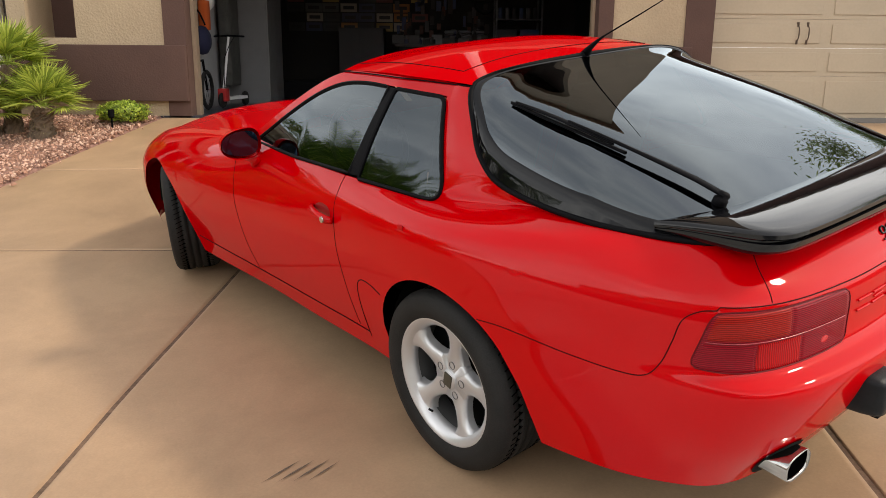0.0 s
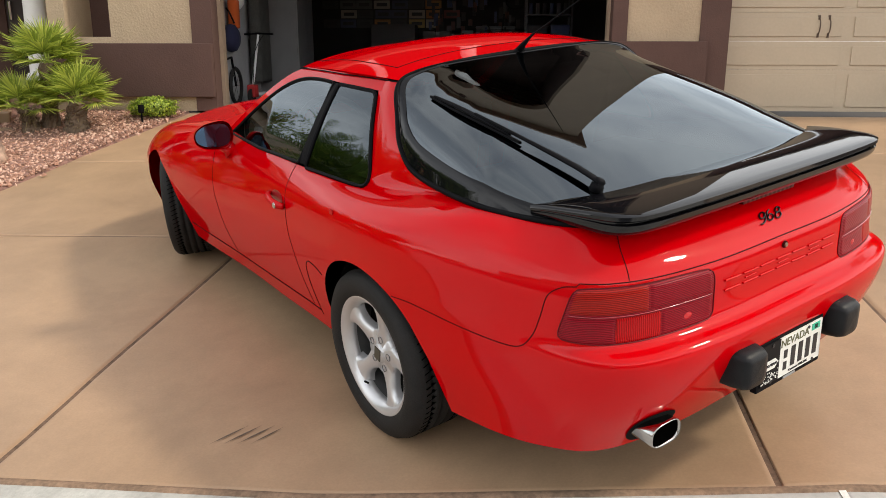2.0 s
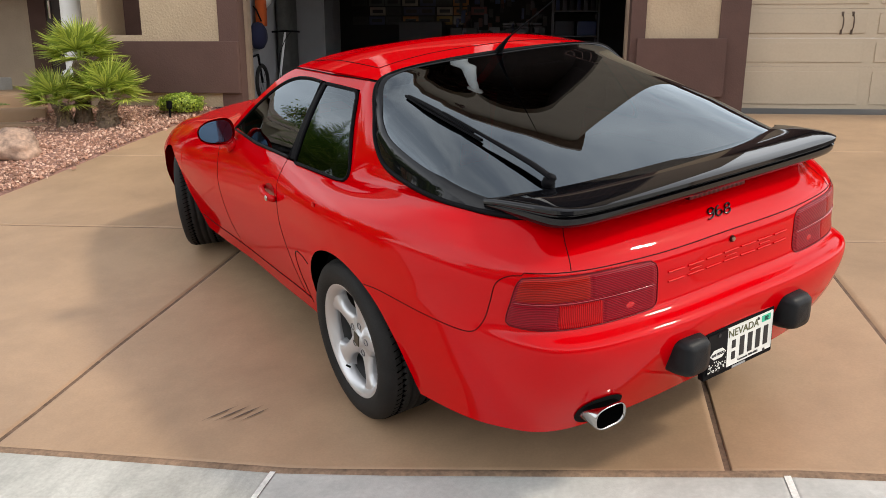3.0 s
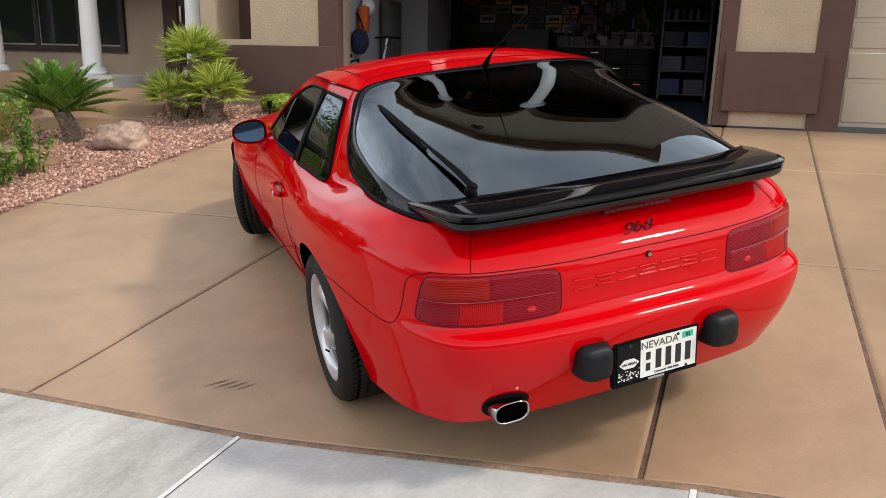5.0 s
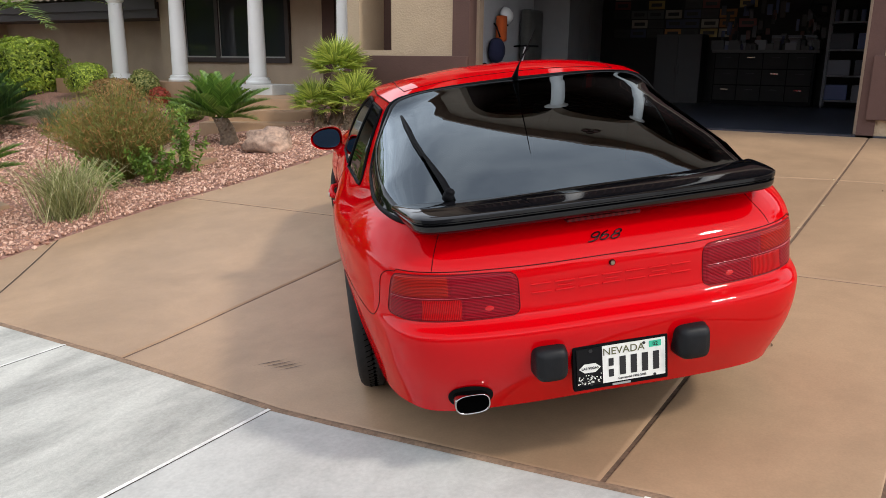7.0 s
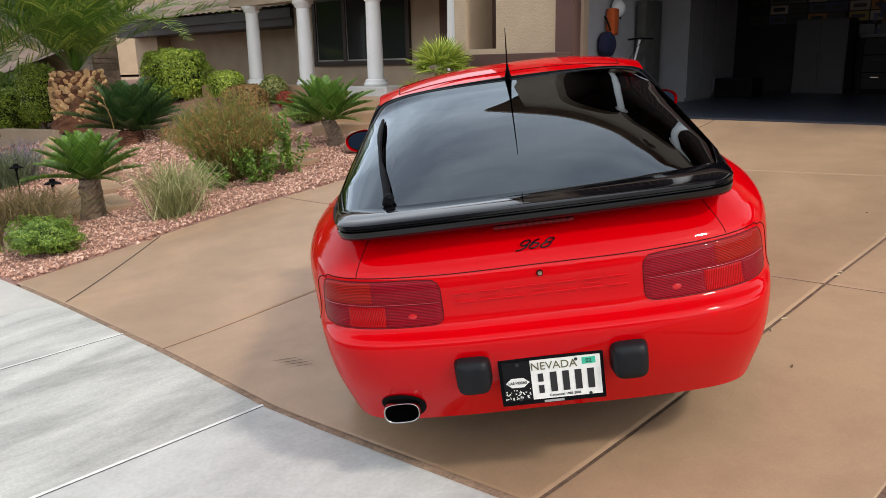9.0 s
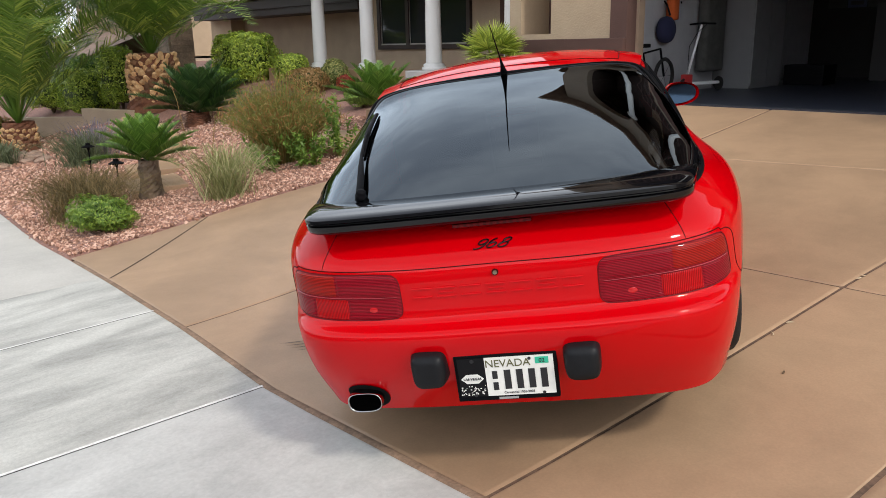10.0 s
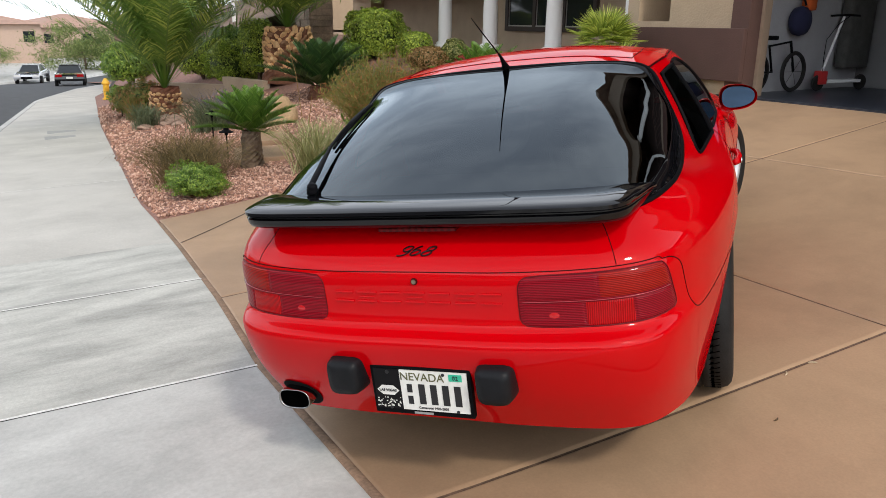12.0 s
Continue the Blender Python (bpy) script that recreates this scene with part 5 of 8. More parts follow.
for s in (1, -1):
    lamp = part("tail_lamp", bmesh.new(), None, car, "wide red wrap-around tail lamp with ribbed lens")
    lens(-1, 1, -1, 1, M_LENS_D, lamp, s, 0.003, 60, 16, "housing")
    lens(-0.965, -0.205, 0.075, 0.94, M_LENS_D, lamp, s)
    lens(-0.20, 0.955, 0.075, 0.94, M_LENS_A, lamp, s)
    lens(-0.965, -0.355, -0.94, 0.015, M_LENS_D, lamp, s)
    lens(-0.35, 0.225, -0.94, 0.015, M_LENS, lamp, s)
    lens(0.23, 0.955, -0.94, 0.015, M_LENS_D, lamp, s)
    # brighter red ellipse paints the reflected glow inside the lens
    rows = [[lamp_pt(-0.66 + 0.06 * k * math.cos(t), -0.45 + 0.14 * k * math.sin(t), 0.0064 - 0.002 * k * k, s) for t in [2 * math.pi * i / 20 for i in range(21)]] for k in (0.02, 0.4, 0.75, 1.0)]
    part("reflector", grid_mesh("reflector", rows, flip=s > 0), M_SPOT, lamp)
    lens(-0.96, 0.95, 0.035, 0.055, M_LENS_L, lamp, s, 0.007, 40, 2, "divider")
    ring = [(-1 + 2 * i / 40, -1) for i in range(40)] + [(1, -1 + 2 * i / 12) for i in range(12)] + [(1 - 2 * i / 40, 1) for i in range(40)] + [(-1, 1 - 2 * i / 12) for i in range(12)]
    part("lamp_seal", tube([lamp_pt(a, b, 0.001, s) for a, b in ring], 0.0017, 6, closed=True), M_LSEAL, lamp)
    rows = []
    for (xx, k) in ((-0.98, 1.12), (-1.03, 1.08), (-1.062, 1.0), (-1.078, 0.86), (-1.082, 0.5)):
        rows.append([(xx, s * 0.232 + 0.054 * k * (0.95 + 0.07 * math.sin(t)) * math.copysign(abs(math.cos(t)) ** 0.45, math.cos(t)), 0.485 + 0.055 * k * math.copysign(abs(math.sin(t)) ** 0.45, math.sin(t))) for t in [2 * math.pi * i / 40 for i in range(41)]])
    rows.append([(-1.083, s * 0.232, 0.485)] * 41)
    part("bumper_pad", grid_mesh("bumper_pad", rows), M_PAD, car, "black rubber bumper pad")
M_PLATE = material("plate_white", (0.74, 0.74, 0.70), 0.4, vary=0.06, scale=30)
frame_bm = boxes((-1.034, -1.012, -0.157, 0.157, 0.362, 0.518), bevel=0.006)
plate = part("licence_plate", frame_bm, M_RUBBER, car, "white licence plate with a dark picture panel in a black frame")
part("plate_face", boxes((-1.038, -1.033, -0.146, 0.062, 0.38, 0.508)), M_PLATE, plate)
part("picture_panel", boxes((-1.038, -1.033, 0.062, 0.146, 0.38, 0.508)), plain("plate_picture", (0.008, 0.008, 0.009), 0.5, spec=0.1), plate, "dark picture panel of the plate")
part("sticker", boxes((-1.0395, -1.0375, -0.132, -0.092, 0.482, 0.503)), plain("green_sticker", (0.03, 0.45, 0.28), 0.5), plate, "small green sticker")
M_INK = plain("plate_ink", (0.012, 0.012, 0.014), 0.5)
for k in range(4):
    y = 0.008 - 0.037 * k
    part("plate_bar", boxes((-1.0395, -1.0375, y - 0.022, y - 0.002, 0.402, 0.466)), M_INK, plate)
for z in (0.412, 0.450):
    part("plate_bar", boxes((-1.0395, -1.0375, 0.026, 0.042, z - 0.012, z + 0.014)), M_INK, plate)
for (z, y, r) in ((0.50, 0.10, 0.006), (0.50, -0.075, 0.005), (0.384, -0.11, 0.005), (0.384, 0.10, 0.005)):
    part("screw", lathe([(0, 0.003), (r, 0.003), (r, 0.0)], 10, axis="X", m=Matrix.Translation((-1.037, y, z)) @ Matrix.Rotation(math.pi, 4, "Z")), M_INK, plate)


def lettering(body, size, m, mat, parent, name="lettering", depth=0.001, italic=0.0):
    cu = bpy.data.curves.new(name, "FONT")
    cu.body, cu.size, cu.extrude, cu.align_x, cu.shear = body, size, depth, "CENTER", italic
    tmp = bpy.data.objects.new(name, cu)
    scene.collection.objects.link(tmp)
    dg = bpy.context.evaluated_depsgraph_get()
    me = bpy.data.meshes.new_from_object(tmp.evaluated_get(dg))
    bpy.data.objects.remove(tmp)
    me.materials.clear()
    ob = part(name, me, mat, parent)
    ob.matrix_local = m
    return ob


TAIL = Matrix(((0, 0, -1, 0), (-1, 0, 0, 0), (0, 1, 0, 0), (0, 0, 0, 1)))
lettering("NEVADA", 0.035, Matrix.Translation((-1.0385, -0.008, 0.477)) @ TAIL, plain("plate_gold", (0.10, 0.10, 0.04), 0.5), plate, "state_name")
lettering("LAS VEGAS", 0.0115, Matrix.Translation((-1.0405, 0.104, 0.4375)) @ TAIL, M_INK, plate, "city_name")
lettering("02", 0.018, Matrix.Translation((-1.0400, -0.112, 0.4865)) @ TAIL, M_INK, plate, "sticker_text")
lettering("Centennial 1905-2005", 0.0105, Matrix.Translation((-1.0385, -0.035, 0.3865)) @ TAIL, M_INK, plate, "motto")
part("sign_shape", lathe([(0, 0.001), (0.036, 0.001)], 6, axis="X", m=Matrix.Translation((-1.0402, 0.104, 0.441)) @ Matrix.Diagonal((1, 1, 0.5, 1))), M_PLATE, plate)
local = np.random.default_rng(3)
for k in range(46):
    y, z = 0.066 + 0.075 * local.random(), 0.384 + 0.034 * local.random() ** 1.4
    part("picture_fleck", boxes((-1.0395, -1.0375, y, y + 0.0015 + 0.004 * local.random(), z, z + 0.0012 + 0.0028 * local.random())), M_PLATE, plate)
part("plate_bar", boxes((-1.0355, -1.0335, -0.03, 0.03, 0.366, 0.373)), plain("plate_grey", (0.3, 0.3, 0.3), 0.5), plate)

# raised bars of the maker's mark across the tail, and the dark script badge above
def tail_u(y):
    lo, hi = 0.0, 2.5
    for _ in range(24):
        mid = 0.5 * (lo + hi)
        if shell(mid, 3.5).y < abs(y):
            lo = mid
        else:
            hi = mid
    return lo


def tail_pt(y, z, off):
    u = tail_u(y)
    p = shell_out(u, v_at(u, z), off)
    return Vector((p.x, math.copysign(p.y, y) if y else 0, p.z))


def tail_bar(y0, y1, z, r=0.0042, parent=None, mat=None, name="raised_mark", off=0.0022):
    return part(name, tube([tail_pt(y0 + (y1 - y0) * i / 6, z, off) for i in range(7)], r, 6), mat or M_RED, parent or mark)


mark = part("raised_marks", bmesh.new(), None, car, "raised red bars across the tail")
for k in range(7):
    y = 0.262 - 0.076 * k
    tail_bar(y, y - 0.062, 0.727, 0.0032, off=0.0022)
    tail_bar(y, y - 0.062, 0.699, 0.0032, off=0.0022)
    if k % 2:
        tail_bar(y - 0.008, y - 0.055, 0.713, 0.0024, off=0.0018)
badge = part("script_badge", bmesh.new(), None, car, "black script badge on the tail")
def arc(cy, cz, ry, rz, a0, a1, n=20):
    return [(cy + ry * math.cos(math.radians(a0 + (a1 - a0) * i / n)), cz + rz * math.sin(math.radians(a0 + (a1 - a0) * i / n))) for i in range(n + 1)]


strokes = [arc(0, 0.007, 0.011, 0.009, 20, 380) + arc(-0.004, -0.004, 0.016, 0.013, 30, -110, 14),
           arc(0.004, 0.004, 0.016, 0.013, 110, 215, 14) + arc(0, -0.006, 0.011, 0.009, 160, 520),
           arc(0, 0.008, 0.0095, 0.0075, 270, 630) + arc(0, -0.0075, 0.0115, 0.0085, 90, 450)]
for k, y0 in enumerate((0.036, 0.0, -0.036)):
    # strokes are drawn with their right hand towards -y, leaning to the right
    pts = [tail_pt(y0 - cy * 1.12 - cz * 0.9, 0.834 + cz * 0.60, 0.003) for cy, cz in strokes[k]]
    part("script_stroke", tube(pts, 0.0024, 6), M_GLOSS, badge)
part("brake_lamp", boxes((-0.922, -0.87, -0.12, 0.12, 0.891, 0.902), bevel=0.003), lens_mat("brake_lens", (0.11, 0.003, 0.004), 0.02, "Y"), car, "thin red high-level brake lamp")
# antenna, keyhole, wiper, exhaust, handles, mirrors come below
lock = part("keyhole", lathe([(0.0, 0.001), (0.0095, 0.001), (0.0105, -0.004)], 16, axis="X", m=Matrix.Translation((-0.985, 0, 0.762)) @ Matrix.Rotation(math.pi, 4, "Z")), M_GAP, car, "small round boot lock")
part("lock_barrel", lathe([(0.0, 0.004), (0.0062, 0.004), (0.0072, 0.0)], 16, axis="X", m=Matrix.Translation((-0.985, 0, 0.762)) @ Matrix.Rotation(math.pi, 4, "Z")), plain("worn_brass", (0.34, 0.27, 0.19), 0.35, 0.8), lock)
# black patch laid on the uncut bumper paints the cut-out's shade
out = [(0.478 + 0.074 * math.cos(a), 0.352 + 0.054 * max(0.0, math.sin(a)) ** 0.8 - 0.065 * max(0.0, -math.sin(a))) for a in [2 * math.pi * i / 40 for i in range(41)]]
rows = [[tail_pt(0.478 + (y - 0.478) * k, 0.35 + (z - 0.35) * k, 0.003) for y, z in out] for k in (0.3, 0.6, 0.85, 1.0)]
part("exhaust_cutout", grid_mesh("exhaust_cutout", rows), M_DARK, car, "black patch on the bumper for the shaded exhaust cut-out")
exh = part("exhaust", bmesh.new(), None, car, "oval polished exhaust tip")
prof = []
for (xx, k) in ((-0.70, 0.82), (-0.94, 1.0), (-0.984, 1.03), (-0.988, 0.99), (-0.981, 0.93)):
    prof.append([(xx, 0.478 + 0.056 * k * math.copysign(abs(math.cos(a)) ** 0.62, math.cos(a)), 0.350 + 0.033 * k * math.copysign(abs(math.sin(a)) ** 0.75, math.sin(a))) for a in [2 * math.pi * i / 56 for i in range(57)]])
part("tip", grid_mesh("tip", prof), plain("exhaust_chrome", (0.42, 0.41, 0.40), 0.12, 1.0), exh)
# shallow black disc imitates the unlit depth of the pipe
part("bore", grid_mesh("bore", [prof[4], [(-0.974, 0.478, 0.350)] * 57]), M_GROOVE, exh)
ant = part("antenna", tube([(0.145, 0, 1.236), (0.12, 0, 1.262), (0.085, 0, 1.288), (0.06, 0, 1.303)], [0.018, 0.010, 0.0055, 0.0038], 12), M_RUBBER, car, "black roof aerial", smooth=True)
part("mast", tube([(0.06, 0, 1.303), (-0.09, 0, 1.377), (-0.23, 0, 1.448)], [0.0032, 0.0026, 0.0014], 6), M_RUBBER, ant)


# rear wiper resting along the glass's left edge
def on_glass(x, y, h):
    return Vector((x, y, hatch_surf(x, y) + h))


wip = part("rear_wiper", lathe([(0, -0.01), (0.019, -0.01), (0.019, 0.012), (0.015, 0.014), (0.017, 0.024), (0.012, 0.030), (0, 0.031)], 18, m=Matrix.Translation(on_glass(-0.70, 0.455, 0.0)) @ Matrix.Rotation(0.35, 4, "X") @ Matrix.Rotation(-0.3, 4, "Y")), M_RUBBER, car, "black rear wiper parked along the glass", smooth=True)


def wiper_bar(name, pts, half, thick):
    """A flat tapered bar lying along the glass."""
    rows = []
    for (x, y, h), w in zip(pts, half):
        c = on_glass(x, y, h)
        rows.append([c + Vector((0, dy * w, dz * thick)) for dy, dz in ((-1, 0), (-0.7, 1), (0.7, 1), (1, 0), (0.7, -0.6), (-0.7, -0.6), (-1, 0))])
    return part(name, grid_mesh(name, rows), M_RUBBER, wip)


wiper_bar("wiper_arm", [(-0.715, 0.452, 0.024), (-0.64, 0.462, 0.026), (-0.56, 0.477, 0.026), (-0.46, 0.495, 0.026), (-0.36, 0.506, 0.026), (-0.25, 0.513, 0.024)], [0.013, 0.013, 0.011, 0.006, 0.005, 0.004], 0.005)
wiper_bar("wiper_blade", [(-0.44, 0.497, 0.008), (-0.30, 0.513, 0.009), (-0.15, 0.522, 0.009), (-0.03, 0.523, 0.007)], [0.006, 0.008, 0.008, 0.005], 0.005)
wiper_bar("blade_bridge", [(-0.40, 0.501, 0.016), (-0.30, 0.512, 0.020), (-0.22, 0.517, 0.022), (-0.13, 0.521, 0.020), (-0.05, 0.523, 0.015)], [0.005, 0.009, 0.011, 0.009, 0.004], 0.004)

# door handles, locks, mirrors, side repeaters
for s in (1, -1):
    d = panels["door"][0 if s > 0 else 1]
    sgn = lambda p: (p.x, s * p.y, p.z)
    # flat darker red patch paints the shade of the recess behind the grip
    rows = []
    for j in range(9):
        rows.append([])
        for i in range(13):
            t, k = 2 * math.pi * i / 12, j / 8
            p = on_side(0.655 + 0.062 * k * math.cos(t), 0.742 + 0.030 * k * math.sin(t), 0.0015)
            rows[-1].append(sgn(p))
    part("handle_recess", grid_mesh("handle_recess", rows, flip=s > 0), plain("handle_shade", (0.25, 0.003, 0.005), 0.4, 0, 0.6) if s > 0 else bpy.data.materials["handle_shade"], d)
    h = part("door_handle", tube([sgn(on_side(0.572, 0.725, 0.006)), sgn(on_side(0.592, 0.727, 0.022)), sgn(on_side(0.64, 0.735, 0.030)), sgn(on_side(0.70, 0.745, 0.024)), sgn(on_side(0.725, 0.748, 0.004))], [0.012, 0.015, 0.013, 0.012, 0.010], 10), M_RED, d, smooth=True)
    c = on_side(0.592, 0.728, 0.036)
    part("lock", lathe([(0, 0.004), (0.011, 0.004), (0.012, 0.0)], 16, axis="Y", m=Matrix.Translation(sgn(c)) @ (Matrix.Identity(4) if s > 0 else Matrix.Rotation(math.pi, 4, "Z"))), M_CHROME, h)
    mir = part("door_mirror", bmesh.new(), None, car, "red aerodynamic door mirror")
    rows = []
    for i in range(13):
        k = i / 12
        xx = 1.232 + 0.115 * k
        r = math.sqrt(max(0.0, 1 - k ** 2.4))
        rows.append([(xx, s * (0.858 + 0.088 * r * math.copysign(abs(math.cos(t)) ** 0.8, math.cos(t)) - 0.02 * k), 0.912 + 0.062 * r * math.copysign(abs(math.sin(t)) ** 0.8, math.sin(t)) * (1 - 0.18 * math.cos(t))) for t in [2 * math.pi * j / 36 for j in range(37)]])
    part("mirror_housing", grid_mesh("mirror_housing", rows, flip=s < 0), M_RED, mir)
    ring = [(1.243 + 0.13 * 0.076 * math.copysign(abs(math.cos(t)) ** 0.8, math.cos(t)), s * (0.858 + 0.076 * math.copysign(abs(math.cos(t)) ** 0.8, math.cos(t))), 0.912 + 0.051 * math.copysign(abs(math.sin(t)) ** 0.8, math.sin(t)) * (1 - 0.18 * math.cos(t))) for t in [2 * math.pi * j / 36 for j in range(37)]]
    part("mirror_face", grid_mesh("mirror_face", [ring, [(1.243, s * 0.858, 0.912)] * 37], flip=s < 0, smooth=False), M_MIRROR, mir, "mirror glass")
    part("mirror_foot", tube([(1.285, s * 0.83, 0.875), (1.275, s * 0.79, 0.845), (1.265, s * 0.775, 0.82)], [0.028, 0.032, 0.040], 12), M_RED, mir, smooth=True)
part("side_marker", boxes((-0.012, 0.012, -0.003, 0.003, -0.008, 0.008), bevel=0.003), M_LENS, car).location = on_side(0.14, 0.80, 0.003)

# rain gutter line over the doors
for s in (1, -1):
    part("roof_seam", tube([(x, s * (side_y(x, 1.197) + 0.002), 1.197 + 0.008 * math.sin(math.pi * (x - 0.12) / 0.85)) for x in [0.12 + 0.72 * i / 24 for i in range(25)]], 0.0022, 6), M_RUBBER, car)

# cabin: seats, dash, wheel, load floor
part("cabin_floor", boxes((-0.62, 1.5, -0.60, 0.60, 0.40, 0.44)), M_TRIM, car)
part("load_cover", boxes((-0.60, 0.15, -0.58, 0.58, 0.80, 0.82), bevel=0.01), M_TRIM, car)
part("dashboard", boxes((1.15, 1.5, -0.66, 0.66, 0.62, 0.88), bevel=0.05), M_TRIM, car)
for s in (1, -1):
    seat = part("seat", boxes((0.42, 0.90, s * 0.33 - 0.22, s * 0.33 + 0.22, 0.44, 0.60), bevel=0.05), M_SEAT, car, "dark bucket seat", smooth=True)
    bm = boxes((-0.06, 0.06, s * 0.33 - 0.22, s * 0.33 + 0.22, 0.0, 0.56), bevel=0.04)
    bmesh.ops.transform(bm, matrix=Matrix.Translation((0.42, 0, 0.56)) @ Matrix.Rotation(-0.3, 4, "Y"), verts=bm.verts)
    part("seat_back", bm, M_SEAT, seat, smooth=True)
    part("headrest", boxes((0.20, 0.29, s * 0.33 - 0.11, s * 0.33 + 0.11, 1.02, 1.15), bevel=0.03), M_SEAT, seat, smooth=True)
m = Matrix.Translation((1.05, 0.35, 0.86)) @ Matrix.Rotation(-1.1, 4, "Y")
ring = [m @ Vector((0.18 * math.cos(t), 0.18 * math.sin(t), 0)) for t in [2 * math.pi * i / 40 for i in range(40)]]
sw = part("steering_wheel", tube(ring, 0.014, 8, closed=True), plain("wheel_leather", (0.06, 0.06, 0.065), 0.35), car, smooth=True)
part("wheel_hub", lathe([(0, 0.03), (0.07, 0.02), (0.08, -0.02), (0, -0.03)], 20, m=m), M_TRIM, sw)
for t in (0.5, 2.64, 4.71):
    part("wheel_spoke", tube([m @ Vector((0.06 * math.cos(t), 0.06 * math.sin(t), 0)), m @ Vector((0.175 * math.cos(t), 0.175 * math.sin(t), 0))], 0.014, 6), M_TRIM, sw)

# ---- planting ----
rng = np.random.default_rng(7)
M_FAN = leafy("fan_palm_leaf", (0.308, 0.402, 0.066), (0.709, 0.750, 0.166), 0.45)
M_CYC = leafy("cycad_leaf", (0.046, 0.106, 0.029), (0.114, 0.211, 0.049), 0.4)
M_CYC_Y = leafy("young_cycad_leaf", (0.12, 0.24, 0.035), (0.27, 0.42, 0.075), 0.35)
M_DATE = leafy("date_palm_leaf", (0.15, 0.27, 0.04), (0.48, 0.56, 0.11), 0.45)
M_DATE_D = leafy("dry_palm_leaf", (0.25, 0.19, 0.10), (0.38, 0.30, 0.17), 0.8)
M_HEDGE = leafy("hedge_leaf", (0.28, 0.40, 0.05), (0.66, 0.75, 0.11), 0.45)
M_HEDGE_D = leafy("dark_hedge_leaf", (0.15, 0.27, 0.035), (0.36, 0.48, 0.075), 0.45)
M_FRESH = leafy("fresh_green_leaf", (0.15, 0.27, 0.04), (0.36, 0.48, 0.10), 0.5)
M_VARI = leafy("variegated_leaf", (0.179, 0.224, 0.053), (0.598, 0.538, 0.209), 0.5)
M_PINKISH = leafy("orange_shrub_leaf", (0.286, 0.169, 0.052), (0.546, 0.351, 0.169), 0.6)
M_REDLEAF = leafy("red_flower", (0.36, 0.05, 0.03), (0.5, 0.12, 0.06), 0.6)
M_RUST = leafy("rust_green_leaf", (0.22, 0.245, 0.055), (0.48, 0.19, 0.08), 0.7)
M_BLADE = leafy("pale_grass_blade", (0.30, 0.32, 0.12), (0.58, 0.54, 0.30), 0.6)
M_BLADE_B = leafy("brown_grass_blade", (0.15, 0.115, 0.045), (0.34, 0.24, 0.10), 0.7)
M_BLADE_G = leafy("grey_green_blade", (0.130, 0.169, 0.085), (0.260, 0.299, 0.169), 0.6)
M_LAV = leafy("lavender_bloom", (0.22, 0.19, 0.24), (0.34, 0.30, 0.36), 0.7)
M_TREE = leafy("feathery_tree_leaf", (0.146, 0.205, 0.055), (0.351, 0.390, 0.137), 0.6)
M_BARK = material("palm_bark", (0.165, 0.118, 0.082), 0.95, vary=0.45, scale=9, fine=40, bump=0.8, bump_scale=30)
M_BARK_R = material("red_fibre_bark", (0.16, 0.065, 0.035), 0.95, vary=0.45, scale=12, fine=50, bump=0.8, bump_scale=40)
M_BOOT = material("cut_palm_boot", (0.66, 0.42, 0.21), 0.85, vary=0.25, scale=14, per_object=0.25)
M_BOOT_D = material("palm_boot_side", (0.22, 0.12, 0.065), 0.9, vary=0.35, scale=14, per_object=0.3)
M_ROCK = material("pinkish_boulder", (0.33, 0.23, 0.18), 0.9, vary=0.45, scale=5, fine=30, bump=0.8, bump_scale=18, tint=(0.40, 0.27, 0.20))
M_SAND = material("sandstone_boulder", (0.45, 0.31, 0.17), 0.9, vary=0.3, scale=4, fine=30, bump=0.6, bump_scale=20)
M_STONE = material("stacked_stone", (0.24, 0.18, 0.13), 0.9, vary=0.4, scale=5, fine=30, bump=0.6, bump_scale=30, per_object=0.3)


M_SHADED_CORE = material("shaded_core", (0.055, 0.085, 0.018), 0.9, vary=0.5, scale=25)


def gz(x, y):
    return ground(x, y) + 0.02


def strips(name, lines, mat, parent, label="", widths=None, flat=None):
    """Many thin blades in one mesh: each line is an array of points, with a half-width along it."""
    verts, faces = [], []
    for k, ln in enumerate(lines):
        ln = np.asarray(ln, float)
        n = len(ln)
        w = widths[k] if widths is not None else None
        d = np.gradient(ln, axis=0)
        up = np.array(flat[k] if flat is not None else (0, 0, 1.0))
        sd = np.cross(d, up)
        sd /= np.linalg.norm(sd, axis=1, keepdims=True) + 1e-9
        o = len(verts)
        for i in range(n):
            verts.append(ln[i] - sd[i] * w[i])
            verts.append(ln[i] + sd[i] * w[i])
        for i in range(n - 1):
            faces.append((o + 2 * i, o + 2 * i + 1, o + 2 * i + 3, o + 2 * i + 2))
    me = mesh_of(name, verts, faces)
    return part(name, me, mat, parent, label)


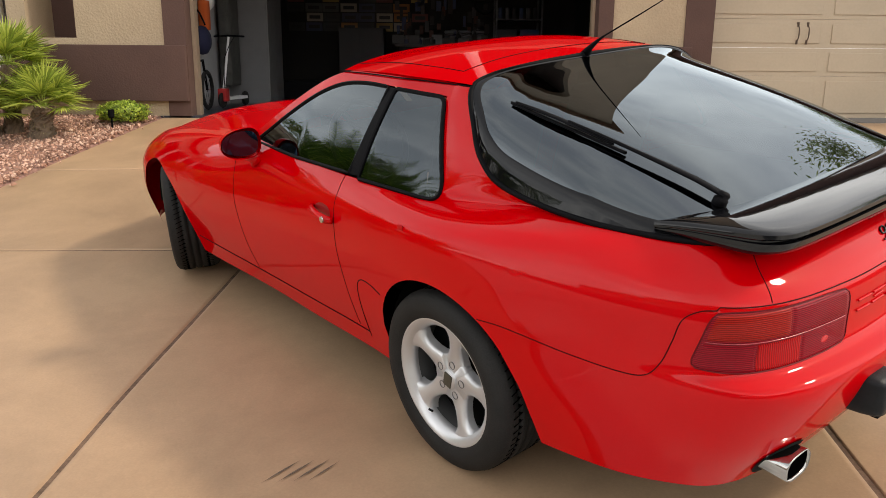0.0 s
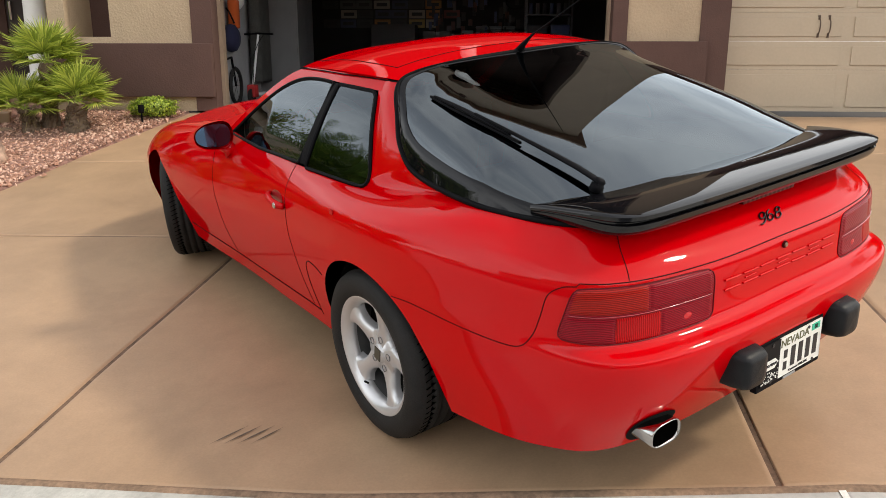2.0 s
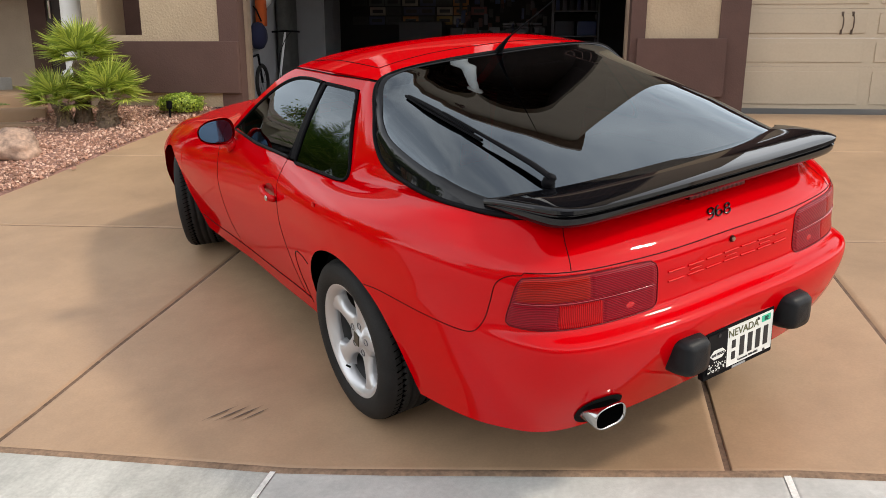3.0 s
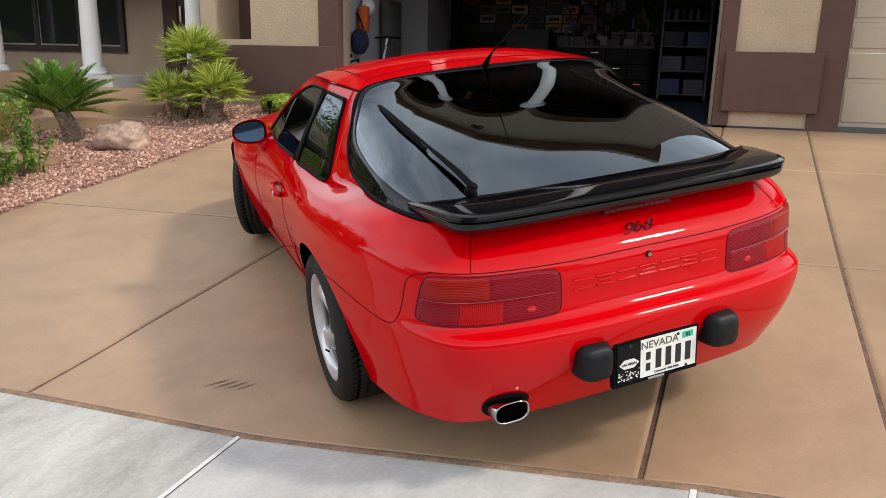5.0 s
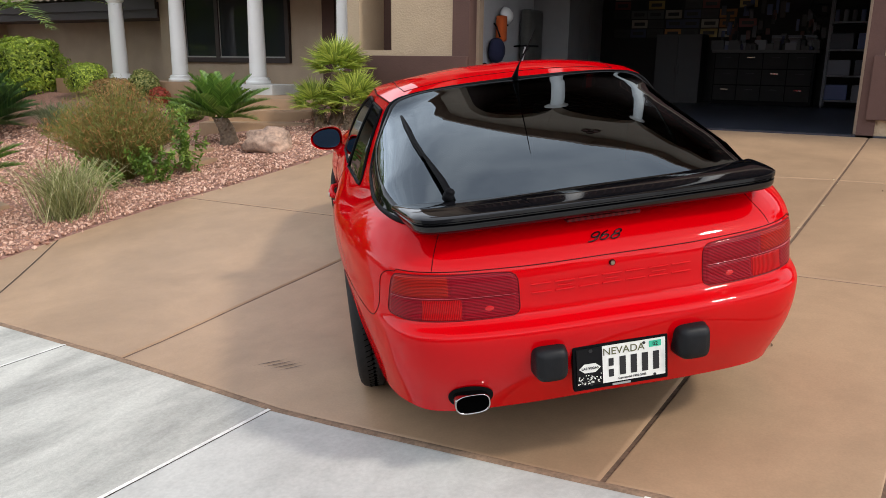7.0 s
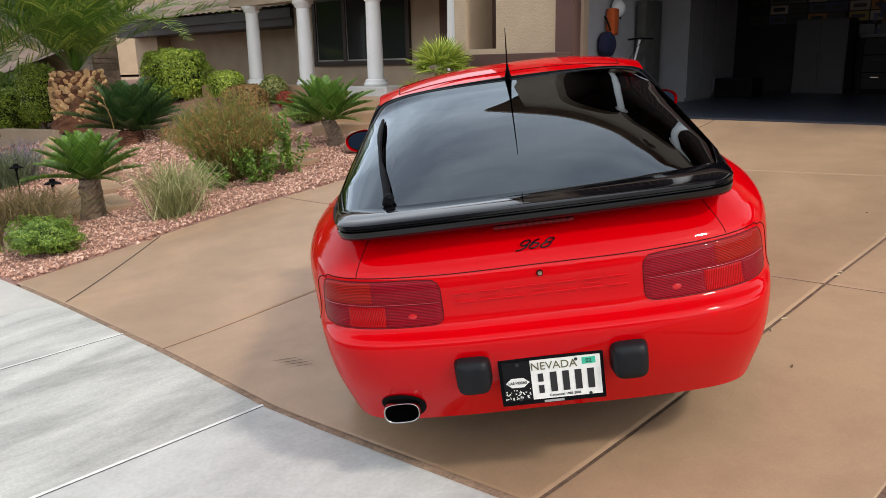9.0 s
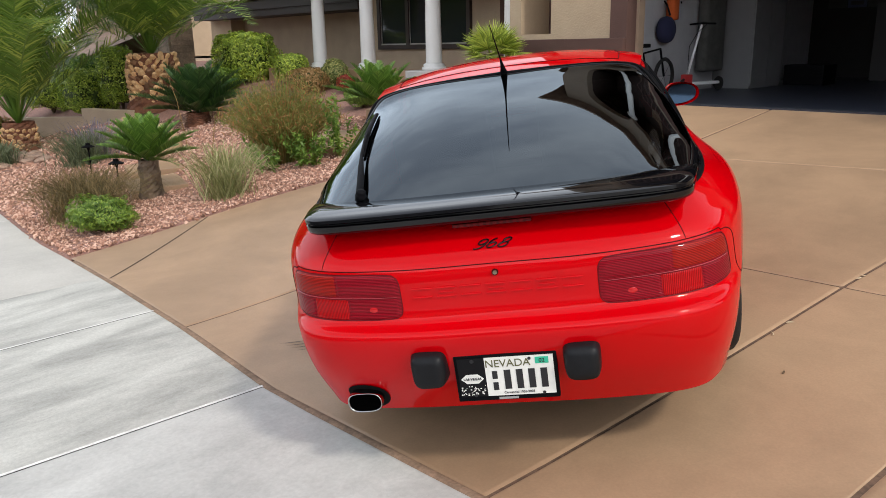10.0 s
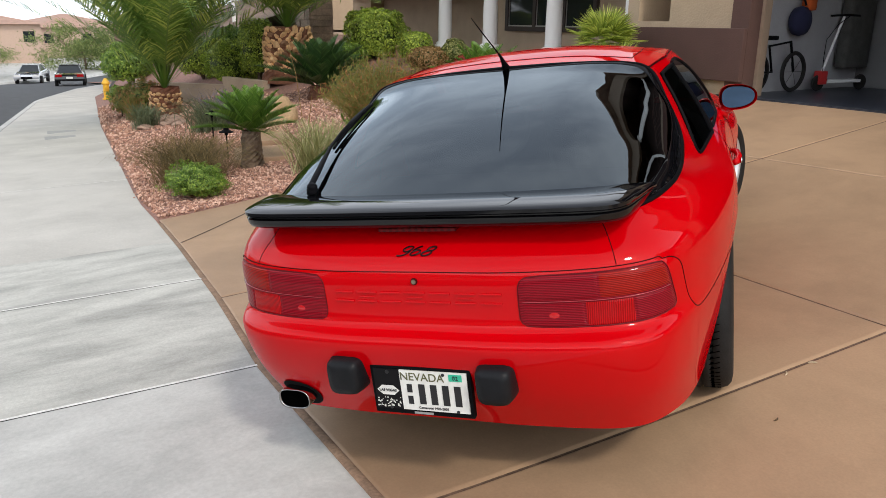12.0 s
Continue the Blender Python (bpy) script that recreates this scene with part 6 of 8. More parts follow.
def frond_lines(base, az, pitch, length, droop, leaf, pairs, spread=1.0, vee=0.4, sweep=0.9, loose=1.0, thin=0.029):
    """Leaflets of a feather frond: returns lines, widths, facings and the rachis."""
    n = 14
    pts = [np.array(base, float)]
    a = pitch
    for i in range(n):
        st = length / n
        pts.append(pts[-1] + st * np.array([math.cos(az) * math.cos(a), math.sin(az) * math.cos(a), math.sin(a)]))
        a -= droop / n * (0.5 + 1.0 * i / n)
    pts = np.array(pts)
    lines, widths, flats = [], [], []
    for i in range(pairs):
        f = 0.12 + 0.88 * (i + 0.5) / pairs
        t = f * n
        k = min(int(t), n - 1)
        p = pts[k] + (pts[k + 1] - pts[k]) * (t - k)
        d = pts[k + 1] - pts[k]
        d /= np.linalg.norm(d)
        s = np.cross(d, [0, 0, 1.0])
        s /= np.linalg.norm(s) + 1e-9
        u = np.cross(s, d)
        ll = leaf * (math.sin(math.pi * min(1, 0.18 + 0.80 * f)) ** 0.7) * (0.85 + 0.3 * rng.random())
        for sg in (-1, 1):
            dr = sg * s * spread + d * sweep + u * vee + rng.normal(0, 0.13 * loose, 3)
            dr /= np.linalg.norm(dr)
            q1 = p + dr * ll * 0.5
            q2 = p + dr * ll + np.array([0, 0, -0.12 * ll * loose])
            lines.append([p, q1, q2])
            w = ll * thin + 0.0022
            widths.append([w, w, w * 0.15])
            flats.append(u + rng.normal(0, 0.15, 3))
    return lines, widths, flats, pts


def feather_crown(name, parent, mat, base, count, length, leaf, pairs, pitch=(0.1, 1.2), droop=1.3, vee=0.4, rachis=M_FRESH, thick=0.008, seed=0, az_off=0.0, label="", loose=1.0, thin=0.029):
    """A crown of arching feather fronds; each frond is a part."""
    global rng
    rng = np.random.default_rng(100 + seed)
    for i in range(count):
        az = az_off + i * 2.39996 + rng.normal(0, 0.1)
        f = (i + 0.5) / count
        pt = pitch[0] + (pitch[1] - pitch[0]) * f ** 0.8
        ln = length * (0.85 + 0.3 * rng.random()) * (1.0 - 0.25 * f)
        l, w, fl, pts = frond_lines(base, az, pt, ln, droop * (0.8 + 0.4 * rng.random()), leaf, pairs, vee=vee, loose=loose, thin=thin)
        l.append(pts)
        w.append(np.linspace(thick, thick * 0.2, len(pts)))
        fl.append((0, 0, 1.0))
        strips(name, l, mat, parent, label, w, fl)


def rough_trunk(parent, r0, r1, h, mat, lean=(0, 0), name="trunk", bumps=0.12, seg=20, rows=14):
    rws = []
    for j in range(rows + 1):
        f = j / rows
        r = r0 + (r1 - r0) * f
        ring = []
        for i in range(seg + 1):
            a = 2 * math.pi * (i % seg) / seg
            k = 1 + bumps * 1.6 * noise.noise(Vector((3.1 * math.cos(a) + h, 3.1 * math.sin(a), j * 0.9 + r0 * 50))) + bumps * 0.6 * ((i + j) % 2) + 0.22 * max(0, 1 - f * 2.5) ** 2
            ring.append((lean[0] * f * f + r * k * math.cos(a), lean[1] * f * f + r * k * math.sin(a), h * f - 0.05 * (j == 0)))
        rws.append(ring)
    return part(name, grid_mesh(name, rws, smooth=False), mat, parent)


def cycad(x, y, trunk_h, trunk_r, crown, count, mat, label, lean=(0, 0), seed=0, bark=M_BARK):
    e = thing("cycad", pose(x, y, gz(x, y)), label, "cycad")
    rough_trunk(e, trunk_r, trunk_r * 0.9, trunk_h, bark, lean)
    feather_crown("frond", e, mat, (lean[0], lean[1], trunk_h - 0.02), count, crown, crown * 0.19, 80, (0.12, 1.40), 0.34, 0.62, seed=seed, thick=0.007, loose=0.3)
    return e


cycad(-5.08, 6.66, 0.32, 0.10, 0.74, 38, M_CYC_Y, "green cycad on a leaning trunk beside the entry steps", (-0.10, -0.05), 1)
cycad(-5.60, 3.65, 0.42, 0.115, 0.68, 36, M_CYC_Y, "green cycad with a scaly round trunk in gravel", (0, 0), 2)
cycad(-9.95, 6.35, 0.20, 0.20, 1.12, 48, M_CYC, "dark green cycad with a wide crown", (0, 0), 3, M_BARK_R)


def date_palm(x, y, r, h, crown, count, label, seed, boots=True, leaf=0.4, pitch=(0.0, 1.35), mat=M_DATE, droop=1.5):
    e = thing("date_palm", pose(x, y, gz(x, y)), label, "palm tree")
    rough_trunk(e, r * 0.92, r * 0.86, h, M_BARK_R, bumps=0.06)
    if boots:
        bm = bmesh.new()
        lathe([(0.0, 0.050), (0.040, 0.044), (0.066, 0.0), (0.080, -0.07)], 5, axis="X", bm=bm)
        for q in bm.verts:
            q.co.z *= 0.68
        me = bpy.data.meshes.new("boot")
        bm.to_mesh(me)
        bm.free()
        me.materials.append(M_BOOT)
        me2 = me.copy()
        me2.materials.clear()
        me2.materials.append(M_BOOT_D)
        local = np.random.default_rng(seed)
        rows_n = int(h / 0.10)
        for j in range(rows_n):
            nb = 18
            for i in range(nb):
                a = 2 * math.pi * (i + 0.5 * (j % 2)) / nb
                ob = part("boot", me if local.random() < 0.55 + 0.35 * j / rows_n else me2, None, e)
                rr = r * (0.80 + 0.16 * math.sin(math.pi * (j + 1.5) / (rows_n + 2)))
                k = r / 0.52 * (0.95 + 0.35 * local.random())
                ob.matrix_local = Matrix.Translation((rr * math.cos(a), rr * math.sin(a), 0.06 + j * 0.10 + local.normal(0, 0.02))) @ Euler((local.normal(0, 0.35), -0.62 + local.normal(0, 0.2), a + local.normal(0, 0.12))).to_matrix().to_4x4() @ Matrix.Diagonal((k, k * (0.95 + local.normal(0, 0.2)), k * (1 + local.normal(0, 0.2)), 1))
    feather_crown("frond", e, mat, (0, 0, h - 0.05), count, crown, leaf, 84, pitch, droop, 0.3, seed=seed, thick=0.018, thin=0.023)
    return e


date_palm(-13.1, 6.95, 0.53, 1.12, 5.3, 58, "thick date palm with a pineapple-cut trunk", 11, True, 0.52, (0.50, 1.50), M_DATE, 1.15)
date_palm(-13.8, 4.45, 0.33, 0.6, 6.0, 58, "low date palm with long arching green fronds", 12, True, 0.50, (0.64, 1.52), M_DATE, 1.05)


def fan_palm(x, y):
    e = thing("fan_palm", pose(x, y, gz(x, y)), "clump of three yellow-green fan palms in gravel", "palm tree")
    local = np.random.default_rng(5)
    for (dx, dy, h, r, cnt, R, lean) in ((-0.14, 0.08, 0.68, 0.07, 23, 0.50, 0.03), (-0.26, -0.10, 0.22, 0.065, 18, 0.44, -0.06), (0.22, -0.08, 0.29, 0.09, 20, 0.48, 0.05)):
        t = rough_trunk(e, r * 1.1, r, h, M_BARK, (lean, 0), bumps=0.2)
        t.location = (dx, dy, 0)
        for i in range(cnt):
            az = i * 2.39996 + local.normal(0, 0.15)
            el = -0.05 + 1.35 * ((i + 0.5) / cnt)
            d = np.array([math.cos(az) * math.cos(el), math.sin(az) * math.cos(el), math.sin(el)])
            c = np.array([dx + lean, dy, h]) + d * R * 0.42
            s = np.cross(d, [0, 0, 1.0]); s /= np.linalg.norm(s) + 1e-9
            up = np.cross(s, d)
            lines, wd, fl = [[np.array([dx + lean, dy, h - 0.03]), c]], [[0.006, 0.004]], [up]
            nb = 38
            for b in range(nb):
                a = (b / (nb - 1) - 0.5) * 3.5
                dr = d * math.cos(a) + s * math.sin(a) - up * 0.10 * abs(a)
                L = R * 0.62 * (0.8 + 0.2 * math.cos(a)) * (0.92 + 0.16 * local.random())
                tip = c + dr * L - np.array([0, 0, 0.008 + 0.03 * local.random()])
                lines.append([c, c + dr * L * 0.55, tip])
                wd.append([0.004, 0.0088, 0.001])
                fl.append(up + s * (0.5 if b % 2 else -0.5))
            strips("fan_leaf", lines, M_FAN, e, "", wd, fl)
    # dead skirt at the feet
    for k in ((-0.26, -0.10), (0.22, -0.08)):
        lines, wd = [], []
        for i in range(60):
            a = local.random() * 6.28
            p = np.array([k[0] + 0.07 * math.cos(a), k[1] + 0.07 * math.sin(a), 0.08 + 0.16 * local.random()])
            lines.append([p, p + np.array([0.05 * math.cos(a), 0.05 * math.sin(a), -0.05 - 0.05 * local.random()])])
            wd.append([0.006, 0.002])
        strips("dead_skirt", lines, M_DATE_D, e, "dry straw skirt", wd)
    return e


fan_palm(-4.10, 7.68)


def leaf_ball(name, x, y, w, d, h, count, leaf, mat, label, category="shrub", seed=0, square=2.0, lift=0.0, rough=0.12, z0=None):
    """A shrub of many small leaves on twigs, denser at the surface, with an uneven outline."""
    local = np.random.default_rng(seed)
    e = thing(name, pose(x, y, gz(x, y) if z0 is None else z0), label, category)
    count = int(count * 1.7)
    leaf *= 1.12
    v = local.normal(size=(count, 3))
    v /= np.linalg.norm(v, axis=1, keepdims=True)
    v = np.sign(v) * np.abs(v) ** (2.0 / square)
    v[:, 2] = np.where(v[:, 2] < -0.75, -v[:, 2], v[:, 2])
    rad = 1 - 0.35 * local.random(count) ** 2.2
    bump = np.array([noise.noise(Vector((p * 2.3 + seed).tolist())) for p in v])
    bump2 = np.array([noise.noise(Vector((p * 6.1 + seed).tolist())) for p in v])
    rad = rad * (1 + rough * 1.6 * bump + rough * bump2)
    c = v * rad[:, None] * np.array([w / 2, d / 2, h / 2]) + np.array([0, 0, h / 2 + lift])
    nrm = v + local.normal(0, 0.42, (count, 3))
    nrm /= np.linalg.norm(nrm, axis=1, keepdims=True)
    t = np.cross(nrm, local.normal(size=(count, 3)))
    t /= np.linalg.norm(t, axis=1, keepdims=True)
    b = np.cross(nrm, t)
    sz = leaf * (0.6 + 0.8 * local.random(count))[:, None]
    verts = np.stack([c - t * sz, c + b * sz * 0.42, c + t * sz, c - b * sz * 0.42], 1).reshape(-1, 3)
    faces = np.arange(count * 4).reshape(-1, 4)
    # added solid core stops see-through, the shrub's inner shade is in its colour
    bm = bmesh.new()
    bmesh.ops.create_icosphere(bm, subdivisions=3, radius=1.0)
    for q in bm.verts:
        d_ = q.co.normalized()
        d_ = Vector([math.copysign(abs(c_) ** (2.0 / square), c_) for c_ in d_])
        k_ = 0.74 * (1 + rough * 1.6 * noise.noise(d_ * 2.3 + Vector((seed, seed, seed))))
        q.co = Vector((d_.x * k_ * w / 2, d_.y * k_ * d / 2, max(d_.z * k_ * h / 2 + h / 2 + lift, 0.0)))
    part("shaded_core", bm, M_SHADED_CORE, e, smooth=True)
    part("foliage", mesh_of("foliage", verts.tolist(), faces.tolist()), mat, e)
    bm = bmesh.new()
    for i in range(9):
        a, k = local.random() * 6.28, local.random() * 0.6
        tube([(0, 0, -0.02), (0.25 * k * w * math.cos(a), 0.25 * k * d * math.sin(a), h * 0.35 + lift), (0.42 * k * w * math.cos(a), 0.42 * k * d * math.sin(a), h * 0.7 + lift)], [0.02, 0.012, 0.004], 5, bm)
    part("stems", bm, M_BARK, e)
    return e


leaf_ball("shrub", -10.35, 8.55, 0.70, 0.65, 0.55, 2600, 0.022, M_HEDGE, "clipped round green shrub by a porch column", seed=1, square=2.6)
leaf_ball("shrub", -9.05, 8.05, 1.0, 0.7, 0.46, 2600, 0.020, M_PINKISH, "tan and orange flowering shrub", seed=2)
leaf_ball("shrub", -8.75, 8.45, 0.55, 0.5, 0.48, 1900, 0.020, M_VARI, "variegated yellow-green shrub by the porch", seed=3)
leaf_ball("shrub", -8.1, 8.2, 0.36, 0.3, 0.3, 700, 0.018, M_REDLEAF, "small red flowering plant", seed=4)
leaf_ball("shrub", -6.75, 7.5, 0.55, 0.5, 0.34, 1800, 0.018, M_FRESH, "fresh green low shrub beside the steps", seed=5)
leaf_ball("shrub", -12.3, 8.65, 1.6, 1.2, 1.15, 8500, 0.030, M_HEDGE, "large clipped yellow-green shrub", seed=6, square=2.7, z0=gz(-12.3, 8.65) - 0.18)
leaf_ball("shrub", -12.1, 7.9, 1.0, 0.8, 0.5, 2600, 0.026, M_HEDGE_D, "clipped green shrub under a larger one", seed=61)
leaf_ball("shrub", -3.28, 8.14, 0.56, 0.34, 0.22, 1900, 0.015, M_HEDGE, "small green bush at the foot of the house wall", seed=7, rough=0.2)
leaf_ball("ground_cover", -4.58, 2.74, 0.74, 0.58, 0.30, 7500, 0.0105, M_HEDGE_D, "low bright green ground cover", "ground cover", seed=8, rough=0.32)
leaf_ball("hedge", -15.6, 6.4, 1.5, 1.1, 1.05, 5200, 0.030, M_HEDGE, "clipped square hedge above the retaining wall", "hedge", seed=9, square=3.4)
leaf_ball("hedge", -16.9, 6.9, 1.5, 1.2, 1.2, 4200, 0.032, M_HEDGE_D, "clipped hedge above the retaining wall", "hedge", seed=10, square=3.0)
leaf_ball("hedge", -14.45, 6.75, 1.0, 0.9, 1.35, 4600, 0.030, M_HEDGE, "tall clipped hedge beside the thick palm", "hedge", seed=11, square=3.0)
leaf_ball("hedge", -18.6, 6.5, 1.7, 1.4, 1.1, 3800, 0.035, M_HEDGE, "rounded hedge along the front garden", "hedge", seed=12)
leaf_ball("hedge", -27.0, 6.0, 2.1, 1.8, 1.55, 4200, 0.05, M_HEDGE_D, "round dark green bush beside the sidewalk", "bush", seed=13)
leaf_ball("shrub", -15.9, 4.05, 1.1, 0.7, 0.7, 1500, 0.03, M_RUST, "rusty flowering shrub near the sidewalk", seed=14, rough=0.3)
leaf_ball("shrub", -21.0, 4.7, 1.0, 0.7, 0.5, 1500, 0.03, M_HEDGE_D, "low shrub near the sidewalk", seed=15, rough=0.25)


def tuft(name, x, y, w, h, count, mat, label, seed, arch=0.5, width=0.0035, category="grass"):
    local = np.random.default_rng(seed)
    e = thing(name, pose(x, y, gz(x, y)), label, category)
    lines, wd, fl = [], [], []
    for i in range(count):
        a, k = local.random() * 6.28, local.random() ** 0.6
        b = np.array([0.12 * w * local.normal(), 0.12 * w * local.normal(), -0.01])
        L = h * (0.6 + 0.5 * local.random())
        out = np.array([math.cos(a), math.sin(a), 0]) * w / 2 * k
        p1 = b + out * 0.45 + np.array([0, 0, L * 0.62])
        p2 = b + out * 0.85 + np.array([0, 0, L * (0.95 - 0.25 * arch * k)])
        p3 = b + out * 1.15 + np.array([0, 0, L * (1.0 - 0.75 * arch * k)])
        lines.append([b, p1, p2, p3])
        wd.append([width, width, width * 0.7, 0.0004])
        fl.append((math.sin(a) * 0.4 + local.normal() * 0.3, -math.cos(a) * 0.4 + local.normal() * 0.3, 0.8))
    strips("foliage", lines, mat, e, "", wd, fl)
    return e


tuft("ornamental_grass", -4.48, 3.98, 0.95, 0.60, 420, M_BLADE, "pale arching ornamental grass tuft in gravel", 1)
tuft("ornamental_grass", -5.50, 2.90, 1.25, 0.55, 1500, M_BLADE_B, "brown wispy grass clump by the sidewalk", 2, 0.7, 0.0022)
tuft("ornamental_grass", -8.75, 6.85, 0.85, 0.45, 360, M_BLADE_G, "grey-green spiky grass", 3, 0.5, 0.005)
tuft("lavender", -9.6, 4.25, 1.15, 0.56, 520, M_BLADE_G, "grey-green lavender bush in gravel", 4, 0.35, 0.004, "lavender")
tuft("lavender", -9.75, 4.5, 1.1, 0.66, 240, M_LAV, "pale violet lavender spikes", 5, 0.3, 0.004, "lavender")
tuft("ornamental_grass", -12.4, 3.75, 0.8, 0.5, 320, M_BLADE_G, "grey-green grass clump near the sidewalk", 6, 0.5, 0.005)
tuft("ornamental_grass", -14.6, 4.0, 0.7, 0.6, 260, M_RUST, "reddish flowering grass near the sidewalk", 7, 0.4, 0.005)


def wispy(x, y, w, h, count, mat, label, seed):
    """A loose bush of fine upright twigs with tiny leaves."""
    local = np.random.default_rng(seed)
    e = thing("bush", pose(x, y, gz(x, y)), label, "bush")
    lines, wd, fl, leaves, lw, lf = [], [], [], [], [], []
    for i in range(count):
        a, k = local.random() * 6.28, local.random() ** 0.5
        tip = np.array([math.cos(a) * w / 2 * k, math.sin(a) * w / 2 * k, h * (1 - 0.45 * k * k) * (0.75 + 0.3 * local.random())])
        b = np.array([tip[0] * 0.2, tip[1] * 0.2, 0])
        m = b + (tip - b) * 0.5 + np.array([0, 0, 0.1 * h])
        lines.append([b, m, tip]); wd.append([0.003, 0.002, 0.001]); fl.append(local.normal(size=3))
        for j in range(7):
            f = 0.3 + 0.7 * local.random()
            p = (m + (tip - m) * (f - 0.5) * 2 if f > 0.5 else b + (m - b) * f * 2) + local.normal(0, 0.025, 3)
            d = local.normal(size=3) * 0.5 + np.array([0, 0, 0.5])
            d /= np.linalg.norm(d)
            leaves.append([p, p + d * 0.03, p + d * 0.055]); lw.append([0.002, 0.0045, 0.0005]); lf.append(local.normal(size=3))
    strips("branch", lines, mat, e, "fine branching twigs", wd, fl)
    strips("foliage", leaves, mat, e, "", lw, lf)
    return e


wispy(-5.22, 5.15, 1.6, 1.04, 1350, M_RUST, "loose rust and green flowering bush", 21)
wispy(-5.4, 5.35, 1.2, 0.9, 400, M_BLADE_B, "loose dry brown bush", 22)
def sprig(x, y, stems, h, spread, label, seed):
    """Leafy shoots: each stem carries pairs of small leaves."""
    local = np.random.default_rng(seed)
    e = thing("shrub", pose(x, y, gz(x, y)), label, "shrub")
    for i in range(stems):
        a, k = local.random() * 6.28, 0.3 + 0.7 * local.random()
        L = h * (0.45 + 0.6 * local.random())
        tip = np.array([math.cos(a) * spread * k, math.sin(a) * spread * k, L])
        b = np.array([tip[0] * 0.25, tip[1] * 0.25, -0.01])
        m = b + (tip - b) * 0.5 + np.array([0, 0, 0.12 * L])
        lines, wd, fl = [[b, m, tip]], [[0.004, 0.003, 0.0015]], [(0.3, 1, 0)]
        for j in range(46):
            f = 0.12 + 0.88 * (j + local.random()) / 46
            p = b + (m - b) * f * 2 if f < 0.5 else m + (tip - m) * (f - 0.5) * 2
            d = local.normal(size=3) + np.array([0, 0, 0.3])
            d /= np.linalg.norm(d)
            s = 0.062 * (0.6 + 0.6 * local.random())
            lines.append([p, p + d * s * 0.5, p + d * s])
            wd.append([0.003, 0.013, 0.001])
            fl.append(local.normal(0, 0.5, 3) + np.array([0, 0, 1.0]))
        strips("shoot", lines, M_FRESH, e, "", wd, fl)
    return e


sprig(-4.48, 5.48, 13, 0.72, 0.24, "bright green leafy shoots beside the rust bush", 23)
sprig(-4.58, 5.08, 16, 0.42, 0.42, "bright green leafy shoots spreading on gravel", 24)
sprig(-4.95, 4.78, 9, 0.40, 0.35, "low green leafy shoots at the rust bush", 25)
# flower spikes rising above the garden
for k, (x, y, h, lx) in enumerate(((-8.2, 5.3, 1.15, -0.5), (-5.0, 4.1, 0.8, 0.2))):
    e = thing("flower_stalk", pose(x, y, gz(x, y)), "thin pinkish yucca flower stalk", "flower stalk")
    part("stalk", tube([(0, 0, 0), (lx * 0.4, 0, h * 0.6), (lx, 0, h)], [0.006, 0.005, 0.003], 5), M_PINKISH, e)


def boulder(x, y, w, d, h, mat, label, seed):
    bm = bmesh.new()
    bmesh.ops.create_icosphere(bm, subdivisions=4, radius=1.0)
    for v in bm.verts:
        p = v.co.copy()
        n = noise.noise(p * 1.1 + Vector((seed, 0, 0))) * 0.35 + noise.noise(p * 2.7 + Vector((0, seed, 0))) * 0.16 + noise.noise(p * 7 + Vector((0, 0, seed))) * 0.05
        q = p * (1 + n)
        q.z = max(q.z, -0.55)
        v.co = Vector((q.x * w / 2, q.y * d / 2, (q.z + 0.5) * h / 1.5))
    ob = part("boulder", bm, mat, None, smooth=True)
    ob.location = (x, y, gz(x, y) - 0.015)
    return tagged(ob, label, "boulder")


boulder(-4.30, 6.52, 0.62, 0.46, 0.28, M_ROCK, "pinkish weathered boulder on gravel", 3)
boulder(-8.5, 5.05, 0.60, 0.5, 0.42, M_SAND, "tan sandstone boulder among garden plants", 5)
boulder(-11.1, 5.5, 0.42, 0.4, 0.36, M_SAND, "small tan sandstone boulder", 7)
boulder(-5.15, 2.72, 0.24, 0.22, 0.26, M_ROCK, "small grey-tan rock at the bed's corner", 9)
for k in range(14):
    a = np.random.default_rng(50 + k)
    boulder(-11.5 - 2.2 * a.random(), 3.7 + 0.7 * a.random(), 0.22 + 0.15 * a.random(), 0.2 + 0.1 * a.random(), 0.10, M_ROCK, "pale river rock in the garden bed", 20 + k)


def path_light(x, y, h=0.30):
    e = thing("path_light", pose(x, y, gz(x, y)), "black metal garden path light", "path light", "garden path lights")
    part("stake", tube([(0, 0, -0.05), (0.0, 0, h - 0.05)], 0.011, 8), M_RUBBER, e)
    part("shade", lathe([(0.0, h + 0.03), (0.03, h + 0.025), (0.035, h), (0.09, h - 0.025), (0.09, h - 0.033), (0.02, h - 0.02), (0.02, h - 0.07)], 20), M_RUBBER, e)
    return e


path_light(-6.44, 3.60, 0.38)
path_light(-8.68, 4.03, 0.40)
path_light(-16.3, 3.95, 0.36)
sp = thing("spot_light", pose(-3.32, 7.93, gz(-3.32, 7.93)), "small black garden spotlight", "spotlight")
part("stake", tube([(0, 0, -0.03), (0, 0, 0.1)], 0.01, 6), M_RUBBER, sp)
part("lamp_head", lathe([(0, 0.19), (0.03, 0.19), (0.032, 0.11), (0.02, 0.1), (0, 0.1)], 14), M_RUBBER, sp)

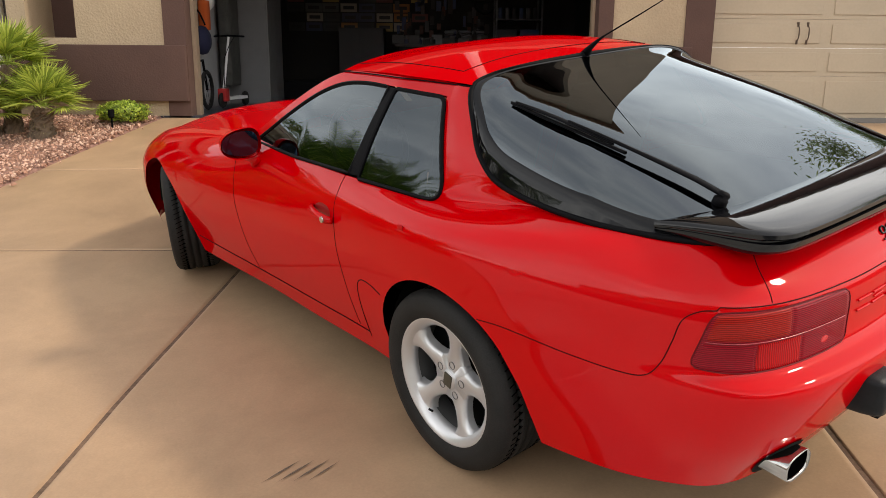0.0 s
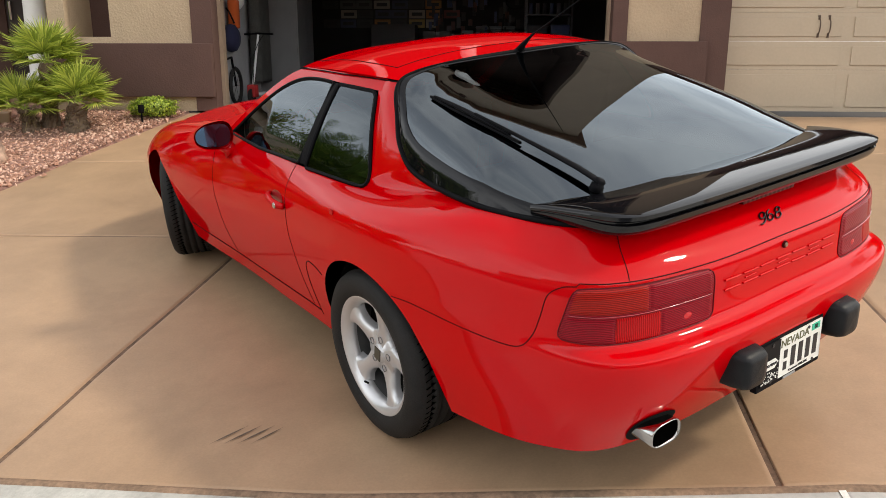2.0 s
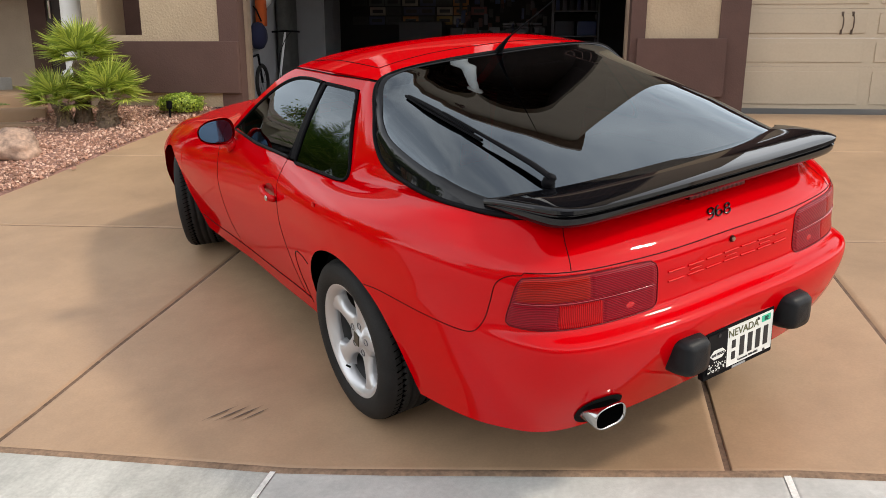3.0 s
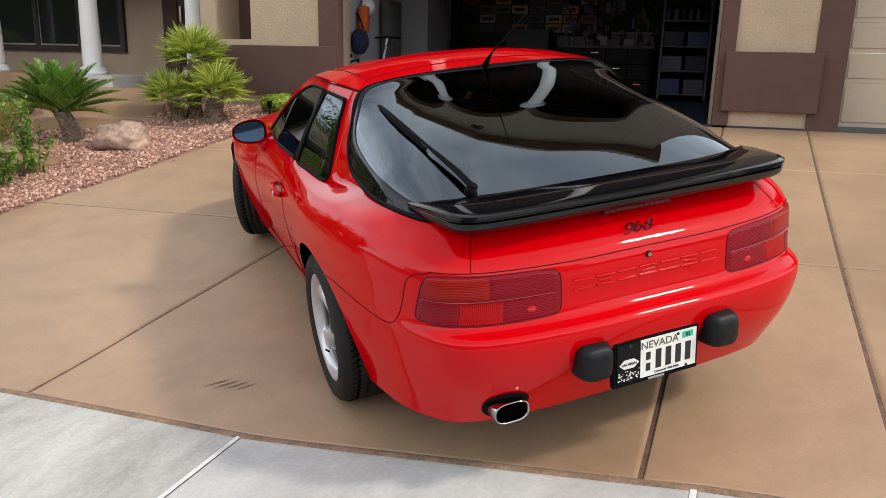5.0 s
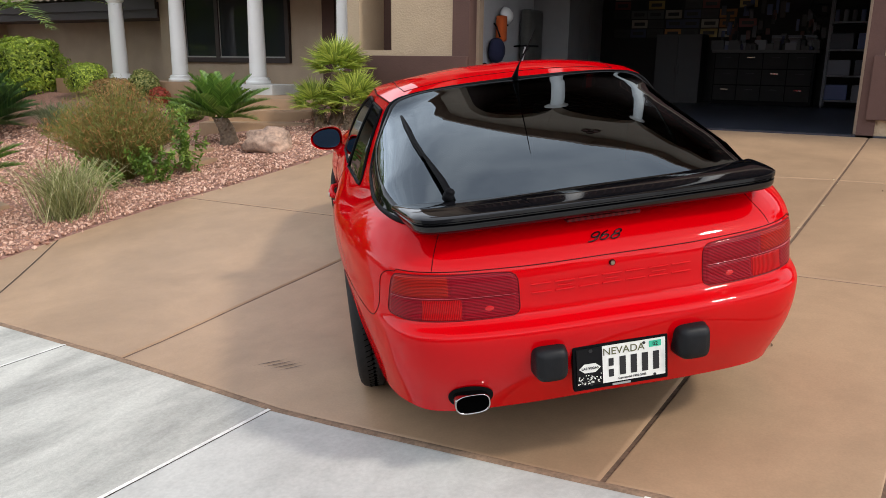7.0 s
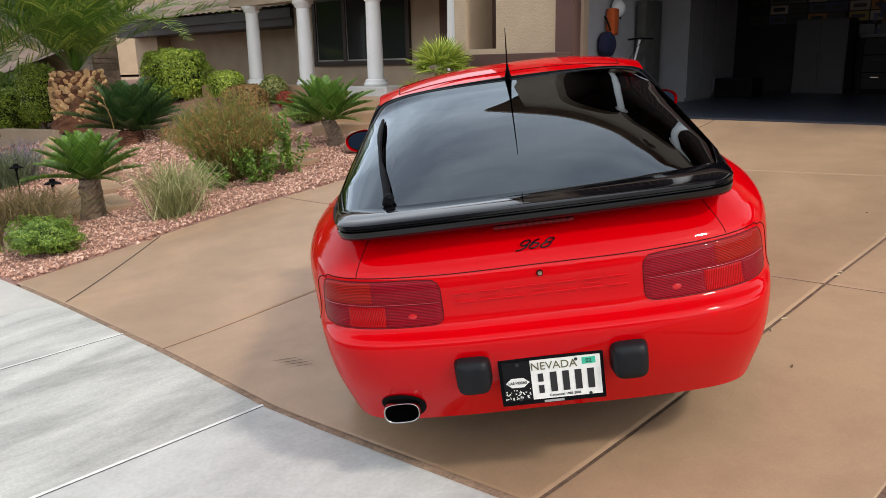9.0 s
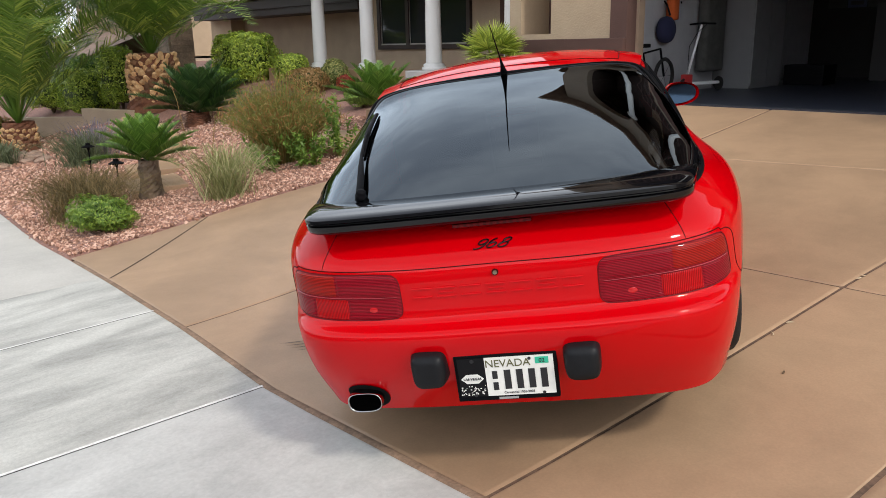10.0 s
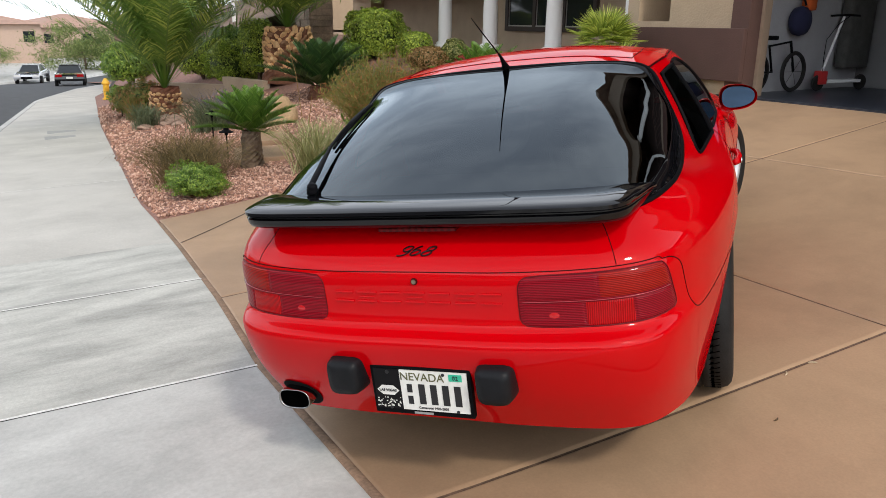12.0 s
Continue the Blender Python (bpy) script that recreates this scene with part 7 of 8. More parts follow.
leaf_ball("shrub", -14.7, 4.25, 0.9, 0.7, 0.75, 1500, 0.03, M_RUST, "rusty flowering shrub beside the low palm", seed=16, rough=0.3)
rw = tagged(new("retaining_wall"), "low taupe block retaining wall", "retaining wall", kind="structure")
for (a, b) in (((-15.6, 4.95), (-14.5, 5.95)), ((-14.5, 5.95), (-12.9, 6.35)), ((-22.0, 5.4), (-15.6, 4.95))):
    L = math.hypot(b[0] - a[0], b[1] - a[1])
    ob = part("wall_run", boxes((0, L, -0.09, 0.09, -0.9, 0.0), bevel=0.01), M_STUCCO_D, rw)
    ob.matrix_local = Matrix.Translation((a[0], a[1], max(ground(*a), ground(*b)) + 0.20)) @ Matrix.Rotation(math.atan2(b[1] - a[1], b[0] - a[0]), 4, "Z")
for (x, y, w, d, t) in ((-6.15, 3.92, 1.15, 0.62, -0.3), (-7.3, 4.38, 1.15, 0.66, -0.3), (-5.6, 6.15, 1.1, 0.55, -0.15), (-4.95, 5.75, 0.7, 0.45, 0.0)):
    ob = tagged(part("stepping_slab", boxes((-w / 2, w / 2, -d / 2, d / 2, -0.06, 0.035), bevel=0.012), M_CONC_T), "tan concrete stepping slab in gravel", "stepping slab", "garden stepping slabs")
    ob.matrix_world = pose(x, y, gz(x, y) + 0.025, 3, -2, math.degrees(t))

# loose gravel over the bed nearest the driveway
def pebbles(n, x_range, y_range, size, seed, mat):
    local = np.random.default_rng(seed)
    base_v = np.array([(1, 0, 0), (-1, 0, 0), (0, 1, 0), (0, -1, 0), (0, 0, 1), (0, 0, -1)], float)
    base_f = [(0, 2, 4), (2, 1, 4), (1, 3, 4), (3, 0, 4), (2, 0, 5), (1, 2, 5), (3, 1, 5), (0, 3, 5)]
    verts, faces = [], []
    for i in range(n):
        x, y = x_range[0] + (x_range[1] - x_range[0]) * local.random(), y_range[0] + (y_range[1] - y_range[0]) * local.random()
        if x > border_x(y) + 0.012 - 0.03 * local.random() + (0.12 if local.random() < 0.02 else 0) or y < edge_y(x) + 0.012 - (0.06 if local.random() < 0.03 else 0.0):
            continue
        if x < -4.9 and y > 7.1:
            continue
        q, _ = np.linalg.qr(local.normal(size=(3, 3)))
        s = size * (0.5 + local.random() ** 2 * 1.2) * np.array([1, 0.8, 0.6]) * (0.8 + 0.4 * local.random(3))
        v = (base_v + local.normal(0, 0.12, (6, 3))) * s @ q + np.array([x, y, ground(x, y) + 0.022])
        o = len(verts)
        verts += v.tolist()
        faces += [(a + o, b + o, c + o) for a, b, c in base_f]
    return verts, faces


def stone_mat():
    m = leafy("gravel_stone", (0.49, 0.262, 0.182), (0.79, 0.55, 0.43), 0.9, 0.66)
    m.node_tree.nodes["Mix Shader"].inputs[0].default_value = 0.0
    return m


gv, gf = pebbles(46000, (-6.3, -2.9), (2.2, 8.45), 0.0155, 77, None)
hv, hf = pebbles(22000, (-11.5, -6.3), (2.3, 8.0), 0.022, 78, None)
gf += [tuple(i + len(gv) for i in f) for f in hf]
gv += hv
hv, hf = pebbles(9000, (-22.0, -11.5), (2.6, 6.2), 0.036, 79, None)
gf += [tuple(i + len(gv) for i in f) for f in hf]
gv += hv
tagged(part("loose_gravel", mesh_of("loose_gravel", gv, gf), stone_mat(), None), "loose pinkish crushed gravel stones", "gravel", kind="stuff")

# ---- garage contents ----
def item(name, m, label, category, group=""):
    return thing(name, m, label, category, group)


scoot = item("kick_scooter", pose(-2.74, 10.02, GZ, 0, 0, -9), "white and red electric kick scooter on its stand", "scooter")
M_SCW = plain("scooter_white", (0.7, 0.7, 0.7), 0.4)
M_SCR = plain("scooter_red", (0.45, 0.03, 0.03), 0.4)
part("deck", boxes((-0.065, 0.065, 0.1, 0.68, 0.10, 0.14), bevel=0.015), M_SCW, scoot)
part("stem", tube([(0, 0.03, 0.13), (0, 0.06, 0.26), (0, 0.29, 0.90)], [0.02, 0.017, 0.015], 10), M_SCW, scoot)
part("handlebar", tube([(-0.21, 0.31, 0.91), (0, 0.295, 0.92), (0.21, 0.31, 0.91)], 0.013, 8), M_RUBBER, scoot)
part("brake_cable", tube([(0.08, 0.30, 0.91), (0.09, 0.10, 0.80), (0.06, -0.02, 0.62), (0.04, 0.0, 0.4), (0.02, 0.04, 0.22)], 0.005, 6), M_RUBBER, scoot)
part("fork", boxes((-0.06, 0.06, -0.02, 0.1, 0.08, 0.25), bevel=0.03), M_SCR, scoot)
for y in (0.0, 0.74):
    part("wheel", lathe([(0.02, -0.02), (0.09, -0.02), (0.1, 0.0), (0.09, 0.02), (0.02, 0.02)], 24, axis="X", m=Matrix.Translation((0, y, 0.1))), M_TYRE, scoot)

bike = item("bicycle", pose(-2.80, 8.86, GZ), "small dark bicycle leaning just inside the garage", "bicycle")
for y in (0.0, 0.72):
    w = part("wheel", lathe([(0.20, -0.02), (0.23, -0.018), (0.245, 0), (0.23, 0.018), (0.20, 0.02), (0.20, -0.02)], 40, axis="X", m=Matrix.Translation((0, y, 0.245))), M_TYRE, bike)
    part("spoke_set", tube([(0, y + 0.2 * math.cos(a), 0.245 + 0.2 * math.sin(a)) for a in (0, math.pi, 2, 2 + math.pi, 4, 4 + math.pi)], 0.003, 4), M_CHROME, w)
part("bike_frame", tube([(0, 0.72, 0.245), (0, 0.6, 0.6), (0, 0.2, 0.55), (0, 0.3, 0.25), (0, 0.0, 0.245)], 0.016, 8), M_RUBBER, bike)
part("saddle", boxes((-0.06, 0.06, 0.05, 0.28, 0.62, 0.67), bevel=0.02), M_RUBBER, bike)

pack = item("round_bag", pose(-2.90, 9.66, 1.40), "round dark blue bag hanging on the garage wall", "bag")
part("bag_body", lathe([(0.0, 0.15), (0.10, 0.14), (0.16, 0.10), (0.175, 0.05), (0.165, 0.0), (0.0, -0.01)], 28, axis="X", m=Matrix.Translation((0, 0, 0.18))), plain("navy_cloth", (0.012, 0.014, 0.045), 0.9), pack, smooth=True)
part("strap", tube([(0.1, 0, 0.36), (0.04, 0, 0.5), (0.0, 0, 0.55)], 0.012, 6), M_RUBBER, pack)
org = item("orange_bag", pose(-2.88, 9.78, 1.70), "orange bag hanging on the garage wall", "bag")
part("bag_body", boxes((-0.02, 0.10, -0.08, 0.08, 0.0, 0.36), bevel=0.045), plain("orange_cloth", (0.5, 0.09, 0.015), 0.9), org, smooth=True)
gar = item("garment_bag", pose(-2.90, 10.83, 1.0), "grey garment bag hanging on the garage wall", "garment bag")
part("bag_body", boxes((0, 0.16, -0.28, 0.26, 0.0, 1.2), bevel=0.06), material("grey_cloth", (0.06, 0.06, 0.055), 0.95, vary=0.3, scale=8), gar, smooth=True)
M_CAB = material("cabinet_grey", (0.15, 0.15, 0.153), 0.6, vary=0.08)
cab = item("tall_cabinet", pose(-2.68, 11.68, GZ), "tall pale grey metal cabinet", "cabinet")
part("cabinet_body", boxes((-0.3, 0.3, -0.5, 0.5, 0.0, 2.1), bevel=0.01), M_CAB, cab)
part("cabinet_door", boxes((0.3, 0.32, -0.49, -0.005, 0.05, 2.08)), M_CAB, cab)
part("cabinet_door", boxes((0.3, 0.32, 0.005, 0.49, 0.05, 2.08)), M_CAB, cab)
shoe = item("shoe_box", pose(-2.25, 12.55, GZ), "patterned bag beside the cabinet", "bag")
part("bag_body", boxes((-0.15, 0.15, -0.12, 0.12, 0, 0.26), bevel=0.03), material("patterned_cloth", (0.2, 0.2, 0.2), 0.9, vary=0.8, scale=60), shoe)
case = item("black_case", pose(-2.1, 12.6, GZ), "black storage case on the garage floor", "case")
part("case_body", boxes((-0.3, 0.3, -0.25, 0.25, 0, 0.3), bevel=0.03), M_RUBBER, case)

# small plates hung in rows on the back wall
local = np.random.default_rng(12)
# plate colours scaled down, the garage's shade is put into them
tints = [(0.26, 0.24, 0.2), (0.3, 0.12, 0.02), (0.28, 0.2, 0.05), (0.03, 0.04, 0.09), (0.12, 0.02, 0.02), (0.07, 0.08, 0.08), (0.02, 0.022, 0.022)]
tmats = [plain("plate_tint", t, 0.5) for t in tints]
ink = M_INK
bm = boxes((-0.15, 0.15, -0.004, 0.0, -0.075, 0.075))
pm = bpy.data.meshes.new("wall_plate")
bm.to_mesh(pm)
bm.free()
metas = []
for t in tmats:
    me = pm.copy()
    me.materials.append(t)
    metas.append(me)
for i in range(8):
    for j in range(5):
        if local.random() < 0.22:
            continue
        ob = tagged(part("wall_plate", metas[int(local.integers(len(metas)))], None), "old coloured number plate hung on the garage wall", "wall plate", "plates on the back wall")
        ob.location = (-2.55 + 0.325 * i + local.normal(0, 0.01), 14.59, 1.98 + 0.17 * j)
        bar = part("plate_bar", boxes((-0.1, 0.1, -0.007, -0.004, -0.03, 0.03)), ink, ob)
# cabinet, bench, tin, shelf and bin colours are lowered for the interior shade
fr = item("low_cabinet", pose(-1.3, 14.25, GZ), "low cabinet with two doors, coloured dark for the garage shade", "cabinet")
part("cabinet_body", boxes((-0.4, 0.4, -0.3, 0.3, 0.0, 1.2), bevel=0.01), plain("appliance_shaded", (0.035, 0.034, 0.036), 0.6), fr)
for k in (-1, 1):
    dw = part("cabinet_door", boxes((min(0.01 * k, 0.385 * k), max(0.01 * k, 0.385 * k), -0.318, -0.302, 0.06, 1.15), bevel=0.004), bpy.data.materials["appliance_shaded"], fr)
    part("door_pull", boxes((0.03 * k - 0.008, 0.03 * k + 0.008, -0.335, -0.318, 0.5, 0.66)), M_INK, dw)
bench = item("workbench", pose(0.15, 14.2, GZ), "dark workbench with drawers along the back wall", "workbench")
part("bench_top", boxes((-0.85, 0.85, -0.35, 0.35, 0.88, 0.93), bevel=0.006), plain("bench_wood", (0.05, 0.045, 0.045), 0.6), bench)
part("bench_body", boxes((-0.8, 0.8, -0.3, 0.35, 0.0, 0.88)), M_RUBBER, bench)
for i in range(4):
    for j in range(3):
        dw = part("drawer", boxes((-0.78 + 0.39 * i, -0.41 + 0.39 * i, -0.32, -0.3, 0.08 + 0.27 * j, 0.33 + 0.27 * j)), M_TRIM, bench)
        part("drawer_pull", boxes((-0.65 + 0.39 * i, -0.53 + 0.39 * i, -0.34, -0.32, 0.26 + 0.27 * j, 0.27 + 0.27 * j)), M_INK if (i + j) % 3 else M_CHROME, dw)
for i in range(44):
    x = -0.72 + 1.6 * local.random()
    s = 0.04 + 0.07 * local.random()
    h = 0.06 + 0.22 * local.random()
    y0 = 14.05 + 0.3 * local.random()
    nm, lb = [("bottle", "small bottle on the workbench"), ("tool_box", "small tool box on the workbench"), ("tin", "paint tin on the workbench")][i % 3]
    ob = tagged(part(nm, lathe([(0, 0), (s * 0.6, 0), (s * 0.6, h * 0.7), (s * 0.25, h * 0.8), (s * 0.25, h), (0, h)], 12) if i % 3 == 0 else boxes((-s, s, -s * 0.7, s * 0.7, 0, h * 0.7), bevel=0.006), [plain("tin_a", (0.08, 0.083, 0.10), 0.4), plain("tin_b", (0.03, 0.035, 0.09), 0.5), plain("tin_c", (0.02, 0.02, 0.022), 0.5)][int(local.integers(3))]), lb, nm.replace("_", " "), "things on the workbench")
    ob.location = (x, y0, GZ + 0.93)
shelf = item("shelf_unit", pose(1.5, 14.2, GZ), "metal shelf unit with blue and clear bins", "shelf")
for z in (0.1, 0.5, 0.92, 1.35, 1.75):
    part("shelf_board", boxes((-0.4, 0.4, -0.28, 0.28, z, z + 0.025)), plain("shelf_steel", (0.085, 0.09, 0.11), 0.4) if z == 0.1 else bpy.data.materials["shelf_steel"], shelf)
for x in (-0.4, 0.4):
    for y in (-0.28, 0.28):
        part("shelf_post", boxes((x - 0.015, x + 0.015, y - 0.015, y + 0.015, 0, 1.95)), bpy.data.materials["shelf_steel"], shelf)
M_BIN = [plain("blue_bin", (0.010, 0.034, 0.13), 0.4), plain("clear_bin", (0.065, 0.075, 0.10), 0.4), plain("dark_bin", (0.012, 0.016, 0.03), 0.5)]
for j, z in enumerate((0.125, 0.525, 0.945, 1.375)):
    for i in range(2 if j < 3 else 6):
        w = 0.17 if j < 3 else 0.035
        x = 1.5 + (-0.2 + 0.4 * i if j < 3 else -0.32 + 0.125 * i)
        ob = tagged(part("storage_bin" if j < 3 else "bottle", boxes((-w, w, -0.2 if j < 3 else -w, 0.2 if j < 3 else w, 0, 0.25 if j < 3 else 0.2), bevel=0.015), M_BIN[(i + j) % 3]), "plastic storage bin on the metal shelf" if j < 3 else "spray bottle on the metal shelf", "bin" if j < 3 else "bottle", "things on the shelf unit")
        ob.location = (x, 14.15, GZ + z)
M_TOOL_A = plain("tool_steel", (0.06, 0.06, 0.07), 0.5, 0.3)
M_TOOL_B = plain("tool_handle", (0.07, 0.02, 0.015), 0.5)
sw2 = item("steering_wheel", pose(0.92, 14.56, 2.42), "old steering wheel hung on the garage wall", "steering wheel")
part("rim", tube([(0.19 * math.cos(t), -0.03, 0.19 * math.sin(t)) for t in [2 * math.pi * i / 32 for i in range(32)]], 0.016, 8, closed=True), M_TRIM, sw2)
part("spoke", tube([(-0.19, -0.03, 0), (0.19, -0.03, 0)], 0.016, 6), M_TRIM, sw2)
for i in range(40):
    ob = tagged(part("wall_tool", boxes((-0.02 - 0.03 * local.random(), 0.02 + 0.03 * local.random(), -0.02, 0, -0.05 - 0.12 * local.random(), 0.05 + 0.1 * local.random()), bevel=0.004), [M_TOOL_A, M_INK, M_TOOL_B, M_INK, M_BIN[0]][i % 5]), "hand tool hung on the garage wall", "tool", "tools on the garage wall")
    ob.location = (-0.75 + 1.75 * local.random(), 14.59, 1.8 + 0.75 * local.random())

for i in range(3):
    for j in range(5):
        ob = tagged(part("parts_drawer", boxes((-0.11, 0.11, -0.1, 0.1, 0, 0.045), bevel=0.006), M_TOOL_A if j % 2 else M_BIN[1]), "stacked small-parts tray on the workbench", "tray", "trays on the workbench")
        ob.location = (0.30 + 0.25 * i, 14.4, GZ + 0.93 + 0.052 * j)
helm = item("helmet", pose(-2.88, 9.96, 2.06), "white cycling helmet hanging on the garage wall", "helmet")
bm = lathe([(0, 0.12), (0.06, 0.11), (0.11, 0.06), (0.13, 0.0), (0.115, -0.02), (0.09, 0.0), (0.0, 0.06)], 20, axis="X")
part("helmet_shell", bm, M_SCW, helm, smooth=True)
part("chin_strap", tube([(0.0, 0.08, 0.0), (0.05, 0.02, -0.14), (0.0, -0.08, 0.0)], 0.006, 6), M_RUBBER, helm)
# ---- down the street ----
M_PINK = material("pink_stucco", (0.50, 0.36, 0.28), 0.9, vary=0.1)
M_TILE_P = material("pink_roof_tile", (0.40, 0.25, 0.19), 0.85, vary=0.25, scale=2)


def far_house(x, y, z, w, d, h, yaw, label):
    e = thing("house", pose(x, y, z, 0, 0, yaw), label, "house", "houses down the street")
    part("wall", boxes((-w / 2, w / 2, -d / 2, d / 2, -2, h)), M_PINK, e)
    bm = bmesh.new()
    o = 0.6
    v = [bm.verts.new(p) for p in ((-w / 2 - o, -d / 2 - o, h), (w / 2 + o, -d / 2 - o, h), (w / 2 + o, d / 2 + o, h), (-w / 2 - o, d / 2 + o, h), (-w / 2 + d / 2, 0, h + 1.8), (w / 2 - d / 2, 0, h + 1.8))]
    for f in ((0, 1, 5, 4), (1, 2, 5), (2, 3, 4, 5), (3, 0, 4), (3, 2, 1, 0)):
        bm.faces.new([v[i] for i in f])
    part("roof", bm, M_TILE_P, e)
    for i in range(3):
        part("window", boxes((-w / 2 + 1.5 + i * (w - 4) / 2, -w / 2 + 2.7 + i * (w - 4) / 2, -d / 2 - 0.05, -d / 2 + 0.05, h - 2.0, h - 0.8)), M_WINGLASS, e)
        part("window", boxes((w / 2 - 0.05, w / 2 + 0.05, -d / 2 + 1.0 + i * (d - 3) / 2, -d / 2 + 2.2 + i * (d - 3) / 2, h - 2.0, h - 0.8)), M_WINGLASS, e)
    return e


far_house(-108, 1.0, -4.2, 16, 14, 4.9, 10, "distant pink stucco house with a hipped tile roof")
far_house(-122, 14.0, -4.2, 15, 13, 4.4, 14, "distant pink stucco house behind street trees")
far_house(-128, -18.0, -4.2, 16, 14, 4.9, 5, "distant pink stucco house across the street")

# unseen houses added across the street to hold low sky off the car's tail
for hx, hy, hw, hh in ((-34, -24, 17, 5.6), (-12, -25, 16, 6.6), (9, -24, 17, 5.8), (31, -25, 17, 6.4)):
    far_house(hx, hy, 0.05 * min(hx, 0), hw, 13, hh, 180, "unseen pink stucco house with a hipped tile roof, added to block low sky")


def far_car(x, y, yaw, col, label):
    z = ground(x, edge_y(x) - 2) - 0.12
    e = thing("parked_car", pose(x, y, z, 0, 0, yaw), label, "car", "cars down the street")
    paint = plain("far_car_paint", col, 0.25, 0.2, 1.0)
    prof = [(-2.28, 0.32), (-2.36, 0.55), (-2.33, 0.80), (-2.2, 0.93), (-1.5, 0.97), (1.15, 0.95), (1.9, 0.86), (2.22, 0.72), (2.32, 0.55), (2.26, 0.3)]
    bm = bmesh.new()
    rings = []
    for s, k in ((-0.80, 0.97), (-0.88, 0.99), (-0.90, 1.0), (0.90, 1.0), (0.88, 0.99), (0.80, 0.97)):
        rings.append([bm.verts.new((px * k, s, 0.6 + (pz - 0.6) * (1.0 if abs(s) < 0.85 else 0.9 if abs(s) < 0.89 else 0.55))) for px, pz in prof])
    for a, b in zip(rings, rings[1:]):
        for i in range(len(prof)):
            q = (i + 1) % len(prof)
            bm.faces.new((a[i], a[q], b[q], b[i]))
    bm.faces.new(rings[0])
    bm.faces.new(rings[-1])
    part("body", bm, paint, e)
    lo = [(-1.62, -0.74), (1.12, -0.74), (1.12, 0.74), (-1.62, 0.74)]
    hi = [(-0.85, -0.56), (0.30, -0.56), (0.30, 0.56), (-0.85, 0.56)]
    bm = bmesh.new()
    va, vb = [bm.verts.new((x, y, 0.93)) for x, y in lo], [bm.verts.new((x, y, 1.40)) for x, y in hi]
    for i in range(4):
        bm.faces.new((va[i], va[(i + 1) % 4], vb[(i + 1) % 4], vb[i]))
    part("windows", bm, M_WINGLASS, e, "dark tinted windows")
    part("roof", boxes((-0.90, 0.34, -0.57, 0.57, 1.39, 1.45), bevel=0.025), paint, e)
    for i in range(4):
        part("pillar", tube([(lo[i][0], lo[i][1], 0.94), (hi[i][0], hi[i][1], 1.41)], 0.035, 6), paint, e)
    part("grille", boxes((2.2, 2.335, -0.4, 0.4, 0.45, 0.62), bevel=0.02), M_RUBBER, e)
    for px in (-1.4, 1.4):
        for s in (-0.85, 0.85):
            part("wheel", lathe([(0, -0.1), (0.32, -0.1), (0.32, 0.1), (0, 0.1)], 20, axis="Y", m=Matrix.Translation((px, s, 0.32))), M_TYRE, e)
    for s in (-0.65, 0.65):
        part("lamp", boxes((-2.36, -2.3, s - 0.2, s + 0.2, 0.72, 0.88)), M_LENS, e)
        part("headlight", boxes((2.2, 2.31, s - 0.2, s + 0.2, 0.62, 0.78)), plain("lamp_glass", (0.7, 0.7, 0.7), 0.2) if s < 0 else bpy.data.materials["lamp_glass"], e)
    part("number_plate", boxes((-2.37, -2.33, -0.2, 0.2, 0.6, 0.72)), M_PLATE, e)
    return e


far_car(-56, 7.1, 172, (0.01, 0.01, 0.012), "black sedan stopped down the street")
far_car(-66, 5.4, -14, (0.55, 0.57, 0.6), "silver sedan on the far side of the street")


def tree(x, y, h, crown_w, crown_h, count, mat, label, seed, leaf=0.09):
    local = np.random.default_rng(seed)
    e = thing("tree", pose(x, y, ground(x, min(y, 8.6))), label, "tree")
    bm = tube([(0, 0, -0.1), (0.1, 0.05, h * 0.25), (0.05, -0.1, h * 0.5)], [0.16, 0.12, 0.09], 10)
    ends = []
    for i in range(9):
        a = i * 2.4
        tip = (crown_w * 0.36 * math.cos(a), crown_w * 0.36 * math.sin(a), h * (0.62 + 0.3 * local.random()))
        tube([(0.05, -0.1, h * 0.42), (tip[0] * 0.5, tip[1] * 0.5, h * 0.6), tip], [0.06, 0.04, 0.015], 6, bm)
        ends.append(tip)
    part("trunk", bm, M_BARK, e)
    cl = np.array([(crown_w / 2 * local.normal() * 0.45, crown_w / 2 * local.normal() * 0.45, h - crown_h / 2 + crown_h * 0.5 * np.clip(local.normal() * 0.5, -1, 1)) for _ in range(46)])
    k = local.integers(len(cl), size=count)
    c = cl[k] + local.normal(0, 1, (count, 3)) * np.array([0.32, 0.32, 0.2]) * crown_w / 5
    t = local.normal(size=(count, 3)); t /= np.linalg.norm(t, axis=1, keepdims=True)
    b = np.cross(t, local.normal(size=(count, 3))); b /= np.linalg.norm(b, axis=1, keepdims=True)
    sz = leaf * (0.6 + 0.8 * local.random(count))[:, None]
    verts = np.stack([c - t * sz, c + b * sz * 0.25, c + t * sz, c - b * sz * 0.25], 1).reshape(-1, 3)
    part("crown", mesh_of("crown", verts.tolist(), np.arange(count * 4).reshape(-1, 4).tolist()), mat, e)
    return e


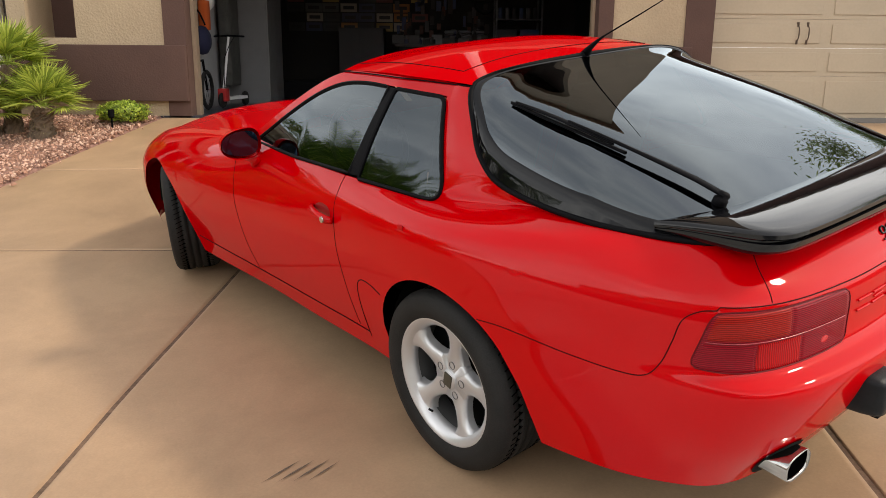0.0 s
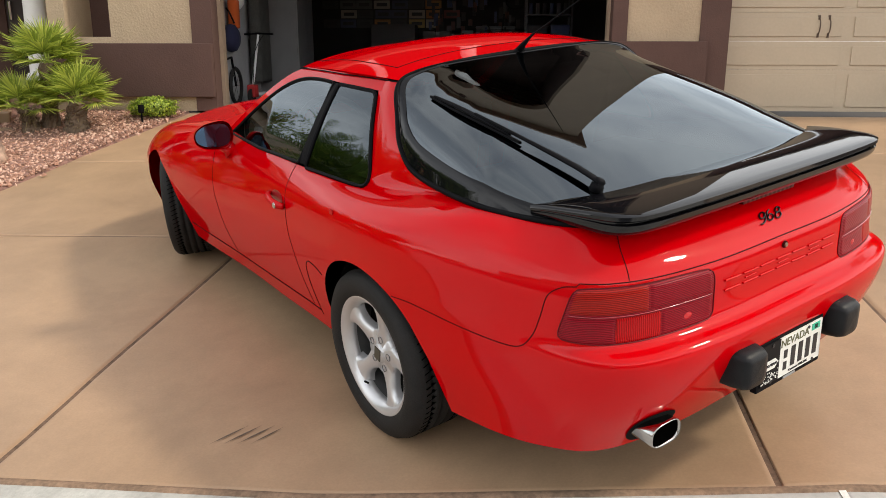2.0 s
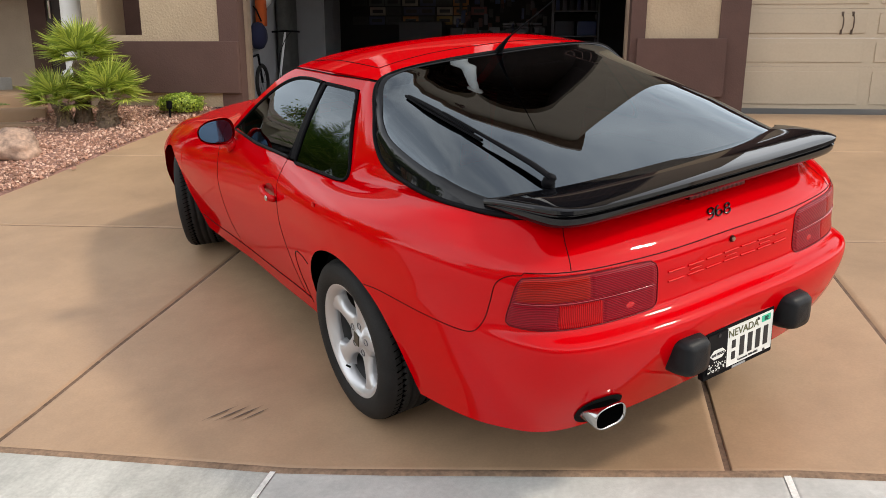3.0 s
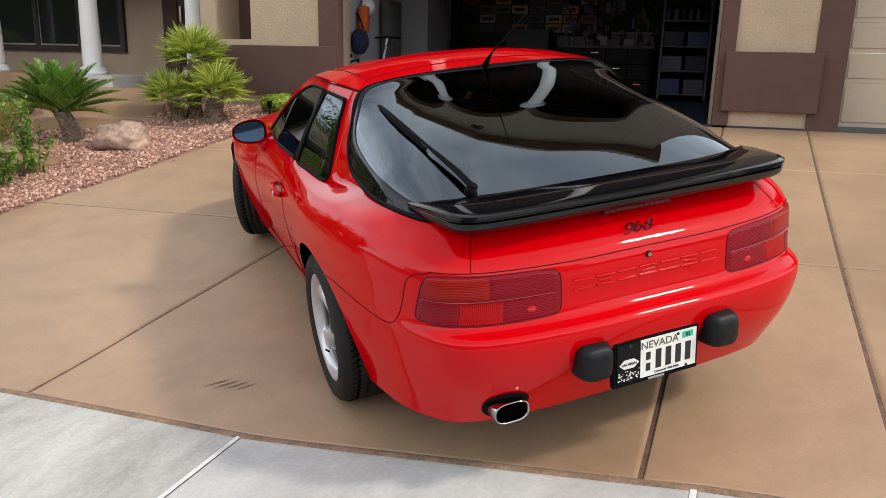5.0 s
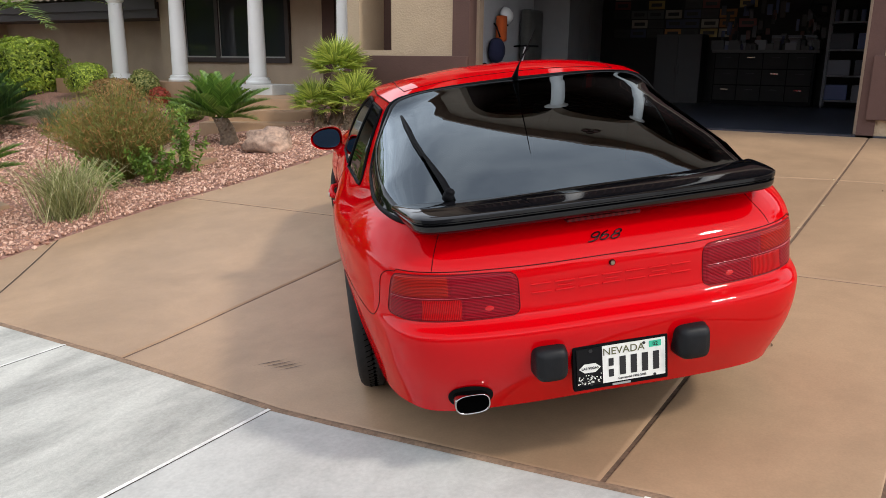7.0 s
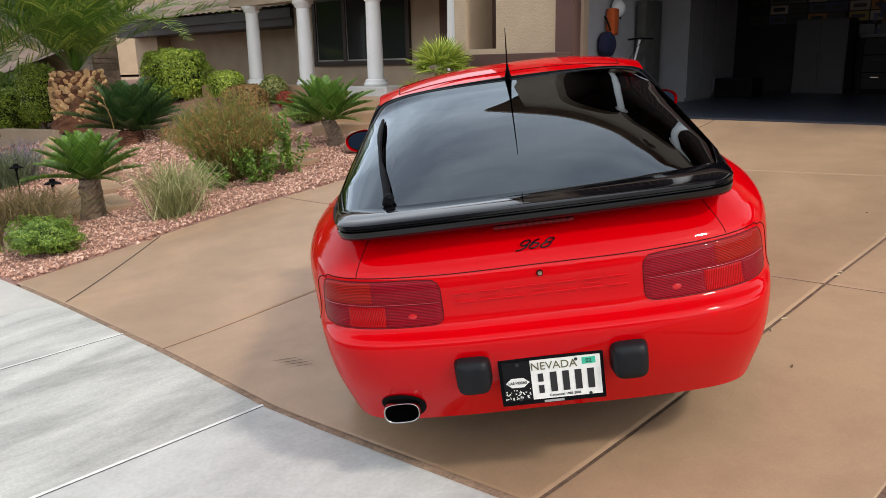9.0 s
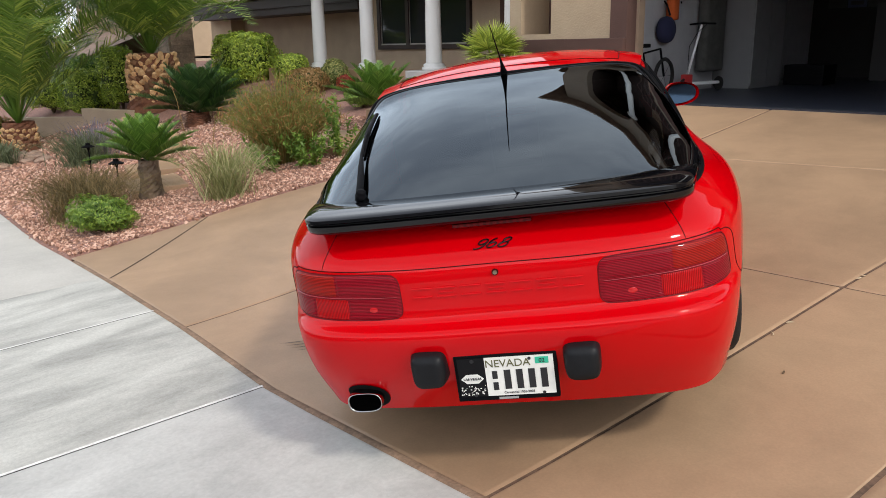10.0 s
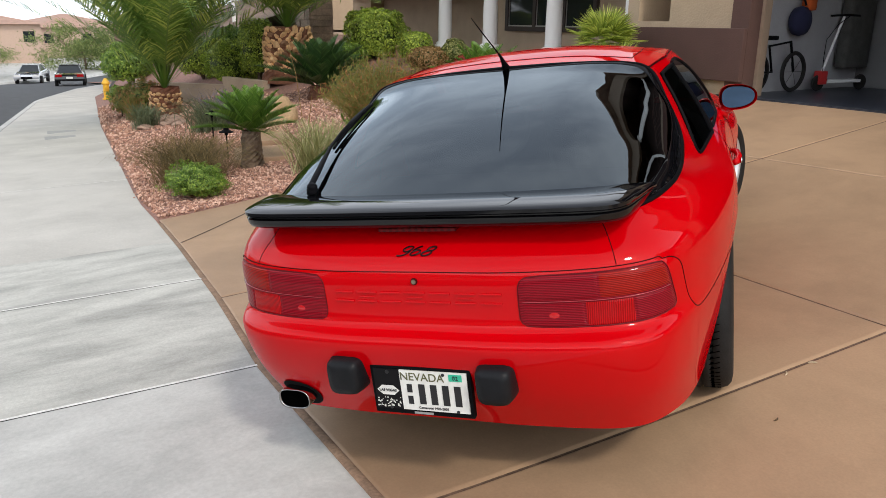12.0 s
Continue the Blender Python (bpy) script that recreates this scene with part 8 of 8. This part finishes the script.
tree(-24, 11.6, 6.4, 7.5, 4.4, 40000, M_TREE, "feathery green street tree behind the palms", 31, 0.12)
tree(18.0, 17.2, 12.2, 9.5, 7.0, 60000, M_TREE, "feathery green tree behind the house", 37, 0.10)
# next two trees are added out of view, they screen the low sky
tree(-2.0, -15.5, 6.5, 7.0, 4.5, 9000, M_TREE, "unseen feathery street tree, added across the street to block low sky", 38, 0.14)
tree(19.5, -15.5, 7.0, 8.0, 5.0, 9000, M_TREE, "unseen feathery street tree, added across the street to block low sky", 39, 0.14)
tree(-38, 9.0, 8.2, 9.0, 6.5, 40000, M_TREE, "feathery green street tree further on", 32, 0.12)
tree(-62, 16.5, 6.0, 7.0, 4.0, 9000, M_TREE, "feathery tree at the street's bend", 33, 0.2)
tree(-78, 0.5, 4.5, 9.0, 3.6, 24000, M_TREE, "wide low tree across the street", 34, 0.10)
tree(-88, 12.0, 5.0, 9.0, 4.2, 12000, M_TREE, "wide low tree by the distant houses", 35, 0.15)
tree(-70, -6.0, 4.0, 8.0, 3.2, 18000, M_TREE, "wide low tree across the street", 36, 0.10)
leaf_ball("hedge", -84, -0.5, 6, 3, 1.2, 1500, 0.15, M_HEDGE_D, "dark clipped hedge across the street", "hedge", seed=70, z0=-4.1)
hyd = thing("fire_hydrant", pose(-25.4, edge_y(-25.4) + 0.35, gz(-25.4, edge_y(-25.4) + 0.35)), "yellow fire hydrant beside the sidewalk", "hydrant")
M_YEL = plain("hydrant_yellow", (0.75, 0.42, 0.03), 0.5)
part("barrel", lathe([(0.0, 0), (0.15, 0), (0.15, 0.05), (0.10, 0.07), (0.10, 0.5), (0.13, 0.52), (0.13, 0.56), (0.10, 0.62), (0.05, 0.7), (0.0, 0.72)], 20), M_YEL, hyd)
part("outlet", tube([(-0.2, 0, 0.42), (0.2, 0, 0.42)], 0.055, 10), M_YEL, hyd)

# neighbouring wing: stone pillar, lantern, low tiled wall
pil = thing("stone_pillar", pose(-16.6, 9.0, 0.1), "stacked brown stone pillar by the side entry", "pillar", kind="structure")
local = np.random.default_rng(4)
z = 0.0
while z < 3.0:
    h = 0.10 + 0.09 * local.random()
    for fx in (-0.5, -0.17, 0.16):
        w = 0.32
        part("stone", boxes((fx + 0.004, fx + w - 0.004, -0.3 - 0.03 * local.random(), -0.1, z, z + h - 0.008), bevel=0.012), M_STONE, pil)
    part("stone", boxes((0.45, 0.5 + 0.02 * local.random(), -0.28, 0.3, z, z + h - 0.008), bevel=0.008), M_STONE, pil)
    z += h
part("core", boxes((-0.48, 0.46, -0.12, 0.35, 0, 3.0)), M_STONE, pil)
wall("wall_side_entry", boxes((-18.4, -17.2, 11.0, 11.4, -0.3, 3.6)), M_STUCCO, "tan stucco wall by the side entry")
nb = thing("neighbour_house", pose(-36, 14, -1.0), "taupe neighbouring house with a barrel-tile roof", "house")
part("wall", boxes((-7, 5, -2, 5, -1.0, 2.1)), M_STUCCO_D, nb)
part("fascia", boxes((-7.4, 5.4, -2.6, -2.4, 1.75, 2.15)), M_BROWN, nb)
rows = [[(-7.5 + 13 * i / 120, -2.7 + 4.0 * j, 2.15 + 1.4 * j + 0.05 * abs(math.sin(i * math.pi / 3))) for i in range(121)] for j in range(2)]
part("roof", grid_mesh("roof", rows, flip=True), M_ROOF, nb)
part("upper_wall", boxes((-4, 5, 0.5, 5, 2.0, 6.0)), M_STUCCO, nb)
for x in (-1.8, 2.6):
    part("downpipe", boxes((x, x + 0.12, -2.15, -2.0, -1, 4.5)), M_WHITE, nb)
